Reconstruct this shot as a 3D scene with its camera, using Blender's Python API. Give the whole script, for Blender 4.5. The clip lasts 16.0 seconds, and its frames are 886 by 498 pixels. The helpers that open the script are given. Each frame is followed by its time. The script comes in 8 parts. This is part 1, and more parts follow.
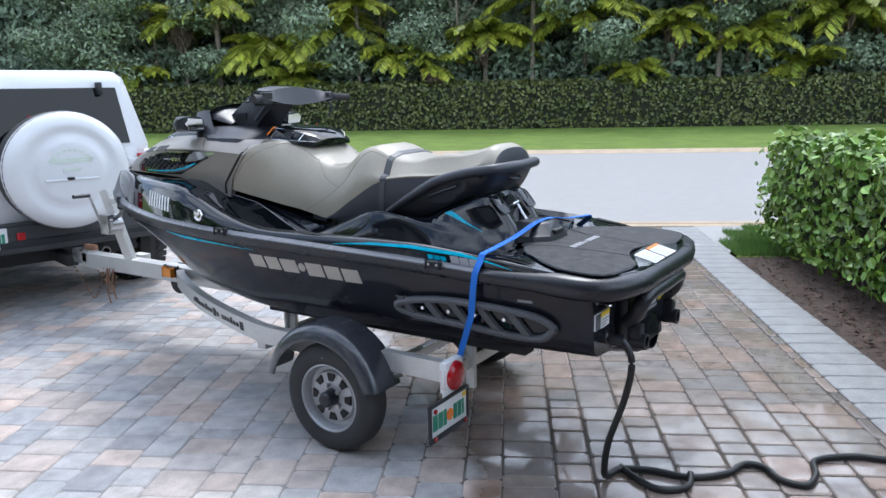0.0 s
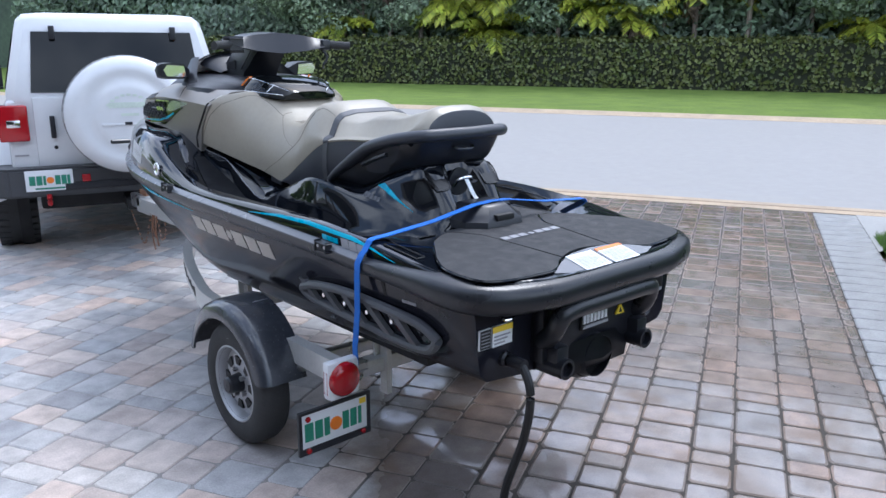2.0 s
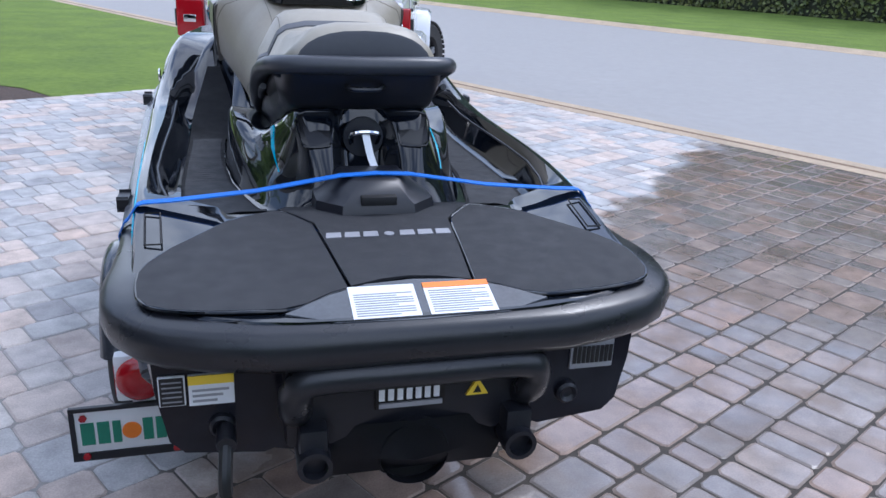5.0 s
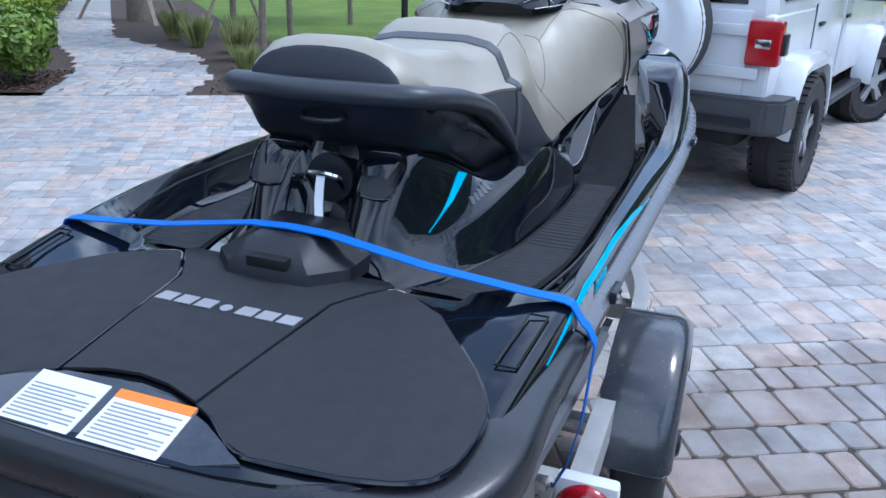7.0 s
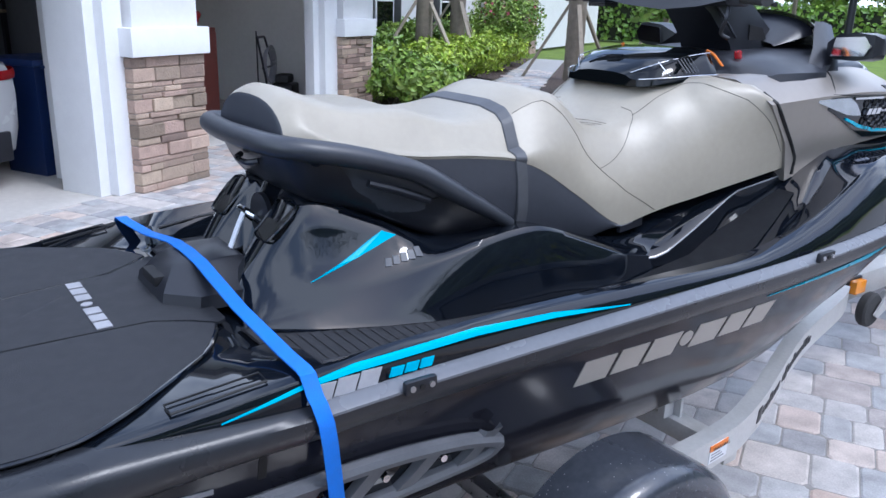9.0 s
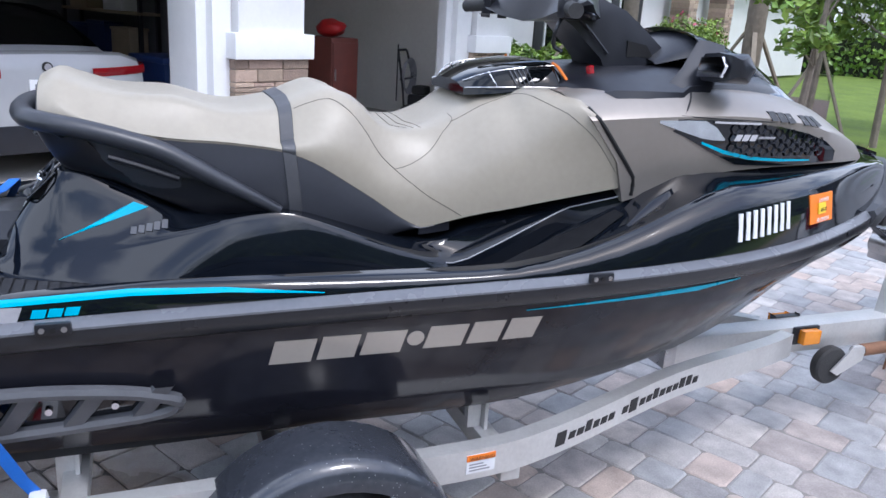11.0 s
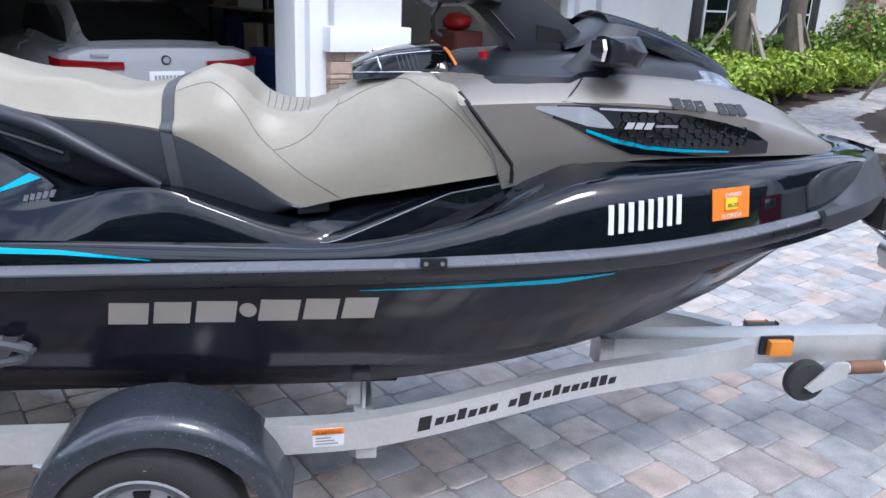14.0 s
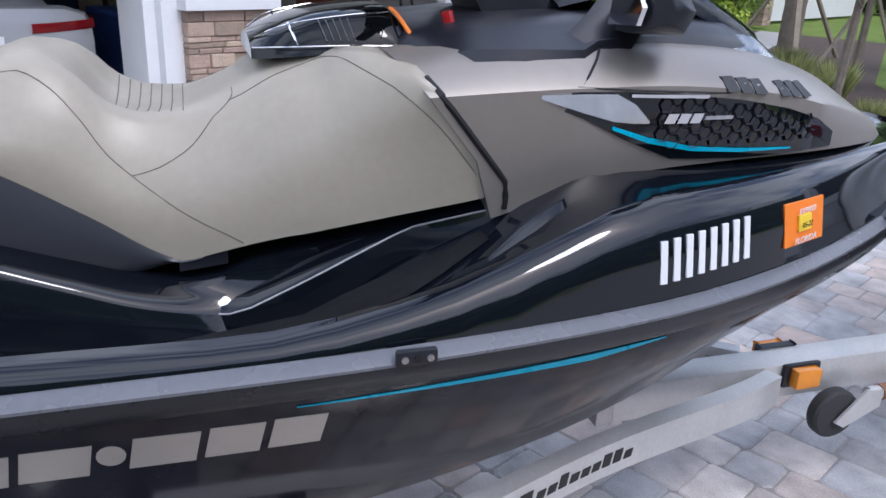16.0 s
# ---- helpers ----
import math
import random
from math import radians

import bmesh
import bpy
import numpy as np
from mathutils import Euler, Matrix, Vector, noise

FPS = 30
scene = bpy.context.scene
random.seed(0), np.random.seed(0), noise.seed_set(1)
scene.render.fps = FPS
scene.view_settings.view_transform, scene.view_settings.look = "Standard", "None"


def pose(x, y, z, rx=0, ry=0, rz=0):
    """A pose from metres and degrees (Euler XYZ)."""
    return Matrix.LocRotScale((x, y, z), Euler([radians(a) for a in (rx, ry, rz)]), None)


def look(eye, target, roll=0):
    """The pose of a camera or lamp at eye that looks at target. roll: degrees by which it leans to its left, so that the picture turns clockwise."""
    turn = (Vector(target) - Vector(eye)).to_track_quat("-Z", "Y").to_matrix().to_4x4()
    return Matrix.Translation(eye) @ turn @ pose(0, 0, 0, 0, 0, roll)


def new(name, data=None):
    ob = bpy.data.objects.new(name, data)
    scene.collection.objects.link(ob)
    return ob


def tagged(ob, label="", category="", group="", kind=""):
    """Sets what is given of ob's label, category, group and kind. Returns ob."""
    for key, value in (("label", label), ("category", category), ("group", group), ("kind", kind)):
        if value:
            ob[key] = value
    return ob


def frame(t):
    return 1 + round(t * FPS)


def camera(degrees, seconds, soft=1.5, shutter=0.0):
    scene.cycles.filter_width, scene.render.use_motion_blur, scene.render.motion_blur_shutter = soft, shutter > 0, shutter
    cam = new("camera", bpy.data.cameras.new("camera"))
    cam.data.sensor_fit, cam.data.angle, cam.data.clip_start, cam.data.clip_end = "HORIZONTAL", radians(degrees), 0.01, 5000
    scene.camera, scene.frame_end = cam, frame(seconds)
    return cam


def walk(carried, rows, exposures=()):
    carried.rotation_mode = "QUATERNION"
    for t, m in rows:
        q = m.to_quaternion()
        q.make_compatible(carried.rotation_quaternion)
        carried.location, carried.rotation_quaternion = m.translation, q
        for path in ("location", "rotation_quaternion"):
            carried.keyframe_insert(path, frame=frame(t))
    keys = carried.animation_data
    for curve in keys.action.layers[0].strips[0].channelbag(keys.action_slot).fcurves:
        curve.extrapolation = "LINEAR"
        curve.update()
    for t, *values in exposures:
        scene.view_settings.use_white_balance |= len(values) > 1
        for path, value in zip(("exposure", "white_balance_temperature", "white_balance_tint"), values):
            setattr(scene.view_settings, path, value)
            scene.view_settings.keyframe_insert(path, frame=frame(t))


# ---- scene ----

# ---------------------------------------------------------------- camera
cam = camera(58.5, 16.0)
PATH = [
    (0, (-3.382, -0.852, 1.661), (-1.731, 0.204, 1.264), -1.0),
    (0.5, (-3.097, -1.032, 1.662), (-1.504, 0.104, 1.249), -0.7),
    (1, (-2.795, -1.134, 1.644), (-1.285, 0.103, 1.206), -0.2),
    (1.5, (-2.456, -1.245, 1.637), (-1.051, 0.099, 1.167), 0.1),
    (2, (-2.146, -1.378, 1.63), (-0.854, 0.065, 1.13), 0.2),
    (2.5, (-1.851, -1.391, 1.619), (-0.674, 0.133, 1.079), 0.4),
    (3, (-1.569, -1.425, 1.621), (-0.507, 0.167, 1.042), 0.8),
    (3.2, (-1.436, -1.46, 1.603), (-0.424, 0.16, 1.01), 1.0),
    (5.3, (-0.183, -1.12, 1.581), (0.223, 0.703, 0.865), 2.4),
    (5.5, (-0.059, -1.06, 1.586), (0.269, 0.775, 0.861), 2.0),
    (6, (0.248, -0.824, 1.573), (0.347, 1.033, 0.836), 1.4),
    (6.5, (0.547, -0.689, 1.583), (0.274, 1.148, 0.842), 1.3),
    (7, (0.808, -0.554, 1.583), (0.163, 1.196, 0.861), 1.3),
    (7.5, (1.027, -0.352, 1.6), (0.053, 1.256, 0.917), 1.2),
    (8, (1.307, -0.175, 1.592), (0.068, 1.261, 0.956), 0.9),
    (8.2, (1.397, -0.103, 1.597), (0.077, 1.263, 0.972), 1.0),
    (10.3, (2.056, 0.773, 1.595), (0.35, 1.639, 1.011), 3.3),
    (10.5, (2.114, 0.871, 1.602), (0.385, 1.693, 1.023), 3.5),
    (11, (2.306, 1.117, 1.602), (0.53, 1.833, 1.025), 3.7),
    (11.5, (2.417, 1.324, 1.594), (0.601, 1.929, 1.012), 3.7),
    (12, (2.442, 1.527, 1.601), (0.596, 2.027, 1.014), 3.6),
    (12.5, (2.506, 1.736, 1.609), (0.642, 2.149, 1.015), 3.6),
    (13, (2.565, 1.89, 1.616), (0.689, 2.235, 1.015), 3.4),
    (13.5, (2.576, 1.934, 1.623), (0.694, 2.235, 1.015), 2.9),
    (14, (2.559, 1.949, 1.622), (0.676, 2.233, 1.01), 2.5),
    (14.5, (2.533, 1.946, 1.616), (0.656, 2.249, 0.998), 2.2),
    (15, (2.384, 1.908, 1.617), (0.518, 2.252, 0.984), 2.0),
    (15.5, (2.079, 1.846, 1.608), (0.238, 2.277, 0.953), 2.1),
    (16, (1.753, 1.886, 1.577), (-0.022, 2.485, 0.877), 2.4),
]
# seconds, stops, kelvin, tint: the clip's own white balance drifts to blue beside the dark hull
GRADE = [(0.0, 0.90, 5750, 8), (1.0, 0.89, 5620, 9), (3.0, 0.73, 5560, 12), (5.5, 0.57, 5350, 13), (7.0, 0.58, 5080, 8), (8.0, 0.77, 5160, 10), (10.5, 0.88, 5650, 14), (12.0, 0.88, 5650, 13), (14.0, 0.84, 5650, 12), (15.0, 0.77, 5650, 13), (16.0, 0.56, 5700, 15)]
walk(cam, [(t, look(eye, target, roll)) for t, eye, target, roll in PATH], GRADE)

# ---------------------------------------------------------------- light
world = bpy.data.worlds.new("world")
scene.world = world
world.use_nodes = True
wn = world.node_tree
sky = wn.nodes.new("ShaderNodeTexSky")
sky.sky_type = "NISHITA"
sky.sun_disc = False
sky.sun_elevation = radians(58)
sky.sun_rotation = radians(66)
sky.air_density, sky.dust_density, sky.ozone_density = 1.0, 3.0, 1.0
# broken bright cloud over most of the sky
cloud = wn.nodes.new("ShaderNodeTexNoise")
cloud.inputs["Scale"].default_value, cloud.inputs["Detail"].default_value, cloud.inputs["Roughness"].default_value = 2.6, 8, 0.55
cover = wn.nodes.new("ShaderNodeValToRGB")
cover.color_ramp.elements[0].position, cover.color_ramp.elements[1].position = 0.43, 0.55
cover.color_ramp.elements[0].color, cover.color_ramp.elements[1].color = (0.08, 0.08, 0.08, 1), (0.95, 0.95, 0.95, 1)
veil = wn.nodes.new("ShaderNodeMix")
veil.data_type = "RGBA"
veil.inputs[7].default_value = (8.6, 8.9, 9.4, 1)
wn.links.new(cloud.outputs["Fac"], cover.inputs[0])
wn.links.new(cover.outputs[0], veil.inputs[0])
wn.links.new(sky.outputs[0], veil.inputs[6])
wn.links.new(veil.outputs[2], wn.nodes["Background"].inputs[0])
wn.nodes["Background"].inputs[1].default_value = 0.145
sun_data = bpy.data.lights.new("sun", "SUN")
sun_data.energy, sun_data.angle, sun_data.color = 0.9, radians(14), (1.0, 0.96, 0.9)
sun = new("sun", sun_data)
sun.matrix_world = look((0, 0, 20), (0 - 20 * math.sin(radians(66)) * 0.62, 0 - 20 * math.cos(radians(66)) * 0.62, 0))

# ---------------------------------------------------------------- materials
MATS = {}


def material(name, colour, rough=0.5, metal=0.0, vary=0.15, scale=8.0, bump=0.0, bump_scale=60.0, coat=0.0, second=None,
             island=False, per_object=False, spec=0.5):
    """A procedural surface: two scales of colour variation, uneven gloss and fine relief."""
    if name in MATS:
        return MATS[name]
    m = bpy.data.materials.new(name)
    m.use_nodes = True
    nt = m.node_tree
    b = nt.nodes["Principled BSDF"]
    N, Lk = nt.nodes.new, nt.links.new
    geo = N("ShaderNodeNewGeometry")
    n1, n2 = N("ShaderNodeTexNoise"), N("ShaderNodeTexNoise")
    for n, s, d in ((n1, scale, 4), (n2, scale * 9, 3)):
        n.inputs["Scale"].default_value, n.inputs["Detail"].default_value = s, d
        Lk(geo.outputs["Position"], n.inputs["Vector"])
    add = N("ShaderNodeMath")
    add.operation = "MULTIPLY_ADD"
    Lk(n2.outputs["Fac"], add.inputs[0])
    add.inputs[1].default_value = 0.5
    half = N("ShaderNodeMath")
    half.operation = "MULTIPLY"
    half.inputs[1].default_value = 0.75
    Lk(n1.outputs["Fac"], half.inputs[0])
    Lk(half.outputs[0], add.inputs[2])
    ramp = N("ShaderNodeValToRGB")
    ramp.color_ramp.elements[0].position, ramp.color_ramp.elements[1].position = 0.35, 0.9
    c1 = [v * (1 - vary) for v in colour]
    c2 = [min(1, v * (1 + vary)) for v in colour] if second is None else second
    ramp.color_ramp.elements[0].color, ramp.color_ramp.elements[1].color = (*c1, 1), (*c2, 1)
    Lk(add.outputs[0], ramp.inputs[0])
    out = ramp.outputs[0]
    if island or per_object:
        src = N("ShaderNodeObjectInfo").outputs["Random"] if per_object else geo.outputs["Random Per Island"]
        hsv = N("ShaderNodeHueSaturation")
        mr = N("ShaderNodeMapRange")
        Lk(src, mr.inputs[0])
        mr.inputs[3].default_value, mr.inputs[4].default_value = 0.55, 1.45
        Lk(mr.outputs[0], hsv.inputs["Value"])
        mh = N("ShaderNodeMapRange")
        wrap = N("ShaderNodeMath")
        wrap.operation = "FRACT"
        mul = N("ShaderNodeMath")
        mul.operation = "MULTIPLY"
        mul.inputs[1].default_value = 7.31
        Lk(src, mul.inputs[0])
        Lk(mul.outputs[0], wrap.inputs[0])
        Lk(wrap.outputs[0], mh.inputs[0])
        mh.inputs[3].default_value, mh.inputs[4].default_value = 0.485, 0.515
        Lk(mh.outputs[0], hsv.inputs["Hue"])
        Lk(out, hsv.inputs["Color"])
        out = hsv.outputs[0]
    Lk(out, b.inputs["Base Color"])
    rr = N("ShaderNodeMapRange")
    Lk(n1.outputs["Fac"], rr.inputs[0])
    rr.inputs[1].default_value, rr.inputs[2].default_value = 0.3, 0.7
    rr.inputs[3].default_value, rr.inputs[4].default_value = max(0.02, rough * 0.85), min(1, rough * 1.15)
    Lk(rr.outputs[0], b.inputs["Roughness"])
    b.inputs["Metallic"].default_value = metal
    b.inputs["Specular IOR Level"].default_value = spec
    if coat:
        b.inputs["Coat Weight"].default_value, b.inputs["Coat Roughness"].default_value = coat, 0.03
    if bump:
        nb, bm_ = N("ShaderNodeTexNoise"), N("ShaderNodeBump")
        nb.inputs["Scale"].default_value, nb.inputs["Detail"].default_value = bump_scale, 5
        Lk(geo.outputs["Position"], nb.inputs["Vector"])
        bm_.inputs["Strength"].default_value, bm_.inputs["Distance"].default_value = bump, 0.02
        Lk(nb.outputs["Fac"], bm_.inputs["Height"])
        Lk(bm_.outputs[0], b.inputs["Normal"])
    MATS[name] = m
    return m


def glass(name, tint, rough=0.02):
    m = material(name, tint, rough, vary=0.05)
    m.node_tree.nodes["Principled BSDF"].inputs["Transmission Weight"].default_value = 0.85
    return m


# ---------------------------------------------------------------- mesh helpers
def finish(bm, name, mat, parent=None, label="", smooth=35, m=None):
    me = bpy.data.meshes.new(name)
    bmesh.ops.recalc_face_normals(bm, faces=bm.faces[:])
    if smooth:
        lim = radians(smooth)
        for fc in bm.faces:
            fc.smooth = True
        for e in bm.edges:
            if len(e.link_faces) == 2 and e.calc_face_angle(0) > lim:
                e.smooth = False
    bm.to_mesh(me)
    bm.free()
    for one in mat if isinstance(mat, (list, tuple)) else [mat]:
        me.materials.append(one)
    ob = new(name, me)
    if m is not None:
        ob.matrix_world = m
    if parent is not None:
        ob.parent = parent
    if label:
        tagged(ob, label)
    return ob


def part(name, bm, mat, parent, label="", smooth=35):
    return finish(bm, name, mat, parent, label, smooth)


def thing(name, label, category, group="", kind="", m=None):
    ob = new(name)
    ob.empty_display_size = 0.1
    if m is not None:
        ob.matrix_world = m
    return tagged(ob, label, category, group, kind)


def box(x0, x1, y0, y1, z0, z1, bevel=0.0, seg=2, bm=None):
    own = bmesh.new()
    bmesh.ops.create_cube(own, size=1)
    for v in own.verts:
        v.co = ((x0 + x1) / 2 + v.co.x * (x1 - x0), (y0 + y1) / 2 + v.co.y * (y1 - y0), (z0 + z1) / 2 + v.co.z * (z1 - z0))
    if bevel:
        bmesh.ops.bevel(own, geom=own.edges[:], offset=bevel, segments=seg, affect="EDGES", profile=0.6)
    return merge(bm, own)


def merge(bm, own):
    if bm is None:
        return own
    idx = [bm.verts.new(v.co) for v in own.verts]
    own.verts.index_update()
    for fc in own.faces:
        nf = bm.faces.new([idx[v.index] for v in fc.verts])
        nf.material_index = fc.material_index
    own.free()
    return bm


def turned(bm, m):
    bm.transform(m)
    return bm


def loft(rings, closed=False, caps=False, bm=None):
    """Skins rows of points; closed joins each row's ends."""
    bm = bm or bmesh.new()
    rows = [[bm.verts.new(p) for p in r] for r in rings]
    n = len(rows[0])
    for a, b in zip(rows, rows[1:]):
        for i in range(n if closed else n - 1):
            j = (i + 1) % n
            quad = []
            for v in (a[i], a[j], b[j], b[i]):
                if all((v.co - w.co).length > 1e-6 for w in quad):
                    quad.append(v)
            if len(quad) > 2:
                bm.faces.new(quad)
    if caps:
        for r in (rows[0], rows[-1]):
            try:
                bm.faces.new(r)
            except ValueError:
                pass
    return bm


def smooth_path(pts, n=8):
    """Catmull-Rom through points."""
    pts = [Vector(p) for p in pts]
    out = []
    for i in range(len(pts) - 1):
        p0, p1, p2, p3 = pts[max(i - 1, 0)], pts[i], pts[i + 1], pts[min(i + 2, len(pts) - 1)]
        for k in range(n):
            t = k / n
            out.append(0.5 * (2 * p1 + (p2 - p0) * t + (2 * p0 - 5 * p1 + 4 * p2 - p3) * t * t + (3 * p1 - p0 - 3 * p2 + p3) * t ** 3))
    out.append(pts[-1])
    return out


def tube(pts, r, sides=10, bm=None, caps=True, flat=1.0):
    pts = [Vector(p) for p in pts]
    rings = []
    up = Vector((0, 0, 1))
    for i, p in enumerate(pts):
        d = (pts[min(i + 1, len(pts) - 1)] - pts[max(i - 1, 0)]).normalized()
        side = d.cross(up)
        if side.length < 0.05:
            side = d.cross(Vector((0, 1, 0)))
        side.normalize()
        top = side.cross(d)
        rad = r[i] if isinstance(r, (list, tuple)) else r
        rings.append([p + rad * (math.cos(a) * side + flat * math.sin(a) * top) for a in (2 * math.pi * k / sides for k in range(sides))])
    return loft(rings, True, caps, bm)


def strip(pts, across, thick=0.002, bm=None):
    """A ribbon with thickness along points; across: one vector or one for each."""
    rings = []
    for i, p in enumerate(pts):
        p = Vector(p)
        a = Vector(across[i] if isinstance(across, list) else across)
        d = (Vector(pts[min(i + 1, len(pts) - 1)]) - Vector(pts[max(i - 1, 0)])).normalized()
        nrm = d.cross(a).normalized() * thick / 2
        rings.append([p - a / 2 - nrm, p + a / 2 - nrm, p + a / 2 + nrm, p - a / 2 + nrm])
    return loft(rings, True, True, bm)


def prism(poly, axis, a, b, bm=None):
    """A flat outline given in the two other axes, drawn out along one axis from a to b."""
    bm = bm or bmesh.new()
    put = {"x": lambda u, v, w: (w, u, v), "y": lambda u, v, w: (u, w, v), "z": lambda u, v, w: (u, v, w)}[axis]
    lo = [bm.verts.new(put(u, v, a)) for u, v in poly]
    hi = [bm.verts.new(put(u, v, b)) for u, v in poly]
    bm.faces.new(lo)
    bm.faces.new(hi[::-1])
    for i in range(len(poly)):
        j = (i + 1) % len(poly)
        bm.faces.new((lo[i], hi[i], hi[j], lo[j]))
    return bm


def disc(c, r, depth, axis="y", n=28, bm=None, profile=None):
    """A turned body about an axis through c: profile rows of (radius, along)."""
    prof = profile or [(0, 0), (r, 0), (r, depth), (0, depth)]
    rings = []
    for rr, w in prof:
        ring = []
        for k in range(n):
            a = 2 * math.pi * k / n
            u, v = rr * math.cos(a), rr * math.sin(a)
            ring.append({"x": (c[0] + w, c[1] + u, c[2] + v), "y": (c[0] + u, c[1] + w, c[2] + v), "z": (c[0] + u, c[1] + v, c[2] + w)}[axis])
        rings.append(ring)
    return loft(rings, True, False, bm)


def ip(x, xs, ys):
    return float(np.interp(x, xs, ys))


def smooth_ip(x, xs, ys):
    """A smooth curve through samples."""
    i = min(max(int(np.searchsorted(xs, x)) - 1, 0), len(xs) - 2)
    t = min(max((x - xs[i]) / (xs[i + 1] - xs[i]), 0.0), 1.0)
    def slope(k):
        lo, hi = max(k - 1, 0), min(k + 1, len(xs) - 1)
        return (ys[hi] - ys[lo]) / (xs[hi] - xs[lo])
    h = xs[i + 1] - xs[i]
    m0, m1 = slope(i) * h, slope(i + 1) * h
    return ((2 * t ** 3 - 3 * t ** 2 + 1) * ys[i] + (t ** 3 - 2 * t ** 2 + t) * m0 + (-2 * t ** 3 + 3 * t ** 2) * ys[i + 1] + (t ** 3 - t ** 2) * m1)


M_BLACK = material("black_gelcoat", (0.004, 0.0055, 0.009), 0.05, vary=0.3, scale=3, coat=0.3, spec=0.42)
M_HULL = material("hull_black", (0.014, 0.0145, 0.021), 0.12, vary=0.25, scale=3, spec=0.3)
M_RUB = material("rubber_bumper", (0.017, 0.0185, 0.023), 0.30, vary=0.2, scale=10, bump=0.05, bump_scale=300)
M_PLASTIC = material("black_plastic", (0.012, 0.013, 0.018), 0.36, vary=0.2, scale=12, bump=0.05, bump_scale=350)
M_RAIL = material("grab_rail_plastic", (0.034, 0.037, 0.046), 0.38, vary=0.15, scale=12, bump=0.05, bump_scale=350)
M_MAT = material("deck_mat", (0.017, 0.018, 0.022), 0.7, vary=0.25, scale=20, bump=0.25, bump_scale=500)
M_SEAT = material("seat_vinyl_beige", (0.33, 0.297, 0.238), 0.38, vary=0.08, scale=6, bump=0.06, bump_scale=420)
M_SEATD = material("seat_vinyl_dark", (0.043, 0.046, 0.057), 0.42, vary=0.12, scale=8, bump=0.08, bump_scale=420)
M_TAUPE = material("taupe_metallic_paint", (0.27, 0.245, 0.22), 0.36, metal=0.45, vary=0.06, scale=5)
M_CYAN = material("cyan_decal", (0.0, 0.42, 0.62), 0.3, vary=0.05)
M_SILVERTXT = material("silver_decal", (0.42, 0.39, 0.35), 0.35, metal=0.3, vary=0.05)
M_SALOON = material("silver_white_paint", (0.36, 0.37, 0.385), 0.25, vary=0.04, scale=2, coat=0.5)
M_WHITE = material("white_paint", (0.66, 0.67, 0.69), 0.22, vary=0.04, scale=2, coat=0.5)
M_STICKER = material("white_sticker", (0.75, 0.76, 0.78), 0.4, vary=0.04)
M_ORANGE = material("orange_sticker", (0.85, 0.22, 0.02), 0.4, vary=0.05)
M_YELLOW = material("yellow_sticker", (0.85, 0.6, 0.04), 0.4, vary=0.05)
M_BLUE = material("blue_webbing", (0.015, 0.15, 0.60), 0.7, vary=0.15, scale=30, bump=0.3, bump_scale=600)
M_ALU = material("galvanised_rail", (0.62, 0.62, 0.61), 0.42, metal=0.55, vary=0.12, scale=9, bump=0.04)
M_STEEL = material("bare_steel", (0.45, 0.45, 0.46), 0.3, metal=0.9, vary=0.15, scale=20)
M_RUST = material("rusty_steel", (0.24, 0.13, 0.08), 0.7, metal=0.4, vary=0.4, scale=25)
M_CHROME = material("chrome", (0.8, 0.8, 0.82), 0.08, metal=1.0, vary=0.03)
M_TYRE = material("tyre_rubber", (0.034, 0.034, 0.035), 0.8, vary=0.25, scale=15, bump=0.15, bump_scale=150)
M_RIM = material("grey_rim_paint", (0.42, 0.43, 0.45), 0.4, metal=0.5, vary=0.12, scale=15)
M_FENDER = material("fender_plastic", (0.036, 0.040, 0.050), 0.22, vary=0.3, scale=6, bump=0.03, bump_scale=100, coat=0.5)
fn = M_FENDER.node_tree
speck = fn.nodes.new("ShaderNodeTexVoronoi")
speck.inputs["Scale"].default_value = 70
spr = fn.nodes.new("ShaderNodeValToRGB")
spr.color_ramp.elements[0].position, spr.color_ramp.elements[1].position = 0.05, 0.14
spr.color_ramp.elements[0].color, spr.color_ramp.elements[1].color = (0.22, 0.22, 0.23, 1), (0, 0, 0, 1)
spm = fn.nodes.new("ShaderNodeMix")
spm.data_type, spm.blend_type = "RGBA", "ADD"
spm.inputs[0].default_value = 0.6
fgeo = fn.nodes.new("ShaderNodeNewGeometry")
fn.links.new(fgeo.outputs["Position"], speck.inputs["Vector"])
fn.links.new(speck.outputs["Distance"], spr.inputs[0])
fb = fn.nodes["Principled BSDF"].inputs["Base Color"]
fn.links.new(fb.links[0].from_socket, spm.inputs[6])
fn.links.new(spr.outputs[0], spm.inputs[7])
fn.links.new(spm.outputs[2], fb)
M_RED = material("red_lens", (0.36, 0.006, 0.012), 0.15, vary=0.1, coat=0.5)
M_AMBER = material("amber_lens", (0.75, 0.26, 0.01), 0.2, vary=0.1, coat=0.4)
M_GREEN = material("green_print", (0.03, 0.22, 0.14), 0.5)
M_GLASSD = material("dark_glass", (0.004, 0.005, 0.006), 0.04, vary=0.1, spec=0.35)
M_FLARE_GREY = material("grey_sponson_plastic", (0.09, 0.094, 0.105), 0.45, vary=0.15, scale=12, bump=0.05, bump_scale=250)
M_HOSE = material("hose_rubber", (0.012, 0.013, 0.014), 0.45, vary=0.2, scale=20)
M_DARKTXT = material("dark_lettering", (0.012, 0.012, 0.014), 0.5)
M_INK = material("grey_print", (0.3, 0.3, 0.32), 0.6)
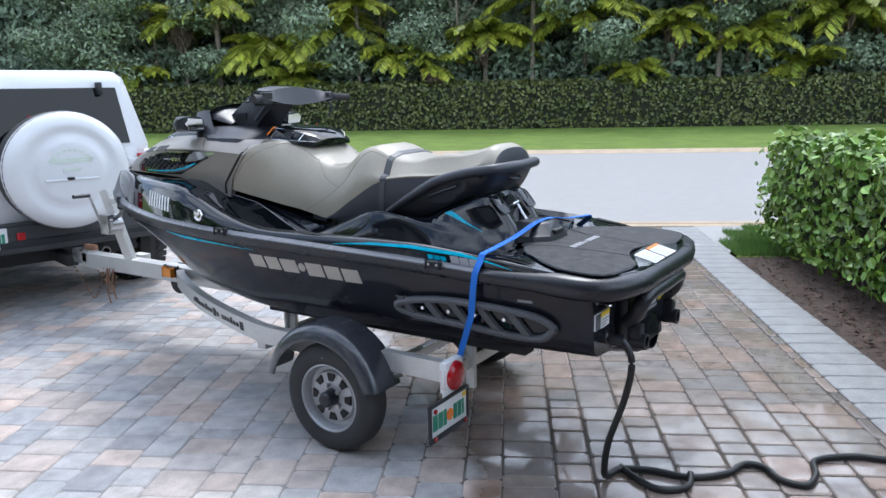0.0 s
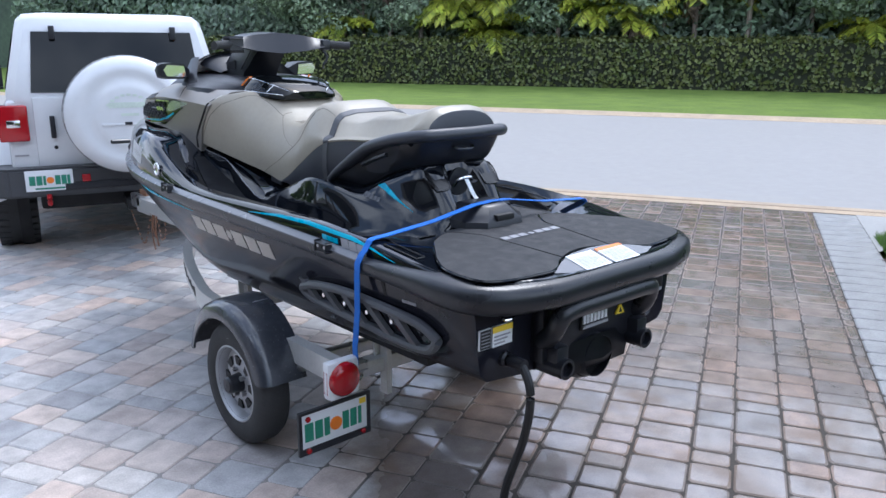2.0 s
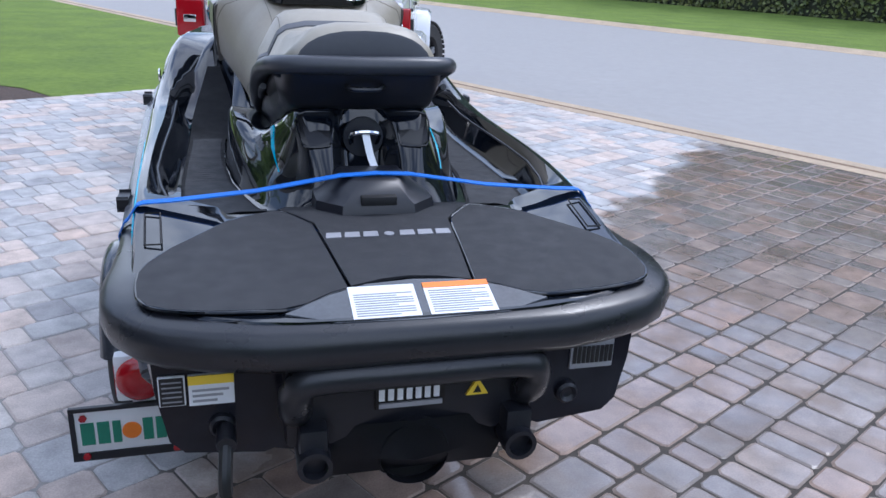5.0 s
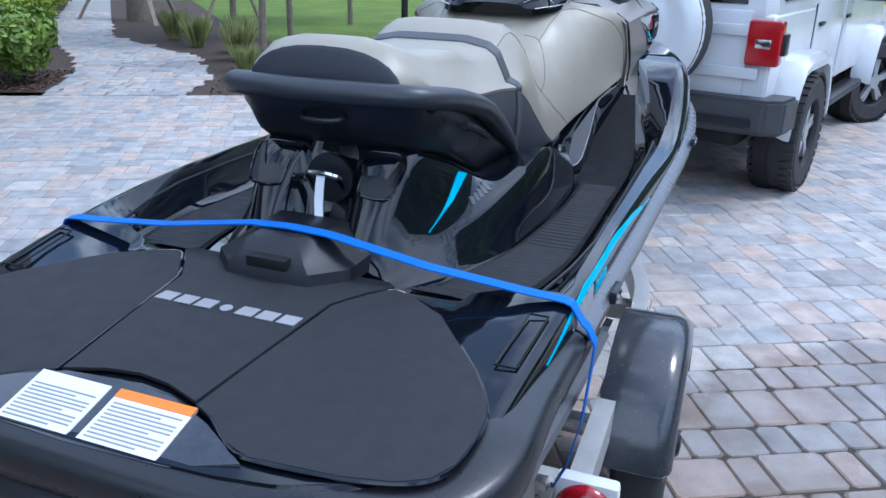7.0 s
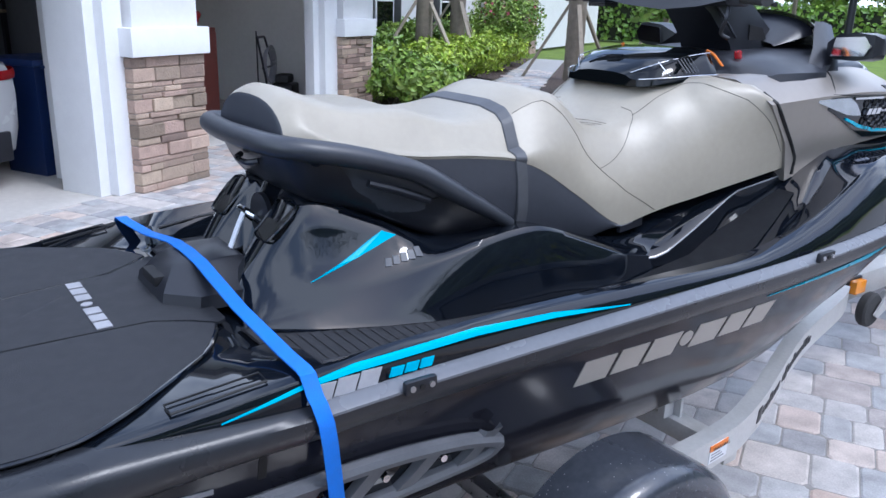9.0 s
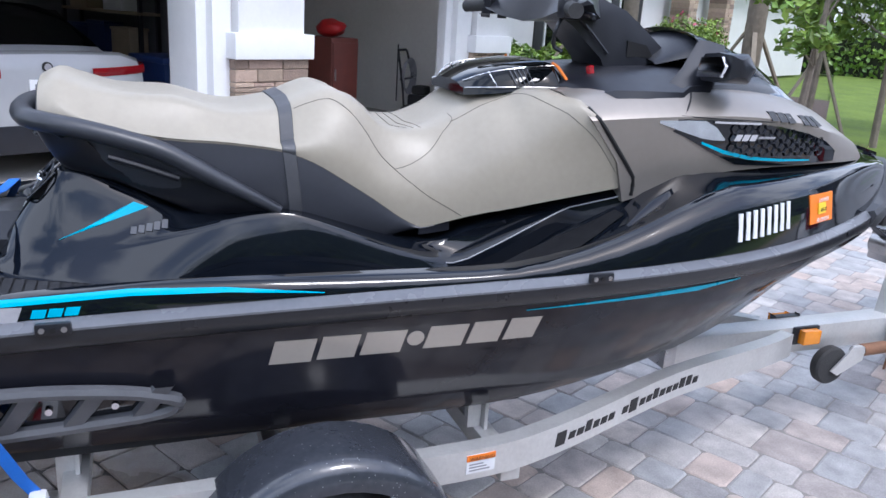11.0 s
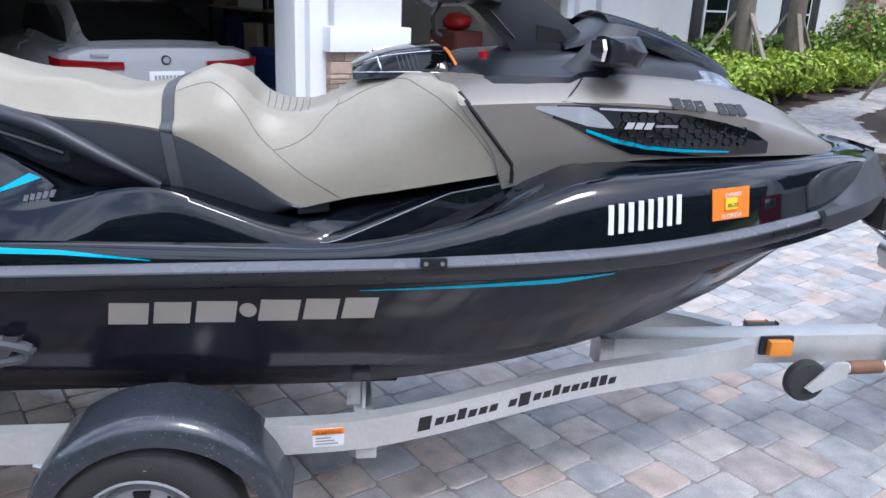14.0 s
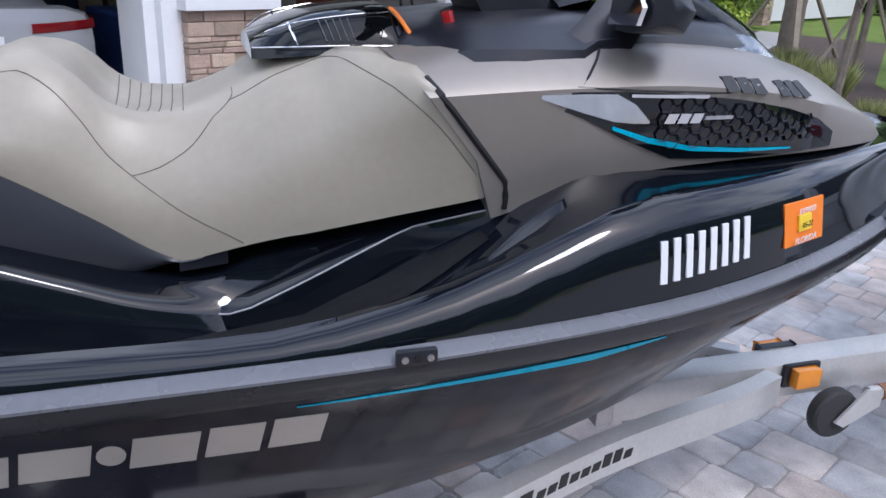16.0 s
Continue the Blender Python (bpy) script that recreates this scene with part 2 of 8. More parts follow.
M_LAMP = material("clear_lamp_lens", (0.5, 0.53, 0.56), 0.08, metal=0.75, vary=0.2, scale=20, coat=0.6)

# ---------------------------------------------------------------- setting: street frame (s along the road, q across it)
U, NQ = Vector((0.4648, -0.8854, 0)), Vector((0.8854, 0.4648, 0))
STREET = Matrix(((U.x, NQ.x, 0, 0), (U.y, NQ.y, 0, 0), (0, 0, 1, 0), (0, 0, 0, 1)))
KERB, FAR, HEDGE = 6.32, 17.7, 29.5
EDGE_R, EDGE_L, FRONT = 1.38, -7.9, -3.48


def at_street(s, q, z=0.0, turn=0.0):
    return STREET @ pose(s, q, z, 0, 0, turn)


M_LAWN = material("lawn_turf", (0.12, 0.19, 0.032), 0.95, vary=0.35, scale=1.2, bump=0.6, bump_scale=70, second=(0.19, 0.26, 0.055), spec=0.2)
M_ROAD = material("pale_concrete_road", (0.29, 0.28, 0.272), 0.8, vary=0.1, scale=0.8, bump=0.1, bump_scale=120)
M_KERB = material("stained_concrete_kerb", (0.40, 0.31, 0.215), 0.8, vary=0.3, scale=2.5, bump=0.15)
M_GUTTER = material("rusty_stained_gutter", (0.19, 0.10, 0.055), 0.8, vary=0.5, scale=2, bump=0.15, second=(0.22, 0.15, 0.09))
M_MULCH = material("brown_mulch", (0.05, 0.032, 0.024), 0.95, vary=0.6, scale=25, bump=0.9, bump_scale=60, second=(0.13, 0.09, 0.07))
M_CHIP = material("mulch_chip", (0.09, 0.055, 0.04), 0.9, vary=0.3, island=True)
M_SAND = material("joint_sand", (0.27, 0.255, 0.24), 0.95, vary=0.25, scale=30, bump=0.2)
M_LEAF_FAR = material("hedge_leaf", (0.07, 0.105, 0.025), 0.5, vary=0.3, scale=0.6, island=True, second=(0.14, 0.15, 0.04))
M_LEAF_NEAR = material("round_hedge_leaf", (0.10, 0.20, 0.03), 0.32, vary=0.3, scale=2.0, island=True, second=(0.23, 0.36, 0.05))
M_LEAF_GREY = material("grey_green_foliage", (0.15, 0.205, 0.125), 0.55, vary=0.3, scale=0.6, island=True, second=(0.27, 0.34, 0.215))
M_LEAF_WOODS = material("blue_green_foliage", (0.07, 0.115, 0.07), 0.5, vary=0.5, scale=0.35, island=True, second=(0.19, 0.26, 0.165))
M_FROND = material("palm_frond", (0.11, 0.18, 0.03), 0.45, vary=0.3, scale=0.7, island=True, second=(0.44, 0.46, 0.04))
M_YELLOW_LEAF = material("yellow_green_leaf", (0.24, 0.36, 0.025), 0.45, vary=0.25, scale=2.0, island=True, second=(0.44, 0.56, 0.06))
M_BUSH_LEAF = material("fresh_green_leaf", (0.14, 0.25, 0.03), 0.45, vary=0.3, scale=2.0, island=True, second=(0.27, 0.38, 0.06))
M_BARK = material("grey_brown_bark", (0.21, 0.175, 0.14), 0.9, vary=0.35, scale=9, bump=0.7, bump_scale=40)
# near-black for solid hedge fillers: the shade between the leaves as a colour
M_CORE = material("hedge_core_shade", (0.02, 0.024, 0.012), 0.95, vary=0.3)
M_WOODS = material("shaded_woods", (0.06, 0.085, 0.06), 0.95, vary=0.4, scale=0.4, second=(0.10, 0.14, 0.09))
M_DEADFROND = material("dry_frond", (0.19, 0.14, 0.11), 0.9, vary=0.3, island=True)
M_STUCCO = material("pale_stucco", (0.72, 0.72, 0.72), 0.85, vary=0.05, scale=3, bump=0.2, bump_scale=160)
M_TRIM = material("white_trim_paint", (0.8, 0.81, 0.82), 0.5, vary=0.04)
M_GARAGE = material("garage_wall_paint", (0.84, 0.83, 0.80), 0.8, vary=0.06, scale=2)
# shaded copy of the wall paint: the deep bay's darkness is in the colour
M_GARAGE_SHADE = material("garage_paint_shaded", (0.13, 0.13, 0.14), 0.8, vary=0.1, scale=2)
M_GFLOOR = material("garage_concrete", (0.5, 0.48, 0.45), 0.7, vary=0.12, scale=2)
M_STONE = material("ledger_stone", (0.36, 0.27, 0.21), 0.85, vary=0.2, scale=14, bump=0.6, bump_scale=50, per_object=True)
M_ROOF = material("grey_roof_tile", (0.2, 0.19, 0.18), 0.8, vary=0.2)
M_TIMBER = material("weathered_timber", (0.33, 0.28, 0.22), 0.85, vary=0.25, scale=12, bump=0.3)
M_GRASSBLADE = material("grass_blade", (0.09, 0.19, 0.025), 0.6, vary=0.3, island=True, second=(0.16, 0.28, 0.05))
M_DRYGRASS = material("dry_grass_blade", (0.30, 0.32, 0.12), 0.7, vary=0.3, island=True)
M_FLOWER = material("pink_flower", (0.6, 0.12, 0.2), 0.6)
M_CONC = material("driveway_apron_concrete", (0.33, 0.325, 0.315), 0.8, vary=0.12, scale=3, bump=0.1)


def sheet(name, poly, z, mat, label, category):
    bm = bmesh.new()
    bm.faces.new([bm.verts.new((x, y, z)) for x, y in poly])
    bmesh.ops.triangulate(bm, faces=bm.faces[:])
    return tagged(finish(bm, name, mat, m=STREET), label, category, kind="structure")


def rect(x0, x1, y0, y1):
    return [(x0, y0), (x1, y0), (x1, y1), (x0, y1)]


sheet("ground", rect(-600, 600, -600, 600), -0.09, M_LAWN, "green lawn ground that runs out to the horizon", "ground")
sheet("road", rect(-250, 250, KERB + 0.4, FAR - 0.28), -0.05, M_ROAD, "pale grey concrete street surface", "road")
bm = prism([(KERB - 0.16, -0.08), (KERB - 0.16, -0.002), (KERB - 0.03, 0.006), (KERB + 0.02, -0.028), (KERB + 0.42, -0.04), (KERB + 0.42, -0.09)], "x", -250, 250)
for fc in bm.faces:
    fc.material_index = 1 if fc.normal.z > 0.1 or True else 0
tagged(finish(bm, "kerb", [M_GUTTER, M_KERB], m=STREET), "low rolled concrete kerb with rusty stains beside the street", "kerb", kind="structure")
sheet("gutter", rect(-250, 250, KERB + 0.03, KERB + 0.17), -0.022, M_GUTTER, "rust-brown stain along the concrete gutter", "gutter")
bm = prism([(FAR - 0.3, -0.08), (FAR - 0.3, -0.045), (FAR, -0.03), (FAR + 0.1, 0.02), (FAR + 0.25, 0.02), (FAR + 0.25, -0.09)], "x", -250, 250)
tagged(finish(bm, "kerb_far", M_KERB, m=STREET), "pale concrete kerb along the far verge", "kerb", kind="structure")
sheet("verge_far", rect(-250, 250, FAR + 0.24, HEDGE + 100), 0.0, M_LAWN, "mown green grass verge across the street", "verge")
sheet("driveway", rect(EDGE_L, EDGE_R, FRONT - 0.95, KERB - 0.16), -0.005, M_SAND, "paved driveway bed with dark sand joints", "driveway")
sheet("apron", [(EDGE_R, 4.6), (2.3, KERB - 0.16), (EDGE_R, KERB - 0.16)], -0.004, M_CONC, "flared concrete corner of the driveway", "apron")
sheet("planting_bed_right", [(EDGE_R, -8), (7, -8), (7, 4.42), (EDGE_R, 4.42)], -0.015, M_MULCH, "dark brown mulch bed under the clipped hedge", "planting bed")
sheet("grass_corner", [(EDGE_R + 0.02, 4.42), (12, 4.42), (12, KERB - 0.16), (2.32, KERB - 0.16)], -0.008, M_LAWN, "small patch of green grass at the driveway corner", "lawn")
# the curved walkway parts the bed beside the drive from the bed along the house
WALK_HOUSE = [(-7.9, -2.63), (-8.4, -2.7), (-9.4, -2.8), (-10.6, -3.1), (-13.3, -4.35), (-22, -6.6)]
WALK_LAWN = [(-22, -5.6), (-13.4, -3.36), (-11, -1.65), (-9.4, -1.2), (-8.6, -1.15), (-7.9, -1.33)]
BED_LAWN = [(-7.9, 1.8), (-8.6, 1.7), (-9.5, 1.2), (-11, 0.4), (-14, -1.3), (-22, -3.5)]
sheet("planting_bed_left", WALK_LAWN + BED_LAWN, -0.012, M_MULCH, "mulch bed with ornamental grasses beside the drive", "planting bed")
sheet("planting_bed_house", [(-8.15, -3.92), (-8.15, -2.66)] + WALK_HOUSE[1:] + [(-22, -9.5), (-9.05, -9.5), (-9.05, -4.25)], -0.012, M_MULCH, "mulch bed along the front of the house", "planting bed")
sheet("walkway", WALK_HOUSE + WALK_LAWN, 0.0, M_CONC, "curved pale paved walkway to the front door", "walkway")
sheet("lawn_left", [(EDGE_L, KERB - 0.16), (-60, KERB - 0.16), (-60, -14)] + BED_LAWN[::-1], -0.006, M_LAWN, "mown green front lawn", "lawn")


# ---------------------------------------------------------------- plants
RNG = np.random.default_rng(7)


def leaf_mesh(name, pos, nrm, size, mat, parent=None, aspect=1.6, six=False, m=None, droop=0.0, vary=0.5):
    """Many small leaves at points, each a folded blade of four or six corners."""
    n = len(pos)
    pos, nrm = np.asarray(pos, float), np.asarray(nrm, float)
    nrm = nrm + RNG.normal(0, 0.55, (n, 3))
    nrm /= np.linalg.norm(nrm, axis=1)[:, None] + 1e-9
    t = np.cross(nrm, RNG.normal(0, 1, (n, 3)))
    t[:, 2] -= droop
    t /= np.linalg.norm(t, axis=1)[:, None] + 1e-9
    b = np.cross(nrm, t)
    sz = size * (1 - vary / 2 + vary * RNG.random(n))[:, None]
    L, W = t * sz * aspect / 2, b * sz / 2
    up = nrm * sz * 0.14
    if six:
        v = np.stack([pos - L, pos - L * 0.45 + W * 0.85 + up, pos + L * 0.35 + W * 0.9 + up, pos + L, pos + L * 0.35 - W * 0.9 + up, pos - L * 0.45 - W * 0.85 + up], 1)
        k = 6
        faces = [(k * i, k * i + 1, k * i + 2, k * i + 3) for i in range(n)] + [(k * i, k * i + 3, k * i + 4, k * i + 5) for i in range(n)]
    else:
        v = np.stack([pos - L, pos + W + up, pos + L, pos - W + up], 1)
        faces = [(4 * i, 4 * i + 1, 4 * i + 2, 4 * i + 3) for i in range(n)]
    me = bpy.data.meshes.new(name)
    me.from_pydata(v.reshape(-1, 3).tolist(), [], faces)
    me.materials.append(mat)
    ob = new(name, me)
    if m is not None:
        ob.matrix_world = m
    if parent is not None:
        ob.parent = parent
    return ob


def box_shell(x0, x1, y0, y1, z0, z1, n, bulge=0.08, floor=False):
    """Random points and normals on the faces of a box, uneven by bulge."""
    w, d, h = x1 - x0, y1 - y0, z1 - z0
    areas = np.array([w * d, w * h, w * h, d * h, d * h])
    which = RNG.choice(5, n, p=areas / areas.sum())
    a, b = RNG.random(n), RNG.random(n)
    pos, nrm = np.zeros((n, 3)), np.zeros((n, 3))
    for k, (axis, val, sign) in enumerate(((2, z1, 1), (1, y0, -1), (1, y1, 1), (0, x0, -1), (0, x1, 1))):
        s = which == k
        pos[s] = np.stack([x0 + a[s] * w, y0 + a[s] * d if axis == 0 else y0 + b[s] * d, z0 + b[s] * h], 1)
        pos[s, axis] = val
        nrm[s, axis] = sign
    wav = np.sin(pos[:, 0] * 2.1 + pos[:, 2] * 1.3) * np.cos(pos[:, 0] * 0.7 + pos[:, 1] * 1.9)
    pos += nrm * (RNG.normal(0, bulge, n) + 0.6 * bulge * wav)[:, None]
    return pos, nrm


def ball_shell(c, r, n, squash=0.8, inner=0.6):
    d = RNG.normal(0, 1, (n, 3))
    d /= np.linalg.norm(d, axis=1)[:, None]
    rad = r * (inner + (1 - inner) * RNG.random(n) ** 0.5)
    rad *= 1 + 0.22 * np.sin(d[:, 0] * 5 + c[0]) * np.cos(d[:, 1] * 4 + c[1] * 3)
    p = np.array(c) + d * rad[:, None] * np.array([1, 1, squash])
    return p, d


# clipped hedge across the street
hedge = thing("clipped_hedge", "long clipped dark green hedge beyond the street", "hedge", m=STREET)
p, nn = box_shell(-26, 30, HEDGE, HEDGE + 1.4, 0.02, 1.84, 30000, 0.08)
tagged(leaf_mesh("leaves", p, nn, 0.12, M_LEAF_FAR, hedge, 1.4), kind="stuff")
# added dark box that blocks the view through and imitates the shaded inside
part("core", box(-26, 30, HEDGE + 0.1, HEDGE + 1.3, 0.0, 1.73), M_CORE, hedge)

# clipped hedge in the bed beside the driveway
hedge = thing("round_leaf_hedge", "clipped bright green round-leaved hedge in mulch beside the driveway", "hedge", m=STREET)
p, nn = box_shell(1.85, 3.3, -4.5, 5.0, 0.10, 1.06, 20000, 0.065)
tagged(leaf_mesh("leaves", p, nn, 0.062, M_LEAF_NEAR, hedge, 1.25, six=True), kind="stuff")
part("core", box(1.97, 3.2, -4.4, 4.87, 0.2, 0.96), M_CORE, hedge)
bm = bmesh.new()
for i in range(40):
    q = -4.3 + 9.2 * RNG.random()
    s = 2.0 + 0.25 * RNG.random()
    tube([(s, q, -0.02), (s + 0.05 * RNG.normal(), q + 0.05 * RNG.normal(), 0.3)], 0.008, 5, bm)
tagged(part("stems", bm, M_BARK, hedge), kind="stuff")

# mulch chips and grass blades
def chips(name, spots, n, label):
    pos = np.zeros((n, 3))
    for i in range(n):
        x0, x1, y0, y1 = spots[int(RNG.integers(len(spots)))]
        pos[i] = (x0 + (x1 - x0) * RNG.random(), y0 + (y1 - y0) * RNG.random(), 0.002)
    ob = leaf_mesh(name, pos, np.tile([0, 0, 1.5], (n, 1)), 0.022, M_CHIP, None, 2.2, m=STREET)
    tagged(ob, label, "mulch", kind="stuff")


chips("mulch_chips", [(1.4, 2.1, -3, 4.4), (-10.0, -7.95, -1.0, 1.2), (-9.6, -8.2, -3.9, -2.8)], 5200, "scattered brown wood chips on the planting beds")


def blades(name, spots, n, h, mat, label, category):
    pos = np.zeros((n, 3))
    for i in range(n):
        x0, x1, y0, y1 = spots[int(RNG.integers(len(spots)))]
        pos[i] = (x0 + (x1 - x0) * RNG.random(), y0 + (y1 - y0) * RNG.random(), -0.01)
    lean = RNG.normal(0, 0.35, (n, 2)) * h
    a = RNG.random(n) * 6.28
    w = np.stack([np.cos(a), np.sin(a), 0 * a], 1) * 0.003
    hh = h * (0.6 + 0.8 * RNG.random(n))
    tip = pos + np.concatenate([lean, hh[:, None]], 1)
    v = np.stack([pos - w, pos + w, tip], 1).reshape(-1, 3)
    me = bpy.data.meshes.new(name)
    me.from_pydata(v.tolist(), [], [(3 * i, 3 * i + 1, 3 * i + 2) for i in range(n)])
    me.materials.append(mat)
    ob = new(name, me)
    ob.matrix_world = STREET
    return tagged(ob, label, category, kind="stuff")


blades("grass", [(1.42, 2.0, 4.45, 5.2), (1.6, 2.3, 4.9, 5.8), (1.9, 2.6, 5.3, 6.1)], 14000, 0.06, M_GRASSBLADE, "short green grass blades at the driveway corner", "grass")


def tree(name, label, s, q, height, crown_r, leaf, n, mat, trunk_r=0.09, seed=0, clear=1.6):
    rng = random.Random(seed)
    t = thing(name, label, "tree", "trees behind the hedge", m=at_street(s, q, 0, rng.uniform(0, 360)))
    bm = bmesh.new()
    top = height * 0.75
    pts = smooth_path([(0, 0, -0.1), (rng.uniform(-.1, .1), rng.uniform(-.1, .1), top * 0.4), (rng.uniform(-.25, .25), rng.uniform(-.25, .25), top)], 4)
    tube(pts, [trunk_r * (1 - 0.6 * i / (len(pts) - 1)) for i in range(len(pts))], 7, bm)
    P, Nn = [], []
    for i in range(11):
        a, h = rng.uniform(0, 6.28), clear + (height - clear) * (i + 0.3) / 11
        r = crown_r * (0.55 + 0.45 * rng.random()) * (1 - 0.4 * abs(h / height - 0.5))
        c = (r * math.cos(a), r * math.sin(a), h + 0.3)
        tube(smooth_path([(0, 0, h * 0.75), (c[0] * 0.5, c[1] * 0.5, h), c], 3), 0.022, 5, bm)
        for k in range(3):
            cc = (c[0] * (0.55 + 0.25 * k) + rng.uniform(-.3, .3), c[1] * (0.55 + 0.25 * k) + rng.uniform(-.3, .3), c[2] + rng.uniform(-.3, .4))
            pp, dd = ball_shell(cc, crown_r * rng.uniform(0.28, 0.45), n // 33, 0.6, 0.3)
            P.append(pp)
            Nn.append(dd)
    part("trunk", bm, M_BARK, t)
    tagged(leaf_mesh("crown", np.concatenate(P), np.concatenate(Nn), leaf, mat, t, 1.8), kind="stuff")
    return t


def palm(s, q, h, n_fronds, size, seed, dead=True, label="fishtail palm with yellow-green fronds behind the hedge"):
    rng = random.Random(seed)
    t = thing("palm_tree", label, "palm", "palms behind the hedge", m=at_street(s, q, 0, rng.uniform(0, 360)))
    bm = tube(smooth_path([(0, 0, -0.1), (0.05, 0, h * 0.5), (0.0, 0.05, h)], 4), [0.11] * 4 + [0.10] * 5, 8)
    part("trunk", bm, M_BARK, t)
    rows, faces = [], []
    ribs = bmesh.new()
    for k in range(n_fronds):
        a = 6.283 * k / n_fronds + rng.uniform(-.3, .3)
        el, ln = rng.uniform(0.1, 1.1), size * rng.uniform(0.75, 1.15)
        pts = []
        for i in range(9):
            u = i / 8
            r = ln * u * math.cos(el * (1 - 0.5 * u))
            z = h + ln * (u * math.sin(el) - 0.62 * u * u)
            pts.append(Vector((r * math.cos(a), r * math.sin(a), z)))
        tube(pts, [0.018 * (1 - 0.8 * i / 8) for i in range(9)], 4, ribs)
        for i in range(1, 9):
            for sgn in (-1, 1):
                for j in range(6):
                    p0 = pts[i - 1].lerp(pts[i], j / 6)
                    d = (pts[i] - pts[i - 1]).normalized()
                    side = d.cross(Vector((0, 0, 1))).normalized() * sgn
                    l = 0.25 * size * (0.5 + 0.5 * math.sin(3.1 * (i / 9))) * rng.uniform(0.7, 1.2)
                    tip = p0 + (side * 0.8 + d * 0.35 + Vector((0, 0, -0.55 * rng.uniform(0.5, 1.3)))) * l
                    wv = d * 0.035 * size
                    k0 = len(rows)
                    rows += [tuple(p0), tuple(tip + wv), tuple(p0.lerp(tip, 0.8)), tuple(tip - wv)]
                    faces.append((k0, k0 + 1, k0 + 2, k0 + 3))
    part("frond_ribs", ribs, M_FROND, t)
    me = bpy.data.meshes.new("fronds")
    me.from_pydata(rows, [], faces)
    me.materials.append(M_FROND)
    ob = new("fronds", me)
    ob.parent = t
    tagged(ob, "drooping yellow-green fronds", kind="stuff")
    if dead:
        p, d = ball_shell((0.2, 0.1, h - 0.55), 0.5, 420, 1.5, 0.2)
        tagged(leaf_mesh("dry_fronds", p, d, 0.10, M_DEADFROND, t, 5.0, droop=2.0), "hanging dry brown fronds", kind="stuff")


for i, (s, q) in enumerate([(-20, 32.6), (-16.5, 31.6), (-13.2, 32.6), (-9.8, 31.6), (-6.6, 32.6), (-3.0, 31.4), (0.6, 32.6), (3.6, 31.6), (7.4, 32.4), (10.8, 31.5), (14.6, 32.6), (18.8, 31.8), (23.5, 33.2), (27.5, 33.0)]):
    tree("tree", "slender tree with fine grey-green foliage behind the hedge", s, q, 8.0 + (i * 37 % 10) * 0.2, 2.9, 0.115, 12000, M_LEAF_GREY, 0.10, i, 2.4)
for i, (s, q, h) in enumerate([(-15, 31.5, 4.8), (-11.4, 31.5, 3.5), (-8.4, 31.8, 4.4), (-5.6, 31.5, 3.2), (-1.8, 31.5, 3.9), (2.4, 31.6, 4.7), (6.0, 31.6, 4.3), (9.2, 31.7, 3.7), (12.8, 31.5, 4.6), (17.5, 31.5, 3.9), (21.5, 31.5, 4.4)]):
    palm(s, q, h, 22, 2.0 + 0.35 * (i % 3), 40 + i, dead=i % 2 == 0)
for i, (s, q, h) in enumerate([(-17.2, 31.2, 2.6), (-13.4, 31.1, 5.6), (-10.2, 31.0, 2.3), (-7.3, 31.2, 5.3), (-4.2, 31.1, 2.7), (0.2, 31.2, 5.5), (4.4, 31.0, 2.4), (7.8, 31.1, 5.8), (11.2, 31.2, 2.5), (15.4, 31.1, 5.4)]):
    palm(s, q, h, 18, 1.7 + 0.2 * (i % 3), 70 + i, dead=i % 3 == 1)
under = thing("understory", "dense dark green undergrowth and far woods behind the hedge", "woods", kind="stuff", m=STREET)
n = 170000
pos = np.stack([RNG.uniform(-40, 44, n), RNG.uniform(33.4, 39.0, n), 9.5 * RNG.random(n) ** 1.1], 1)
pos[:16000, 2] = 9 + 9 * RNG.random(16000) ** 1.3
pos[:16000, 1] += 1.0
leaf_mesh("understory_leaves", pos, np.tile([0, -1, 0.3], (n, 1)), 0.21, M_LEAF_WOODS, under, 1.9)
n = 22000
pos = np.stack([RNG.uniform(-28, 32, n), RNG.uniform(31.0, 33.4, n), 0.3 + 3.2 * RNG.random(n)], 1)
leaf_mesh("shrub_leaves", pos, np.tile([0, -1, 0.3], (n, 1)), 0.18, M_LEAF_WOODS, under, 2.0)
part("woods_core", box(-90, 100, 39.5, 40.5, -0.1, 16.0), M_WOODS, under)

# ---------------------------------------------------------------- personal watercraft
BX = [0.45, 0.75, 0.95, 1.6, 2.2, 2.7, 3.05, 3.35, 3.58, 3.74, 3.86]
BW = [0.589, 0.605, 0.614, 0.640, 0.656, 0.627, 0.545, 0.42, 0.295, 0.185, 0.06]
RZY, RZ = [0.13, 0.5, 0.95, 1.7, 2.2, 2.7, 3.3, 3.86], [0.873, 0.897, 0.925, 0.95, 0.965, 0.984, 1.015, 1.045]


def beam(y):
    if y < 0.45:
        t = min(max((0.45 - y) / 0.305, 0), 1)
        return 0.589 * (1 - t ** 3.6) ** (1 / 4)
    return smooth_ip(y, BX, BW)


def rub_z(y):
    return smooth_ip(y, RZY, RZ)


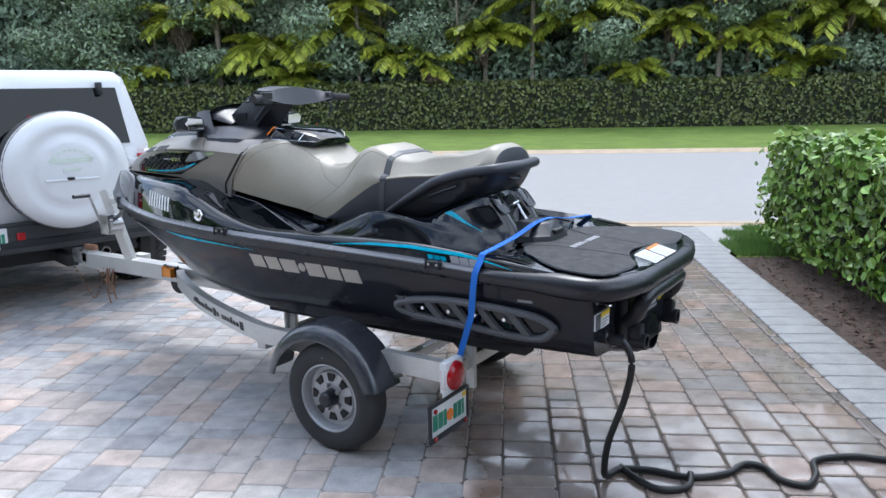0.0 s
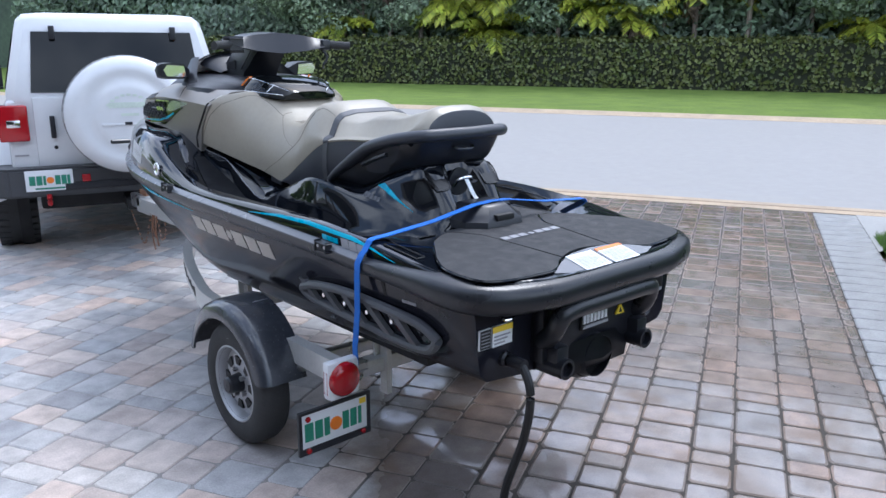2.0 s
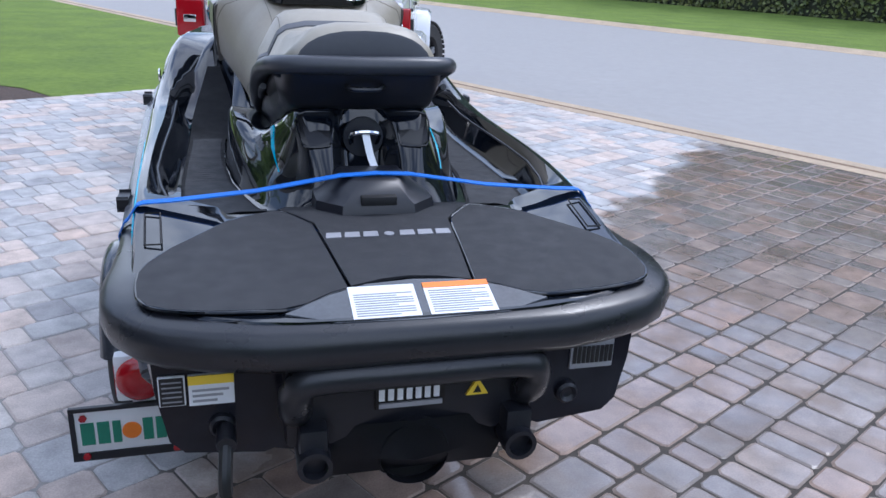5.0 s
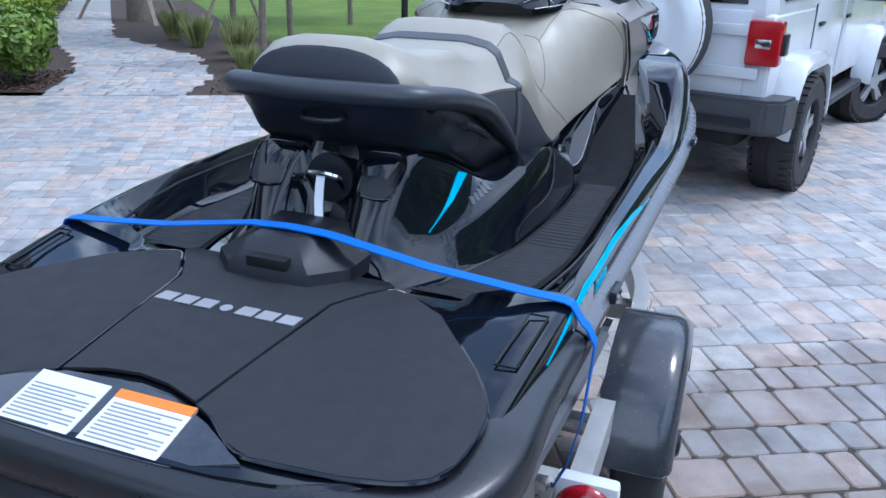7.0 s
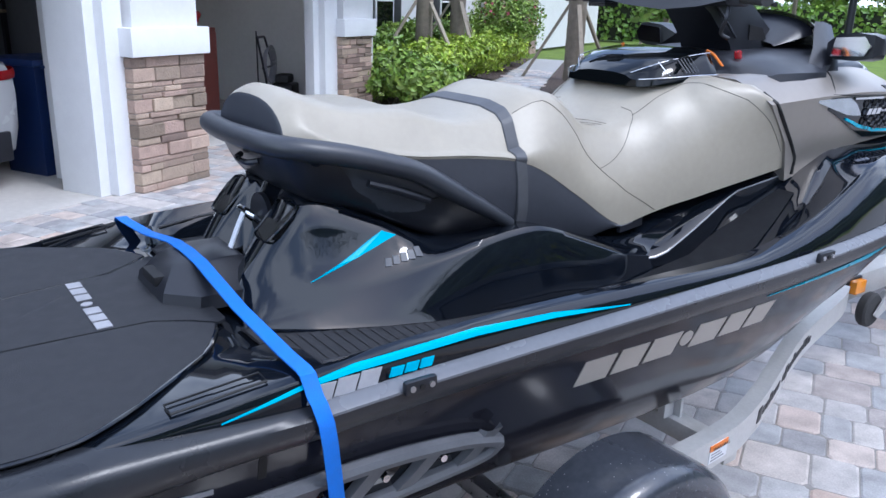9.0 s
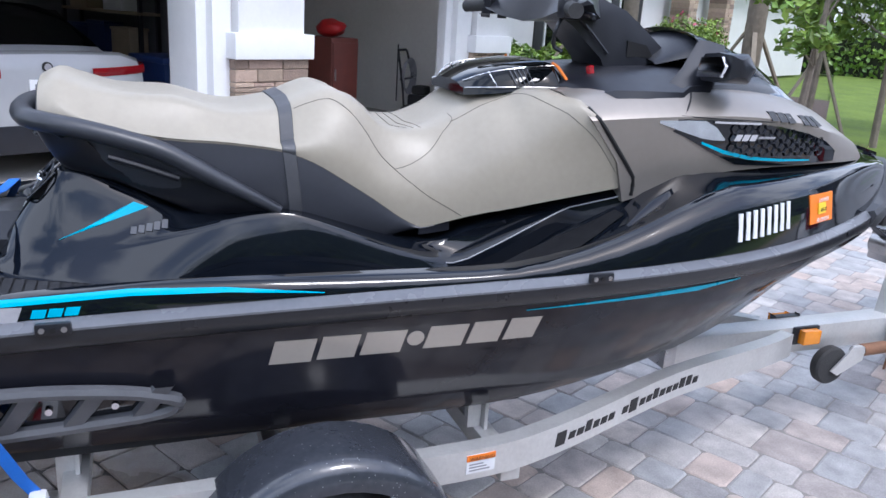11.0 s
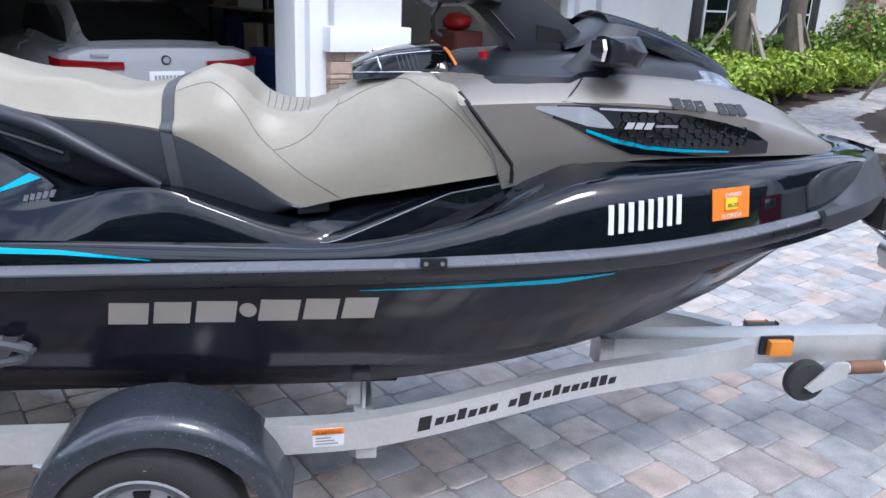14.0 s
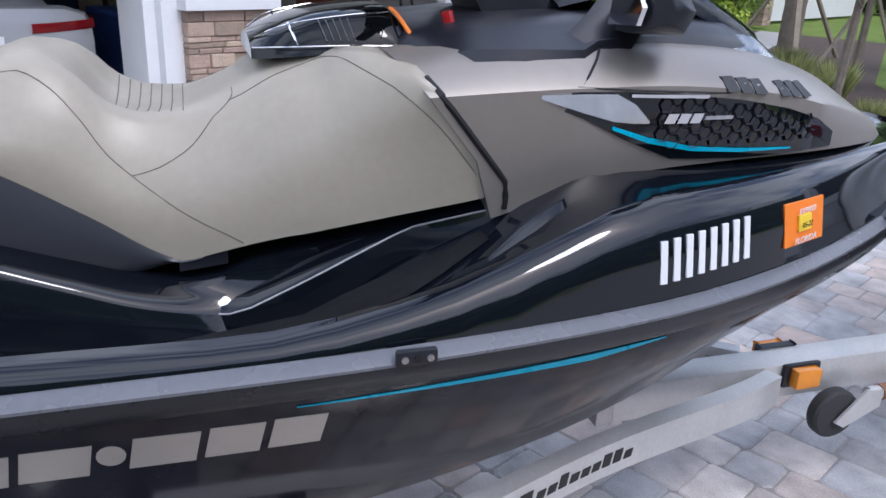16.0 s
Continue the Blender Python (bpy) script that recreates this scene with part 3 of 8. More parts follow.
GY = [0.13, 0.3, 0.5, 0.6, 0.744, 0.95, 1.17, 1.43, 1.7, 1.98, 2.12, 2.28, 2.42, 2.57, 2.67, 2.87, 3.1, 3.32, 3.55, 3.72, 3.86]
GZ = [0.912, 0.925, 0.944, 0.957, 0.975, 0.992, 1.0, 0.998, 0.995, 0.996, 1.014, 1.048, 1.092, 1.148, 1.172, 1.182, 1.19, 1.19, 1.185, 1.165, 1.13]
GI = [0.04, 0.04, 0.038, 0.036, 0.034, 0.034, 0.038, 0.045, 0.055, 0.06, 0.063, 0.067, 0.07, 0.073, 0.076, 0.08, 0.08, 0.078, 0.07, 0.05, 0.01]
FY = [0.13, 0.26, 0.52, 0.70, 0.745, 0.79, 1.2, 1.9, 2.1, 2.35, 2.55, 2.75, 3.0, 3.4, 3.86]
FZ = [0.922, 0.932, 0.948, 0.955, 0.952, 0.922, 0.895, 0.885, 0.91, 1.03, 1.15, 1.18, 1.2, 1.225, 1.16]
YS = [0.146, 0.152, 0.165, 0.19, 0.22, 0.26, 0.3, 0.36, 0.42, 0.5, 0.6, 0.66, 0.72, 0.755, 0.79, 0.83, 0.9] + [1.0 + 0.1 * i for i in range(23)] + [3.28, 3.36, 3.44, 3.52, 3.58, 3.64, 3.70, 3.76, 3.81, 3.845, 3.858]
CY = [0.27, 1.0, 2.0, 2.4, 2.8, 3.2, 3.5, 3.7, 3.86]
CXV = [0.50, 0.505, 0.51, 0.475, 0.40, 0.27, 0.12, 0.03, 0.005]
CZ = [0.615, 0.59, 0.575, 0.605, 0.665, 0.765, 0.87, 0.945, 0.985]
KZ = [0.52, 0.50, 0.49, 0.50, 0.555, 0.68, 0.81, 0.91, 0.965]

craft = thing("personal_watercraft", "glossy black personal watercraft with beige seat strapped on a trailer", "personal watercraft", m=pose(0, 1.1, 0, 0, 0, -0.5) @ pose(0, -1.1, 0))


def hull_half(y):
    w, z = min(beam(y), 0.585 if y < 0.4 else 9) - ip(y, [0.4, 0.75], [0.03, 0.008]), rub_z(y) - 0.03
    cx, cz, kz = smooth_ip(y, CY, CXV), smooth_ip(y, CY, CZ), smooth_ip(y, CY, KZ)
    cx = min(cx, w * 0.98)
    return [(w, z), (w - 0.012, z - 0.05), (cx + (w - cx) * 0.55, cz + (z - cz) * 0.45), (cx + (w - cx) * 0.18, cz + (z - cz) * 0.16), (cx, cz), (cx - 0.03 * cx / 0.5, cz - 0.03),
            (cx * 0.62, cz + (kz - cz) * 0.5), (cx * 0.58, cz + (kz - cz) * 0.42), (cx * 0.2, cz + (kz - cz) * 0.86), (0, kz)]


def hull_x(y, z):
    h = hull_half(y)[:5][::-1]
    return ip(z, [p[1] for p in h], [p[0] for p in h])


def deck_half(y):
    w, z = beam(y), rub_z(y)
    g, gz = max(w - smooth_ip(y, GY, GI), w * 0.3), smooth_ip(y, GY, GZ)
    fz = ip(y, FY, FZ)
    lip = ip(y, [0.14, 0.36, 0.5, 0.6, 0.70, 0.755, 0.80, 0.9, 1.1, 2.1, 2.5, 3.0], [0.02, 0.022, 0.075, 0.15, 0.185, 0.18, 0.075, 0.05, 0.03, 0.04, 0.10, 0.2]) * min(1, w / 0.4)
    drop = ip(y, [0.3, 0.6, 0.74, 0.80, 2.2, 2.6], [0.0, 0.004, 0.016, 0.0, 0.0, 0.0])
    k = min(max((0.75 - y) / 0.35, 0), 1)
    z0 = z + 0.017 + 0.019 * k
    rise = max(gz - z0, 0.004)
    side = w - 0.013 - 0.012 * k
    # ahead of the footwells the deck closes up under the hood
    f = ip(y, [2.45, 2.7], [0.0, 1.0])

    def lift(low, up):
        return low + (gz + up - low) * f

    return [(side, z0 - 0.018), (side, z0 - 0.008), (side - 0.002, z0), (side + (g - side) * 0.12, z0 + rise * 0.42), (side + (g - side) * 0.36, z0 + rise * 0.78), (g + 0.006 + (side - g) * 0.15, gz - rise * 0.05), (g, gz), (g - 0.012, gz + 0.002),
            (max(g - lip, 0), gz - drop if y < 0.8 else gz - 0.03 + 0.042 * f), (max(g - lip - 0.02, 0), fz if y <= 0.77 else lift(max(fz, gz - 0.09), 0.024)), (max(g - lip - 0.045, 0), lift(fz, 0.03)), (0, lift(fz, 0.04))]


def deck_x(y, z):
    h = deck_half(y)[1:6]
    return ip(z, [p[1] for p in h], [p[0] for p in h])


# hull below the rubber bumper
rings = []
for y in [0.27, 0.3] + [y for y in YS if y > 0.34]:
    half = hull_half(y)
    rings.append([(x, y, zz) for x, zz in half] + [(-x, y, zz) for x, zz in half[-2::-1]])
bm = loft(rings)
first = [v for v in bm.verts if abs(v.co.y - 0.27) < 1e-4]
first.sort(key=lambda v: -math.atan2(v.co.z - 0.7, v.co.x))
bm.faces.new(first)
hull = part("hull", bm, M_HULL, craft, "black hull with vee bottom")

# rubber bumper all round
path = [(beam(y), y) for y in YS]
outline = [(0.0, 0.142), (0.2, 0.142), (0.30, 0.143)] + [p for p in path if p[0] > 0.33 or p[1] > 3.4]
full = outline + [(-x, y) for x, y in outline[::-1] if x > 0.001]


def around(prof_of):
    rings = []
    for i, (x, y) in enumerate(full):
        a, b = Vector(full[i - 1]), Vector(full[(i + 1) % len(full)])
        d = (b - a).normalized()
        rings.append([(x + d.y * o, y - d.x * o, rub_z(y) + h) for o, h in prof_of(y)])
    rings.append(rings[0])
    return rings


def bumper_profile(y):
    k = min(max((0.75 - y) / 0.35, 0), 1)
    hgt, dep = 0.026 + 0.016 * k, 0.012 + 0.018 * k
    stern = [(-0.06, -hgt), (dep * 0.4, -hgt), (dep * 0.9, -hgt * 0.6), (dep * 1.1, hgt * 0.05), (dep * 0.95, hgt * 0.72), (dep * 0.45, hgt * 1.04), (-0.05, hgt * 1.12)]
    side = [(-0.06, -0.054), (-0.006, -0.053), (0.006, -0.044), (0.013, -0.022), (0.013, -0.003), (-0.006, 0.011), (-0.05, 0.013)]
    return [(p[0] + (q[0] - p[0]) * k, p[1] + (q[1] - p[1]) * k) for p, q in zip(side, stern)]


bumper = part("bumper", loft(around(bumper_profile)), M_RUB, craft, "matt dark rubber bumper around the edge", 50)
# the sky's sheen on the up-facing bumper flange is put into this grey
M_FLANGE_SHEEN = material("pale_flange_sheen", (0.12, 0.125, 0.14), 0.26, vary=0.1)
rings = []
for y in [y for y in YS if 0.74 < y < 3.5]:
    x, z = beam(y), rub_z(y)
    rings.append([(x - 0.016, y, z + 0.011), (x - 0.015, y, z + 0.014), (x - 0.006, y, z + 0.0135), (x + 0.0142, y, z - 0.001), (x + 0.0146, y, z - 0.006), (x + 0.008, y, z - 0.008)])
for sx in (1, -1):
    part("bumper_sheen_strip", loft([[(sx * a, b, c) for a, b, c in r] for r in rings]), M_FLANGE_SHEEN, craft, "bumper flange strip with sky sheen put into its grey")

# rubber nose cap over the bow end of the bumper
M_CAP = material("grey_nose_rubber", (0.045, 0.048, 0.055), 0.42, vary=0.15, bump=0.05, bump_scale=300)
nose = [(x, y) for x, y in full if y > 3.43]
rings = []
for i, (x, y) in enumerate(nose):
    a, b = Vector(nose[max(i - 1, 0)]), Vector(nose[min(i + 1, len(nose) - 1)])
    d = (b - a).normalized()
    up, low = ip(y, [3.44, 3.54, 3.64, 3.72, 3.86], [0.012, 0.030, 0.075, 0.130, 0.115]), ip(y, [3.44, 3.5, 3.86], [0.035, 0.06, 0.062])
    rings.append([(x + d.y * o, y - d.x * o, rub_z(y) + h) for o, h in ((-0.05, -low), (0.010, -low), (0.022, -low * 0.5), (0.026, 0.006), (0.016, 0.022), (-0.004 - up * 0.15, up), (-0.06, up + 0.004))])
part("nose_cap", loft(rings, caps=True), M_CAP, craft, "angular grey rubber cap at the bow", 25)

# deck from bumper over the gunwale to the footwell floor
rings = []
for y in YS:
    half = deck_half(y)
    rings.append([(x, y, zz) for x, zz in half] + [(-x, y, zz) for x, zz in half[-2::-1]])
deck = part("deck", loft(rings), M_BLACK, craft, "high-gloss black upper deck", 42)

# engine pod under the seat: a bulging shoulder, a steep upper flank and a tow tunnel between two horns
M_INKBLACK = material("pocket_shade_black", (0.003, 0.003, 0.004), 0.25, vary=0.2)
PY = [0.79, 0.83, 0.88, 0.95, 1.1, 1.23, 1.35, 1.45, 1.52, 1.67, 1.79, 1.92, 2.0, 2.2, 2.45]
PWB = [0.20, 0.22, 0.232, 0.248, 0.285, 0.318, 0.342, 0.352, 0.355, 0.356, 0.352, 0.33, 0.32, 0.32, 0.37]
PWT = [0.125, 0.14, 0.155, 0.175, 0.215, 0.24, 0.255, 0.262, 0.266, 0.27, 0.275, 0.28, 0.285, 0.30, 0.34]
PZS = [0.940, 0.946, 0.960, 0.982, 1.004, 1.040, 1.072, 1.084, 1.073, 1.016, 0.970, 0.935, 0.935, 0.98, 1.05]
PZT = [0.965, 1.03, 1.10, 1.172, 1.122, 1.062, 1.056, 1.066, 1.062, 1.017, 0.982, 0.975, 1.005, 1.055, 1.11]


def pod_half(y):
    wb, wt, zs, zt = (smooth_ip(y, PY, v) for v in (PWB, PWT, PZS, PZT))
    zf = ip(y, FY, FZ) - 0.02
    floor = ip(y, [0.79, 0.86, 0.90, 0.925, 0.95, 1.0], [0.955, 0.965, 0.99, 1.06, 1.165, 1.3])
    floor = min(floor, zt - 0.004)
    wide = ip(y, [0.79, 0.86, 0.95], [0.085, 0.078, 0.062])
    zs = max(zs, zf + 0.025)
    if y < 1.15:
        zs = min(zs, zt - 0.012)
    skirt = ip(y, [0.79, 0.9, 1.1, 1.35], [0.03, 0.065, 0.06, 0.026])
    return [(wb + skirt, zf), (wb + skirt * 0.45, zf + (zs - zf) * 0.3), (wb + skirt * 0.1, zs - 0.014), (wb - 0.008, zs), (wb - 0.008 + (wt - wb) * 0.33, zs + (zt - zs) * 0.33), (wb - 0.008 + (wt - wb) * 0.66, zs + (zt - zs) * 0.66), (wt + 0.004, zt - (zt - zs) * 0.06), (wt - 0.012, zt + 0.001),
            (wide + 0.02, zt + 0.002), (wide + 0.008, zt - (zt - floor) * 0.15), (wide - 0.012, floor + (zt - floor) * 0.15), (wide - 0.03, floor), (0, floor)]


def pod_x(y, z):
    h = pod_half(y)[1:8]
    return ip(z, [p[1] for p in h], [p[0] for p in h])


rings = []
for i in range(100):
    y = 0.79 + (2.45 - 0.79) * i / 99
    half = pod_half(y)
    rings.append([(x, y, zz) for x, zz in half] + [(-x, y, zz) for x, zz in half[-2::-1]])
pod = part("engine_cover", loft(rings, caps=True), M_BLACK, craft, "glossy black engine cover behind the seat", 55)
for sx in (1, -1):
    # bright ledge that climbs along the foot of the seat
    rings = []
    for k in range(15):
        t = k / 14
        y = 1.90 + 0.56 * t
        z = ip(y, [1.90, 1.955, 2.05, 2.29, 2.46], [0.925, 0.93, 0.97, 1.075, 1.125])
        xi = ip(y, [1.90, 1.955, 2.29, 2.46], [0.30, 0.285, 0.285, 0.36])
        xo = xi + ip(y, [1.90, 1.955, 2.1, 2.29, 2.46], [0.02, 0.06, 0.055, 0.04, 0.02])
        rings.append([(sx * (xi - 0.01), y, z - 0.06), (sx * xi, y, z + 0.016), (sx * (xo - 0.006), y + 0.004, z), (sx * xo, y + 0.004, z - 0.006), (sx * (xo + 0.01), y + 0.004, z - 0.09)])
    part("pod_ledge", loft(rings, caps=True), M_BLACK, pod, "glossy ledge that rises along the seat foot", 30)
    # panel darkened like a shaded pocket beside the tow tunnel, with a raised lip
    face = [(sx * x, ip(z, [0.965, 1.03, 1.10, 1.172], [0.79, 0.83, 0.88, 0.95]) - 0.006, z) for x, z in ((0.092, 1.164), (0.176, 1.160), (0.172, 1.098), (0.150, 1.086), (0.104, 1.088), (0.092, 1.10))]
    pocket = part("pod_pocket_panel", loft([face, [(x * 0.98, y + 0.02, z - 0.006) for x, y, z in face]], True, True), M_INKBLACK, pod, "dark panel that imitates a shaded pocket beside the tow tunnel")
    part("pocket_lip", tube(smooth_path(face + face[:1], 3), 0.0028, 6), M_BLACK, pocket)
    part("ledge_edge", tube([r[3] for r in rings], 0.0022, 5), M_INK, pod)

# seat: beige top and dark side panels
SY = [0.905, 0.93, 0.955, 0.99, 1.08, 1.22, 1.35, 1.48, 1.55, 1.61, 1.67, 1.75, 1.88, 1.98, 2.06, 2.15, 2.26, 2.38, 2.47]
SZ = [1.383, 1.397, 1.401, 1.387, 1.366, 1.360, 1.328, 1.338, 1.367, 1.385, 1.365, 1.29, 1.285, 1.32, 1.37, 1.405, 1.415, 1.41, 1.40]
SBY = [0.905, 0.96, 1.13, 1.3, 1.48, 1.65, 1.75, 1.85, 2.07, 2.3, 2.43, 2.47]
SB = [1.25, 1.22, 1.12, 1.06, 1.05, 1.0, 0.978, 1.0, 1.055, 1.085, 1.105, 1.13]
SMY, SM = [0.905, 0.95, 1.0, 1.1, 1.2, 1.37, 1.53, 1.7, 1.86, 1.95, 2.47], [1.285, 1.295, 1.288, 1.266, 1.25, 1.238, 1.208, 1.11, 1.012, 1.03, 1.15]
SWY = [0.905, 0.93, 0.97, 1.05, 1.3, 1.55, 1.75, 1.95, 2.15, 2.3, 2.42, 2.47]
SW = [0.182, 0.192, 0.206, 0.226, 0.246, 0.257, 0.262, 0.285, 0.325, 0.36, 0.388, 0.392]


def seat_half(y):
    zt, zb, zm, w = smooth_ip(y, SY, SZ), smooth_ip(y, SBY, SB), smooth_ip(y, SMY, SM), smooth_ip(y, SWY, SW)
    zm = max(zm, zb + 0.004)
    wt = w * ip(y, [0.905, 1.1, 1.5, 1.6, 1.66, 1.74, 1.95, 2.2, 2.47], [0.62, 0.72, 0.64, 0.60, 0.60, 0.66, 0.58, 0.52, 0.5])
    dish = ip(y, [1.0, 1.15, 1.3, 1.45, 1.58, 1.66, 1.74, 1.84, 1.95, 2.1], [0, 0.018, 0.016, 0.0, -0.004, 0.004, 0.03, 0.022, 0.006, 0])
    f = ip(y, [2.15, 2.44], [0.0, 1.0])
    wt += w * 0.25 * f
    rise = ip(y, [1.6, 1.66, 1.72, 1.80, 1.9], [0, 0.012, 0.03, 0.012, 0])
    z1 = zt - (0.10 - 0.05 * f) * (1 - ip(y, [0.905, 1.0], [0.6, 0]))
    z1 = max(min(z1, zt - 0.03), zm + min(0.02, (zt - zm) * 0.6))
    half = [(w * 0.985, zm), (w * 1.0, zm + (z1 - zm) * 0.35), (w * (0.965 + 0.045 * f), zm + (z1 - zm) * 0.7), (w * (0.87 + 0.12 * f), z1 + rise), (wt + (w * (0.87 + 0.12 * f) - wt) * 0.45, zt - (zt - z1) * 0.32 + rise), (wt, zt - min(0.012, (zt - zm) * 0.2) + rise), (wt * 0.6, zt - dish * 0.6), (0, zt - dish)]
    # the rear end is an arch
    e = ip(y, [0.905, 0.93, 1.02], [1.0, 0.75, 0.0])
    arch = [(w * math.cos(a) ** 0.8, zm + (zt - zm) * math.sin(a) ** 0.9) for a in [math.pi / 2 * k / 7.0001 for k in range(8)]]
    half = [(p[0] + (q[0] - p[0]) * e, p[1] + (q[1] - p[1]) * e) for p, q in zip(half, arch)]
    half[-1] = (0, half[-1][1])
    return half, zb, zm, w


def seat_point(y, u, sx=1, off=0.0015):
    half = seat_half(y)[0]
    i = min(int(u), 6)
    a, b = half[i], half[i + 1]
    x, z = a[0] + (b[0] - a[0]) * (u - i), a[1] + (b[1] - a[1]) * (u - i)
    nx, nz = (b[1] - a[1]), -(b[0] - a[0])
    l = math.hypot(nx, nz) or 1
    rake = 0.80 * ip(y, [2.12, 2.47], [0.0, 1.0])
    return Vector((sx * (x + nx / l * off), y - rake * max(0.0, z - 1.17), z + nz / l * off))


M_STITCH = material("seat_stitching", (0.12, 0.108, 0.088), 0.7)
M_BAND = material("grey_strap_vinyl", (0.07, 0.072, 0.08), 0.5, vary=0.12, bump=0.05, bump_scale=400)
rings_top, rings_side = [], []
NS = 84
for i in range(NS):
    y = 0.905 + (2.47 - 0.905) * i / (NS - 1)
    half, zb, zm, w = seat_half(y)
    yt = y
    rt = 0.80 * ip(yt, [2.12, 2.47], [0.0, 1.0])
    half = [(x, z, yt - rt * max(0.0, z - 1.17)) for x, z in seat_half(yt)[0]]
    rings_top.append([(x, yy, z) for x, z, yy in half] + [(-x, yy, z) for x, z, yy in half[-2::-1]])
    rings_side.append([(x, y, z) for x, z in [(w * 0.90, zb), (w * 0.97, zb + (zm - zb) * 0.3), (w * 1.0, zb + (zm - zb) * 0.7), (w * 0.986, zm)]])
seat = part("seat_cushion", loft(rings_top), M_SEAT, craft, "beige vinyl two-person seat", 60)
for sx in (1, -1):
    part("seat_side_panel", loft([[(sx * a, b, c) for a, b, c in r] for r in rings_side[:54]]), M_SEATD, craft, "dark grey vinyl lower seat side", 60)
bm = bmesh.new()
top_edge = rings_top[0]
loft([[(x, y + 0.001, z) for x, y, z in top_edge], [(x * 0.985, y - 0.004, z - 0.008) for x, y, z in top_edge], [(x * 0.95, y + 0.004, 1.245 + 0.5 * (z - 1.285)) for x, y, z in top_edge], [(x * 0.95, y + 0.012, 1.235) for x, y, z in top_edge]], bm=bm)
part("seat_back_face", bm, M_SEATD, seat, "dark vinyl rear face of the seat", 60)
part("seat_strap", loft([[seat_point(y, u, 1, o) for y, o in ((1.478, 0.0), (1.48, 0.004), (1.512, 0.004), (1.514, 0.0))] for u in [0.02 + 6.97 * k / 40 for k in range(41)]] + [[seat_point(y, u, -1, o) for y, o in ((1.478, 0.0), (1.48, 0.004), (1.512, 0.004), (1.514, 0.0))] for u in [6.99 - 6.97 * k / 40 for k in range(41)]]), M_BAND, seat, "dark grey grab strap across the seat")
for sx in (1, -1):
    rows = []
    for k in range(12):
        z = 1.225 - 0.205 * k / 11
        rows.append([(sx * (smooth_ip(1.49, SWY, SW) * ip(z, [1.05, 1.1, 1.18, 1.23], [0.93, 0.985, 1.0, 0.985]) + o), y + 0.025 * (1.225 - z) / 0.2, z) for y, o in ((1.478, 0.0), (1.48, 0.004), (1.512, 0.004), (1.514, 0.0))])
    part("strap_side", loft(rows[:10]), M_BAND, seat)
    for line in ([(1.52, 4.3), (1.60, 4.1), (1.70, 3.4), (1.79, 2.6)], [(1.79, 2.6), (1.90, 3.5), (1.97, 4.6), (1.98, 5.6)],
                 [(1.79, 2.6), (1.88, 1.5), (1.98, 0.1)], [(1.97, 4.7), (2.08, 4.45), (2.2, 4.2), (2.33, 3.2), (2.40, 2.0), (2.42, 0.6)], [(1.0, 0.02), (1.3, 0.02), (1.53, 0.02), (1.7, 0.02), (1.85, 0.02)]):
        pts = smooth_path([(y, u, 0) for y, u in line], 6)
        part("seam", tube([seat_point(p.x, max(p.y, 0.01), sx, 0.0002) for p in pts], 0.0011, 5), M_STITCH, seat)
for k in range(7):
    y = 1.755 + 0.022 * k
    pts = [seat_point(y, u, 1, 0.0004) for u in (5.1, 5.6, 6.2, 6.98)] + [seat_point(y, u, -1, 0.0004) for u in (6.98, 6.2, 5.6, 5.1)]
    part("pleat", tube(pts, 0.0011, 5), M_STITCH, seat)

# grab rail behind the seat and the moulded base under it
pts = [(0.252, 1.47, 1.068), (0.262, 1.40, 1.108), (0.27, 1.30, 1.163), (0.276, 1.18, 1.225), (0.277, 1.08, 1.256), (0.274, 0.99, 1.277), (0.262, 0.91, 1.29), (0.225, 0.855, 1.297), (0.13, 0.83, 1.30), (0.0, 0.822, 1.30)]
pts = [(x * ip(y, [0.85, 1.05, 1.4], [0.87, 0.92, 1.0]), y + ip(y, [0.82, 1.0, 1.3], [0.035, 0.02, 0.0]), z) for x, y, z in pts]
pts = pts + [(-x, y, z) for x, y, z in pts[-2::-1]]
sm = smooth_path(pts, 7)
rail = part("grab_rail", tube(sm, [0.015 + 0.012 * min(1, max(0, (1.48 - p.y) / 0.2)) for p in sm], 14, flat=0.9), M_RAIL, craft, "black moulded grab rail behind the seat", 60)
rings = []
for i in range(36):
    y = 0.885 + (1.50 - 0.885) * i / 35
    rz = ip(y, [0.86, 0.91, 0.99, 1.08, 1.18, 1.30, 1.40, 1.50], [1.295, 1.29, 1.277, 1.256, 1.225, 1.163, 1.108, 1.06])
    slot = ip(y, [1.0, 1.05, 1.20, 1.29], [0.0, 1.0, 1.0, 0.0])
    zb = ip(y, [0.885, 0.91, 0.935, 0.96, 1.076, 1.282, 1.50], [1.28, 1.235, 1.195, 1.168, 1.135, 1.045, 1.04])
    w = ip(y, [0.885, 0.92, 1.0, 1.2, 1.5], [0.17, 0.20, 0.22, 0.238, 0.245])
    wb = w * ip(y, [0.885, 1.0, 1.5], [0.96, 0.9, 0.97])
    zt = max(rz - 0.012 - 0.05 * slot, zb + 0.006)
    half = [(w - 0.03, zt + 0.006), (w + 0.012 - 0.02 * slot, zt), (w + 0.006 - 0.016 * slot, zb + (zt - zb) * 0.6), (wb, zb + 0.012), (wb - 0.02, zb), (0.0, zb - 0.004)]
    rings.append([(x, y, z) for x, z in half] + [(-x, y, z) for x, z in half[-2::-1]])
base = part("seat_base", loft(rings, caps=True), M_PLASTIC, craft, "black moulded seat base", 50)
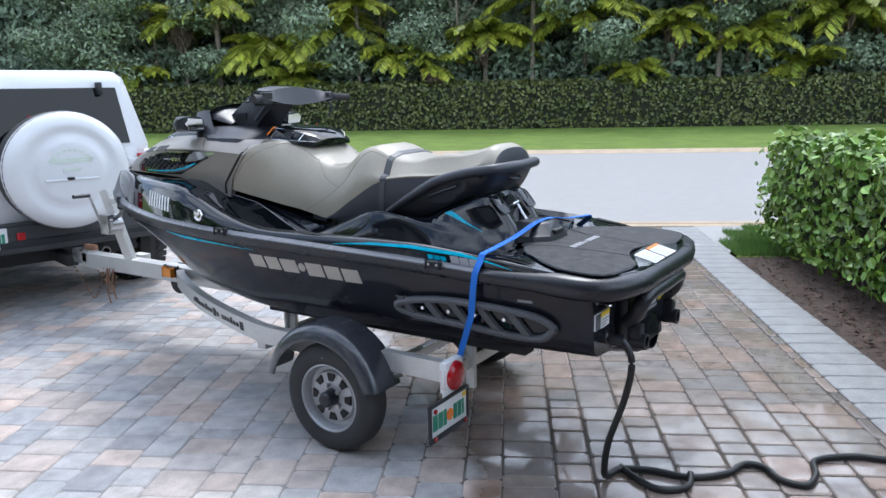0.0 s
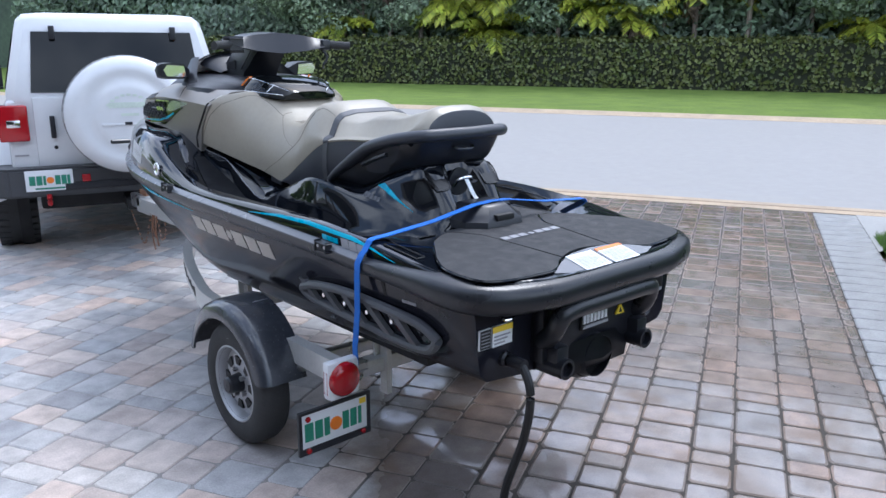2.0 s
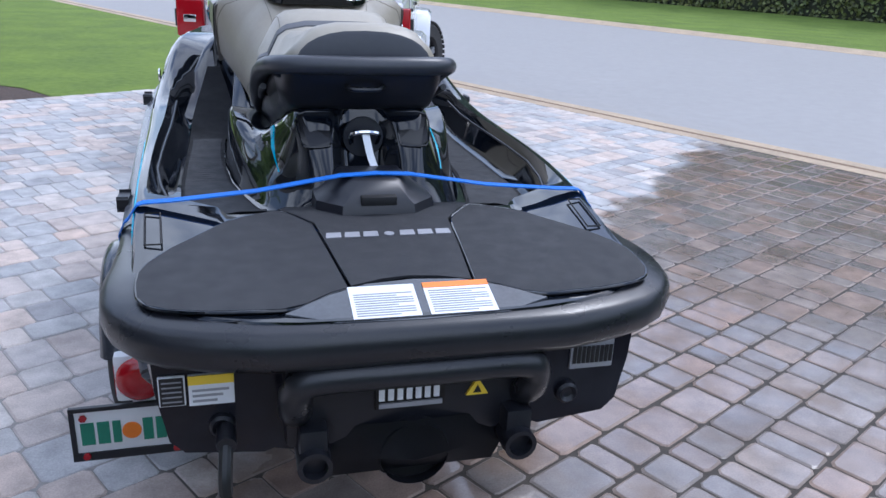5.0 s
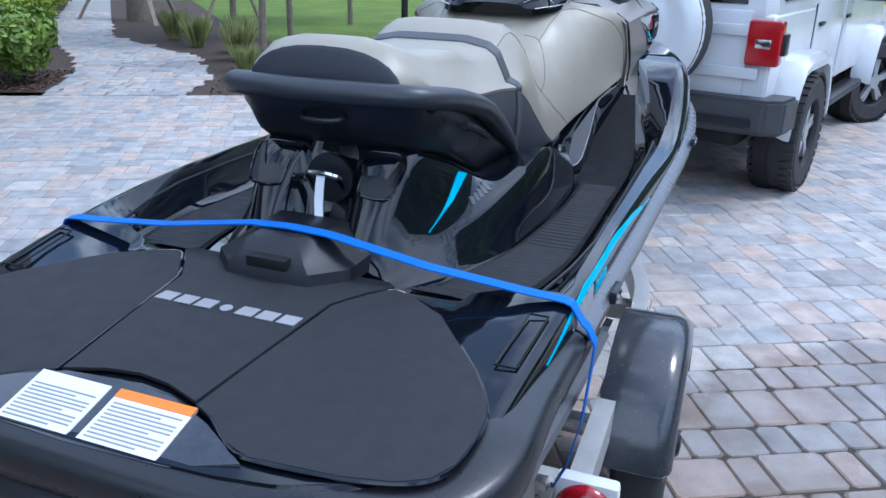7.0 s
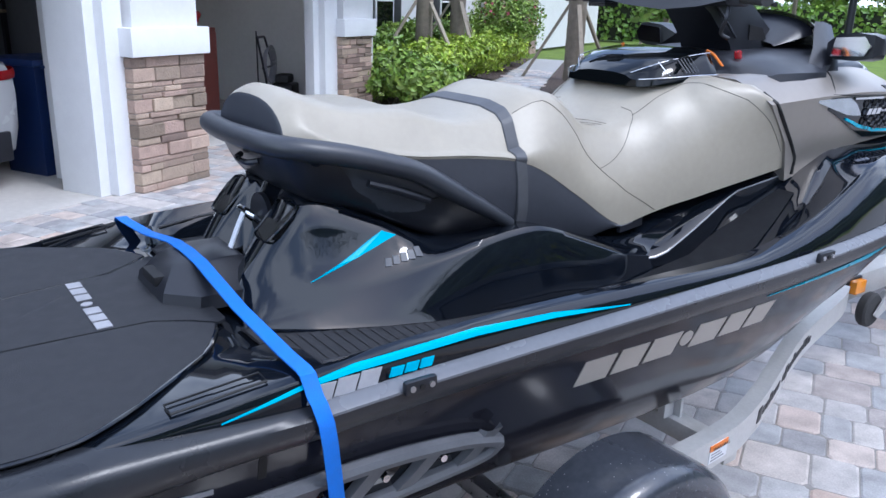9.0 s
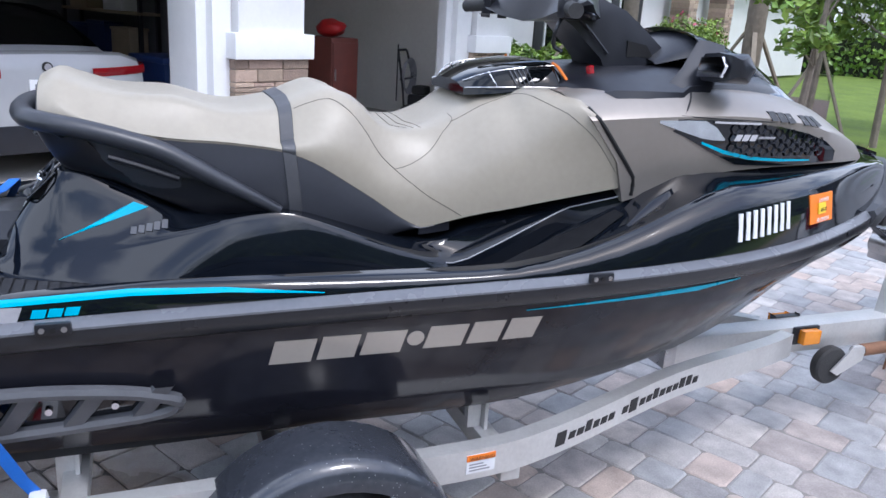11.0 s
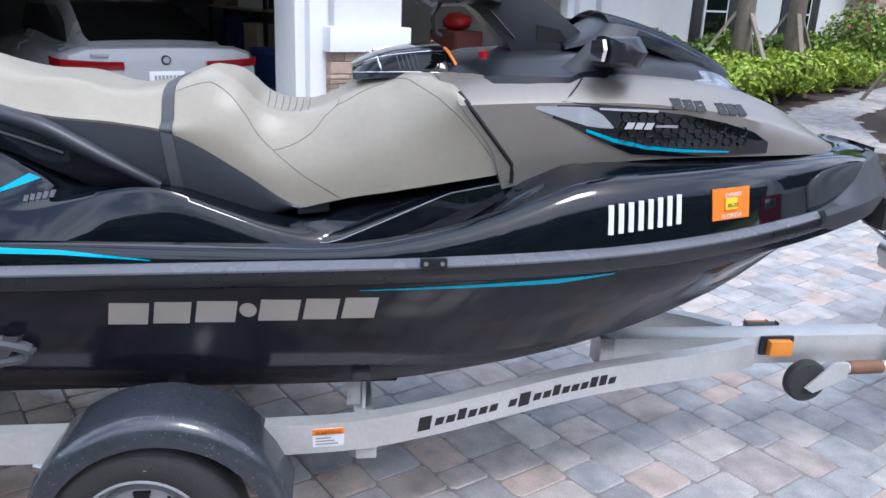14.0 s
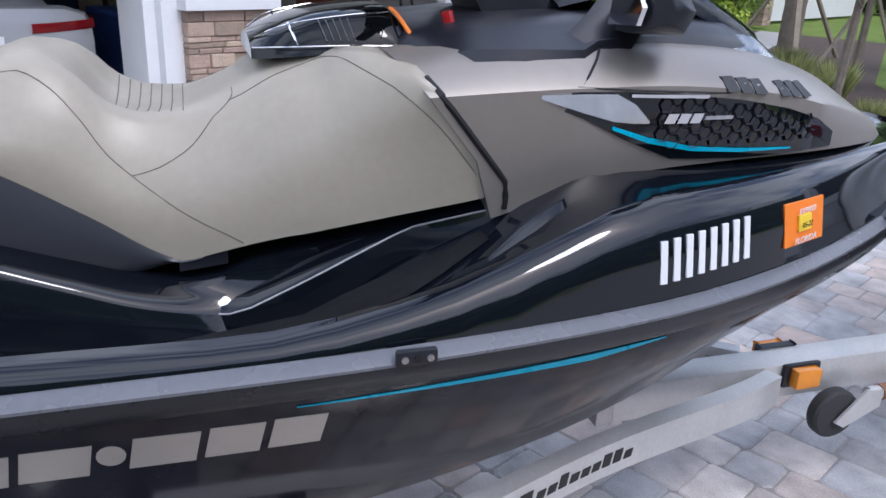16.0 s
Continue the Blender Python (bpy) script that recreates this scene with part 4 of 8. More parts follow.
for sx in (1, -1):
    part("rail_bridge", tube(smooth_path([(sx * 0.228, 0.955, 1.275), (sx * 0.21, 0.96, 1.265), (sx * 0.18, 0.965, 1.262)], 4), 0.016, 8), M_PLASTIC, base)
    part("handle_grip", tube([(sx * 0.258, 1.06, 1.214), (sx * 0.262, 1.13, 1.192), (sx * 0.258, 1.22, 1.158)], 0.009, 8), M_PLASTIC, base)
part("seat_latch", tube(smooth_path([(-0.05, 0.90, 1.24), (-0.03, 0.882, 1.235), (0.03, 0.882, 1.235), (0.05, 0.90, 1.24)], 4), 0.007, 8), M_RUB, craft)

# hood and cowl
HY = [2.44, 2.6, 2.75, 2.9, 3.05, 3.2, 3.34, 3.48, 3.6, 3.68]
HT = [1.40, 1.42, 1.425, 1.42, 1.405, 1.375, 1.33, 1.265, 1.205, 1.17]
HS = [1.335, 1.352, 1.358, 1.352, 1.335, 1.305, 1.27, 1.23, 1.19, 1.165]
HB = [1.10, 1.15, 1.185, 1.20, 1.205, 1.205, 1.20, 1.19, 1.17, 1.15]
HWT = [0.30, 0.33, 0.32, 0.295, 0.265, 0.23, 0.19, 0.145, 0.09, 0.02]
HWS = [0.395, 0.42, 0.43, 0.425, 0.405, 0.365, 0.31, 0.235, 0.14, 0.03]
HWB = [0.39, 0.405, 0.41, 0.415, 0.405, 0.375, 0.325, 0.25, 0.15, 0.035]


def hood_half(y):
    t, s, b = smooth_ip(y, HY, HT), smooth_ip(y, HY, HS), smooth_ip(y, HY, HB)
    wt, ws, wb = smooth_ip(y, HY, HWT), smooth_ip(y, HY, HWS), smooth_ip(y, HY, HWB)
    return [(wb, b), (wb + (ws - wb) * 0.5 + 0.006, b + (s - b) * 0.5), (ws, s), (ws - 0.012, s + 0.012), (wt + (ws - wt) * 0.4, s + (t - s) * 0.68), (wt, t), (wt * 0.5, t + 0.008), (0, t + 0.012)]


def hood_x(y, z):
    h = hood_half(y)[:6]
    return ip(z, [p[1] for p in h], [p[0] for p in h])


rings = []
for i in range(34):
    y = 2.44 + (3.68 - 2.44) * i / 33
    rake = 0.80 * ip(y, [2.44, 2.66], [1.0, 0.0])
    half = [(x, z, y - rake * max(0.0, z - 1.17)) for x, z in hood_half(y)]
    rings.append([(x, yy, z) for x, z, yy in half] + [(-x, yy, z) for x, z, yy in half[-2::-1]])
hood = part("hood", loft(rings, caps=True), M_TAUPE, craft, "taupe metallic front hood", 30)


def skin(rows, x_of, off, sx, mat, name, parent, label=""):
    """A thin panel that follows a side surface; rows of (y, z low, z high)."""
    bm = bmesh.new()
    rings = []
    for y, lo, hi in rows:
        ring = []
        for k in range(5):
            z = lo + (hi - lo) * k / 4
            ring.append((sx * (x_of(y, z) + off), y, z))
        rings.append([(sx * (x_of(y, lo) - 0.01), y, lo)] + ring + [(sx * (x_of(y, hi) - 0.01), y, hi)])
    loft(rings, bm=bm, caps=True)
    return part(name, bm, mat, parent, label)


def fine(rows, n=6):
    out = []
    for a, b in zip(rows, rows[1:]):
        for k in range(n):
            t = k / n
            out.append(tuple(p + (q - p) * t for p, q in zip(a, b)))
    return out + [rows[-1]]


def flat_on(poly, x_of, off, sx, mat, name, parent, label=""):
    """A decal cut from an outline in side view, laid on a side surface."""
    bm = bmesh.new()
    f = [bm.verts.new((sx * (x_of(y, z) + off), y, z)) for y, z in poly]
    b = [bm.verts.new((sx * (x_of(y, z) - 0.004), y, z)) for y, z in poly]
    bm.faces.new(f)
    for i in range(len(poly)):
        j = (i + 1) % len(poly)
        bm.faces.new((f[i], f[j], b[j], b[i]))
    return part(name, bm, mat, parent, label, smooth=0)


def slant(y0, y1, z0, z1, lean):
    return [(y0, z0), (y1, z0), (y1 + lean, z1), (y0 + lean, z1)]


M_SEAM = material("dark_seam", (0.004, 0.004, 0.005), 0.6)
for sx in (1, -1):
    grille = skin(fine([(2.50, 1.332, 1.343), (2.60, 1.297, 1.347), (2.69, 1.255, 1.347), (2.80, 1.213, 1.342), (2.95, 1.208, 1.328), (3.08, 1.210, 1.305), (3.18, 1.213, 1.278), (3.24, 1.214, 1.245)], 4), hood_x, 0.004, sx, M_BLACK, "side_intake", craft, "glossy black side air intake")
    skin(fine([(2.515, 1.333, 1.341), (2.60, 1.308, 1.344), (2.66, 1.292, 1.344), (2.70, 1.288, 1.325), (2.735, 1.287, 1.292)], 4), hood_x, 0.009, sx, M_LAMP, "intake_lamp", grille, "clear chrome lamp lens")
    skin(fine([(2.69, 1.338, 1.344), (2.86, 1.334, 1.341)], 4), hood_x, 0.009, sx, M_CHROME, "intake_trim", grille)
    skin(fine([(2.66, 1.276, 1.283), (2.74, 1.248, 1.259), (2.84, 1.229, 1.239), (2.96, 1.222, 1.230), (3.10, 1.221, 1.224)], 5), hood_x, 0.008, sx, M_CYAN, "intake_stripe", grille, "cyan accent stripe")
    bm = bmesh.new()
    r = 0.0165
    for iy in range(20):
        for iz in range(6):
            y = 2.67 + iy * r * 1.5
            z = 1.236 + iz * r * 1.732 + (iy % 2) * r * 0.866
            lo = ip(y, [2.69, 2.78, 3.15], [1.28, 1.243, 1.236])
            hi = ip(y, [2.69, 2.95, 3.15], [1.335, 1.318, 1.278])
            if not lo < z < hi or y < 2.755:
                continue
            out, inn = [], []
            for k in range(6):
                a = math.pi / 3 * k
                for lst, rr, o in ((out, r * 0.97, 0.010), (inn, r * 0.74, 0.0045)):
                    yy, zz = y + rr * math.cos(a), z + rr * math.sin(a)
                    lst.append(bm.verts.new((sx * (hood_x(yy, zz) + o), yy, zz)))
            for k in range(6):
                bm.faces.new((out[k], out[(k + 1) % 6], inn[(k + 1) % 6], inn[k]))
    part("intake_mesh", bm, M_PLASTIC, grille, "black honeycomb mesh", 0)
    for k in range(3):
        flat_on(slant(2.765 + 0.028 * k, 2.788 + 0.028 * k, 1.287, 1.306, 0.008), hood_x, 0.012, sx, M_CHROME, "emblem", grille)
    flat_on(slant(2.855, 2.92, 1.293, 1.299, 0.003), hood_x, 0.012, sx, M_INK, "emblem_bar", grille)
    # hood lettering drawn as plain slanted blocks
    for k in range(7):
        if k == 3:
            continue
        y = 2.905 + 0.037 * k
        flat_on(slant(y, y + 0.031, 1.346 - 0.0035 * k, 1.371 - 0.0035 * k, -0.004), hood_x, 0.008, sx, M_DARKTXT, "hood_block", hood)
    # panel seams
    part("panel_seam", tube([(sx * (hood_x(2.585 + 0.075 * k / 6, 1.345 + 0.07 * k / 6) + 0.0005), 2.585 + 0.075 * k / 6, 1.345 + 0.07 * k / 6) for k in range(7)], 0.003, 6), M_SEAM, hood)
    part("panel_seam", tube([(sx * (hood_x(2.585 + 0.5 * k / 10, 1.352) + 0.0005), 2.585 + 0.5 * k / 10, 1.355 - 0.02 * k / 10) for k in range(11)], 0.002, 6), M_SEAM, hood)
    part("panel_seam", tube([(sx * (hood_x(2.445, 1.12 + 0.30 * k / 11) + 0.001), 2.465 - 0.80 * max(0.0, 0.30 * k / 11 - 0.05), 1.12 + 0.30 * k / 11) for k in range(10)], 0.007, 6), M_SEAM, hood)

# dark cowl over the hood: instrument surround, windscreen, head lamp
rings = []
for y, wb, wt, zb, zt in [(2.285, 0.22, 0.18, 1.33, 1.415), (2.32, 0.29, 0.205, 1.345, 1.432), (2.405, 0.352, 0.225, 1.385, 1.45), (2.5, 0.368, 0.24, 1.382, 1.458), (2.62, 0.375, 0.245, 1.375, 1.466), (2.66, 0.35, 0.242, 1.40, 1.468), (2.74, 0.33, 0.235, 1.41, 1.47), (2.9, 0.30, 0.215, 1.405, 1.475), (3.05, 0.265, 0.18, 1.39, 1.455), (3.18, 0.225, 0.13, 1.365, 1.415), (3.26, 0.18, 0.08, 1.345, 1.37)]:
    half = [(wb, zb), (wb - 0.012, zb + (zt - zb) * 0.45), (wt + 0.03, zt - 0.012), (wt, zt), (wt * 0.5, zt + 0.006), (0, zt + 0.008)]
    rings.append([(x, y, z) for x, z in half] + [(-x, y, z) for x, z in half[-2::-1]])
cowl = part("cowl", loft(rings, caps=True), M_PLASTIC, craft, "matt black cowl around the instruments", 40)
# windscreen: thin curved visor
rings = []
for u in range(9):
    t = u / 8
    y, z, w = 2.78 + 0.45 * t, 1.595 - 0.07 * t - 0.085 * t * t, 0.235 - 0.10 * t * t
    rings.append([(w * math.sin(a), y - 0.05 * (1 - math.cos(a)) + (0.0 if u else 0.015 * abs(math.sin(a))), z - 0.075 * (1 - math.cos(a))) for a in [(-1.45 + 2.9 * k / 14) for k in range(15)]])
bm = loft(rings)
bmesh.ops.solidify(bm, geom=bm.faces[:], thickness=0.008)
part("windscreen", bm, M_GLASSD, cowl, "dark glossy visor over the gauges", 50)
rings = []
for u in range(8):
    t = u / 7
    y, z, w = 2.66 + 0.14 * t, 1.50 + 0.082 * t, 0.15 + 0.05 * t
    rings.append([(w * math.sin(a), y, 1.46 + (z - 1.46) * (0.35 + 0.65 * math.cos(a * 0.9))) for a in [(-1.5 + 3.0 * k / 12) for k in range(13)]])
part("gauge_hood", loft(rings), M_PLASTIC, cowl, "black gauge hood", 50)
part("gauge", box(-0.10, 0.10, 2.745, 2.76, 1.47, 1.54, 0.008), M_GLASSD, cowl)
for sx in (1, -1):
    # pillar from cowl to visor, mirror and head lamp
    part("visor_wing", loft([[(sx * 0.33, 2.56, 1.405), (sx * 0.36, 2.60, 1.40), (sx * 0.35, 2.72, 1.405)], [(sx * 0.285, 2.66, 1.48), (sx * 0.30, 2.70, 1.48), (sx * 0.29, 2.80, 1.47)], [(sx * 0.222, 2.755, 1.562), (sx * 0.235, 2.785, 1.562), (sx * 0.222, 2.86, 1.55)]], True, True), M_PLASTIC, cowl)
    rings = []
    for x, y0, y1, z0, z1 in [(0.30, 2.715, 2.80, 1.465, 1.50), (0.345, 2.69, 2.835, 1.452, 1.528), (0.41, 2.685, 2.82, 1.452, 1.535), (0.455, 2.70, 2.79, 1.462, 1.53), (0.468, 2.72, 2.765, 1.475, 1.52)]:
        rings.append([(sx * x, y0, z0), (sx * x, y1 - 0.02, z0 - 0.004), (sx * x, y1, (z0 + z1) / 2), (sx * x, y1 - 0.03, z1), (sx * x, y0, z1)])
    mir = part("mirror", loft(rings, True, True), M_PLASTIC, cowl, "black side mirror housing")
    bm = prism([(sx * 0.335, 1.462), (sx * 0.44, 1.468), (sx * 0.455, 1.50), (sx * 0.435, 1.525), (sx * 0.345, 1.518)], "y", 2.678, 2.688)
    part("mirror_glass", bm, M_CHROME, mir)
    rings = []
    for k in range(9):
        t = k / 8
        y = 3.0 + 0.24 * t
        x = smooth_ip(y, [2.95, 3.1, 3.26], [0.27, 0.235, 0.165])
        z = smooth_ip(y, [2.95, 3.1, 3.26], [1.40, 1.385, 1.352])
        h = 0.035 * math.sin(math.pi * min(1, 0.15 + 0.8 * t))
        rings.append([(sx * (x + 0.022), y, z - 0.006), (sx * (x + 0.012), y, z + h * 0.6), (sx * (x - 0.03), y, z + h + 0.012)])
    bm = loft(rings)
    bmesh.ops.solidify(bm, geom=bm.faces[:], thickness=0.01)
    part("head_lamp", bm, M_LAMP, cowl, "clear head lamp lens")
# bow nose panel
rings = []
for k in range(8):
    t = k / 7
    y = 3.50 + 0.2 * t
    w = 0.20 * (1 - t * 0.75)
    z = 1.235 - 0.05 * t
    rings.append([(w, y, z - 0.02), (w * 0.8, y, z), (0, y, z + 0.008), (-w * 0.8, y, z), (-w, y, z - 0.02)])
part("bow_panel", loft(rings, caps=True), M_BLACK, craft)
part("bow_eye", tube(smooth_path([(0, 3.74, 0.955), (0, 3.83, 0.94), (0, 3.84, 0.905), (0, 3.72, 0.90)], 4), 0.008, 8), M_STEEL, craft)

# handlebar
rings = []
for y0, y1, z0, z1, w in [(2.46, 2.72, 1.42, 1.455, 0.10), (2.44, 2.69, 1.455, 1.48, 0.098), (2.40, 2.60, 1.49, 1.55, 0.09), (2.34, 2.53, 1.545, 1.60, 0.085), (2.27, 2.44, 1.585, 1.632, 0.08)]:
    rings.append([(w, y0, z0), (w + 0.008, (y0 + y1) / 2, (z0 + z1) / 2), (w * 0.9, y1, z1), (-w * 0.9, y1, z1), (-w - 0.008, (y0 + y1) / 2, (z0 + z1) / 2), (-w, y0, z0)])
bar = part("handlebar", loft(rings, True, True), M_PLASTIC, craft, "black steering column and handlebar", 25)
bar.location = (0, 0.05, 0.035)
for sx in (1, -1):
    part("column_panel", prism([(2.53, 1.462), (2.63, 1.462), (2.60, 1.50), (2.53, 1.51)], "x", sx * 0.099, sx * 0.106), M_SEAM, bar)
    part("column_rib", tube([(sx * 0.105, 2.46, 1.47), (sx * 0.098, 2.40, 1.53), (sx * 0.092, 2.34, 1.585)], 0.004, 6), M_RUB, bar)
rings = [[(x, y0, z0), (x, y0 + 0.04, z1), (x, y1, z1 + 0.006), (x, y1 + 0.02, z0 + 0.01)] for x, y0, y1, z0, z1 in [(-0.31, 2.20, 2.25, 1.597, 1.612), (-0.24, 2.19, 2.30, 1.580, 1.622), (-0.14, 2.20, 2.38, 1.562, 1.640), (0.0, 2.21, 2.43, 1.550, 1.652), (0.14, 2.20, 2.38, 1.562, 1.640), (0.24, 2.19, 2.30, 1.580, 1.622), (0.31, 2.20, 2.25, 1.597, 1.612)]]
part("bar_pad", loft(rings, True, True), M_PLASTIC, bar, "padded handlebar cover")
part("pad_mark", prism([(-0.02, 1.60), (0.02, 1.60), (0.0, 1.615)], "y", 2.235, 2.24), M_RED, bar)
for sx in (1, -1):
    part("bar_tube", tube(smooth_path([(sx * 0.2, 2.24, 1.595), (sx * 0.28, 2.215, 1.594), (sx * 0.38, 2.177, 1.587)], 4), 0.012, 10), M_STEEL, bar)
    grip = part("grip", tube([(sx * (0.285 + 0.0145 * k), 2.213 - 0.0055 * k, 1.594 - 0.0010 * k) for k in range(8)], [0.021 if k % 2 else 0.0195 for k in range(8)], 12), M_TYRE, bar, "ribbed rubber grip")
    part("switch_pod", box(sx * 0.235, sx * 0.285, 2.195, 2.255, 1.565, 1.62, 0.012, 2), M_PLASTIC, bar)
    part("lever", tube(smooth_path([(sx * 0.25, 2.26, 1.585), (sx * 0.31, 2.265, 1.58), (sx * 0.37, 2.24, 1.573)], 4), 0.007, 8), M_PLASTIC, bar)
part("lanyard", tube(smooth_path([(0.24, 2.215, 1.57), (0.255, 2.19, 1.53), (0.235, 2.20, 1.49), (0.25, 2.22, 1.475)], 6), 0.006, 8), M_PLASTIC, bar, "black coiled safety lanyard")
part("key_post", tube([(0.2, 2.36, 1.38), (0.2, 2.345, 1.435)], 0.012, 10), M_RED, bar, "red ignition key cap")
# glove box lid ahead of the seat
rings = []
for y, wt, wb, zt, zb in [(2.02, 0.10, 0.14, 1.402, 1.37), (2.05, 0.13, 0.172, 1.418, 1.375), (2.09, 0.148, 0.192, 1.436, 1.38), (2.14, 0.158, 0.205, 1.452, 1.385), (2.20, 0.165, 0.213, 1.462, 1.385), (2.26, 0.168, 0.218, 1.470, 1.385), (2.285, 0.168, 0.22, 1.471, 1.385), (2.315, 0.165, 0.222, 1.445, 1.385), (2.345, 0.16, 0.22, 1.41, 1.38)]:
    half = [(wb, zb), (wb - 0.004, zb + 0.02), (wt + 0.012, zt - 0.010), (wt - 0.006, zt - 0.001), (wt * 0.5, zt + 0.004), (0, zt + 0.005)]
    rings.append([(x, y, z) for x, z in half] + [(-x, y, z) for x, z in half[-2::-1]])
lid = part("storage_lid", loft(rings, caps=True), M_GLASSD, craft, "glossy dark storage lid ahead of the seat", 35)
for sx in (1, -1):
    part("lid_trim", tube(smooth_path([(sx * 0.105, 2.03, 1.408), (sx * 0.16, 2.088, 1.438), (sx * 0.176, 2.20, 1.458), (sx * 0.182, 2.285, 1.466)], 5), 0.0014, 6), M_CHROME, lid)
    part("lid_trim", tube(smooth_path([(sx * 0.145, 2.022, 1.392), (sx * 0.20, 2.09, 1.40), (sx * 0.218, 2.20, 1.405), (sx * 0.224, 2.32, 1.405)], 5), 0.0014, 6), M_CHROME, lid)
    part("lid_corner", tube(smooth_path([(sx * 0.165, 2.288, 1.472), (sx * 0.184, 2.298, 1.462), (sx * 0.205, 2.318, 1.43), (sx * 0.224, 2.335, 1.404)], 5), 0.0045, 6), M_ORANGE, lid, "orange trim at the lid corner")
    part("lid_bar", tube([(sx * 0.152, 2.09, 1.440), (sx * 0.19, 2.105, 1.40)], 0.0025, 6), M_CHROME, lid)
    for k in range(9):
        y = 2.145 + 0.014 * k
        part("lid_louvre", tube([(sx * 0.176, y, 1.448 + 0.08 * (y - 2.145)), (sx * 0.205, y + 0.012, 1.412)], 0.0014, 4), M_FLARE_GREY, lid)

# mats on the boarding platform and in the footwells
def plan_mat(poly, dz, mat, name, parent, label="", thick=0.006):
    bm = bmesh.new()
    up = [bm.verts.new((x, y, ip(y, FY, FZ) + dz)) for x, y in poly]
    dn = [bm.verts.new((x, y, ip(y, FY, FZ) + dz - thick)) for x, y in poly]
    bm.faces.new(up)
    for i in range(len(poly)):
        j = (i + 1) % len(poly)
        bm.faces.new((up[i], up[j], dn[j], dn[i]))
    return part(name, bm, mat, parent, label, 0)


SIDE_MAT = [(0.135, 0.262), (0.17, 0.246), (0.225, 0.205), (0.27, 0.190), (0.40, 0.20), (0.475, 0.216), (0.515, 0.238), (0.536, 0.275), (0.543, 0.33), (0.541, 0.385), (0.528, 0.425), (0.486, 0.497), (0.37, 0.645), (0.30, 0.69), (0.25, 0.712), (0.215, 0.672), (0.172, 0.605), (0.155, 0.45)]
MID_MAT = [(-0.127, 0.268), (-0.06, 0.292), (0, 0.30), (0.06, 0.292), (0.127, 0.268), (0.148, 0.45), (0.165, 0.61), (0.208, 0.678), (0.245, 0.722), (0.225, 0.742), (-0.225, 0.742), (-0.245, 0.722), (-0.208, 0.678), (-0.165, 0.61), (-0.148, 0.45)]
for sx in (1, -1):
    plan_mat([(sx * x, y) for x, y in SIDE_MAT], 0.010, M_MAT, "platform_mat", craft, "black foam boarding mat")
    edge = smooth_path([(sx * x, y, ip(y, FY, FZ) + 0.006) for x, y in SIDE_MAT + SIDE_MAT[:1]], 3)
    part("mat_edge", tube(edge, 0.004, 6), M_BLACK, craft)
plan_mat(MID_MAT, 0.010, M_MAT, "platform_mat", craft, "black foam boarding mat")
for k in range(7):
    if k == 3:
        plan_mat([(0.012 * math.cos(a) , 0.525 + 0.012 * math.sin(a)) for a in [6.283 * i / 12 for i in range(12)]], 0.0112, M_INK, "mat_dot", craft, thick=0.002)
        continue
    x = -0.15 + 0.0435 * k
    plan_mat([(x, 0.512), (x + 0.036, 0.512), (x + 0.038, 0.542), (x + 0.004, 0.542)], 0.0112, M_INK, "mat_block", craft, thick=0.002)
# rear lens panel with two white labels
LENS = [(-0.265, 0.180), (-0.18, 0.225), (-0.10, 0.254), (0.0, 0.262), (0.10, 0.254), (0.18, 0.225), (0.265, 0.180), (0.17, 0.146), (0.0, 0.140), (-0.17, 0.146)]
bm = bmesh.new()
top = [bm.verts.new((x, y, 0.922 + (y - 0.15) * 0.27)) for x, y in LENS]
low = [bm.verts.new((x, y, 0.89 + (y - 0.15) * 0.3)) for x, y in LENS]
bm.faces.new(top)
for i in range(len(LENS)):
    bm.faces.new((top[i], top[(i + 1) % len(LENS)], low[(i + 1) % len(LENS)], low[i]))
M_SMOKE = material("smoked_panel", (0.055, 0.06, 0.07), 0.10, vary=0.3, scale=14, coat=0.6)
lens = part("label_panel", bm, M_SMOKE, craft, "glossy smoked panel at the stern edge")


def on_lens(x0, x1, y0, y1, lift, mat, name, label="", parent=None):
    bm = bmesh.new()
    q = [(x0, y0), (x1, y0), (x1, y1), (x0, y1)]
    f = [bm.verts.new((x, y, 0.922 + (y - 0.15) * 0.27 + lift)) for x, y in q]
    b = [bm.verts.new((x, y, 0.919 + (y - 0.15) * 0.27)) for x, y in q]
    bm.faces.new(f)
    for i in range(4):
        bm.faces.new((f[i], f[(i + 1) % 4], b[(i + 1) % 4], b[i]))
    return part(name, bm, mat, parent or lens, label, 0)


# the labels carry grey bars for print that is too small to read
for x0, x1, hot in ((-0.139, -0.005, False), (0.013, 0.151, True)):
    on_lens(x0, x1, 0.149, 0.244, 0.002, M_STICKER, "warning_label", "white warning label with an orange band" if hot else "white warning label with grey print")
    if hot:
        on_lens(x0, x1, 0.228, 0.244, 0.003, M_ORANGE, "label_band")
    for k in range(10):
        y = 0.155 + 0.0069 * k
        on_lens(x0 + 0.008, x1 - (0.008 if k % 4 else 0.04), y, y + 0.0022, 0.003, M_INK, "print_bar")

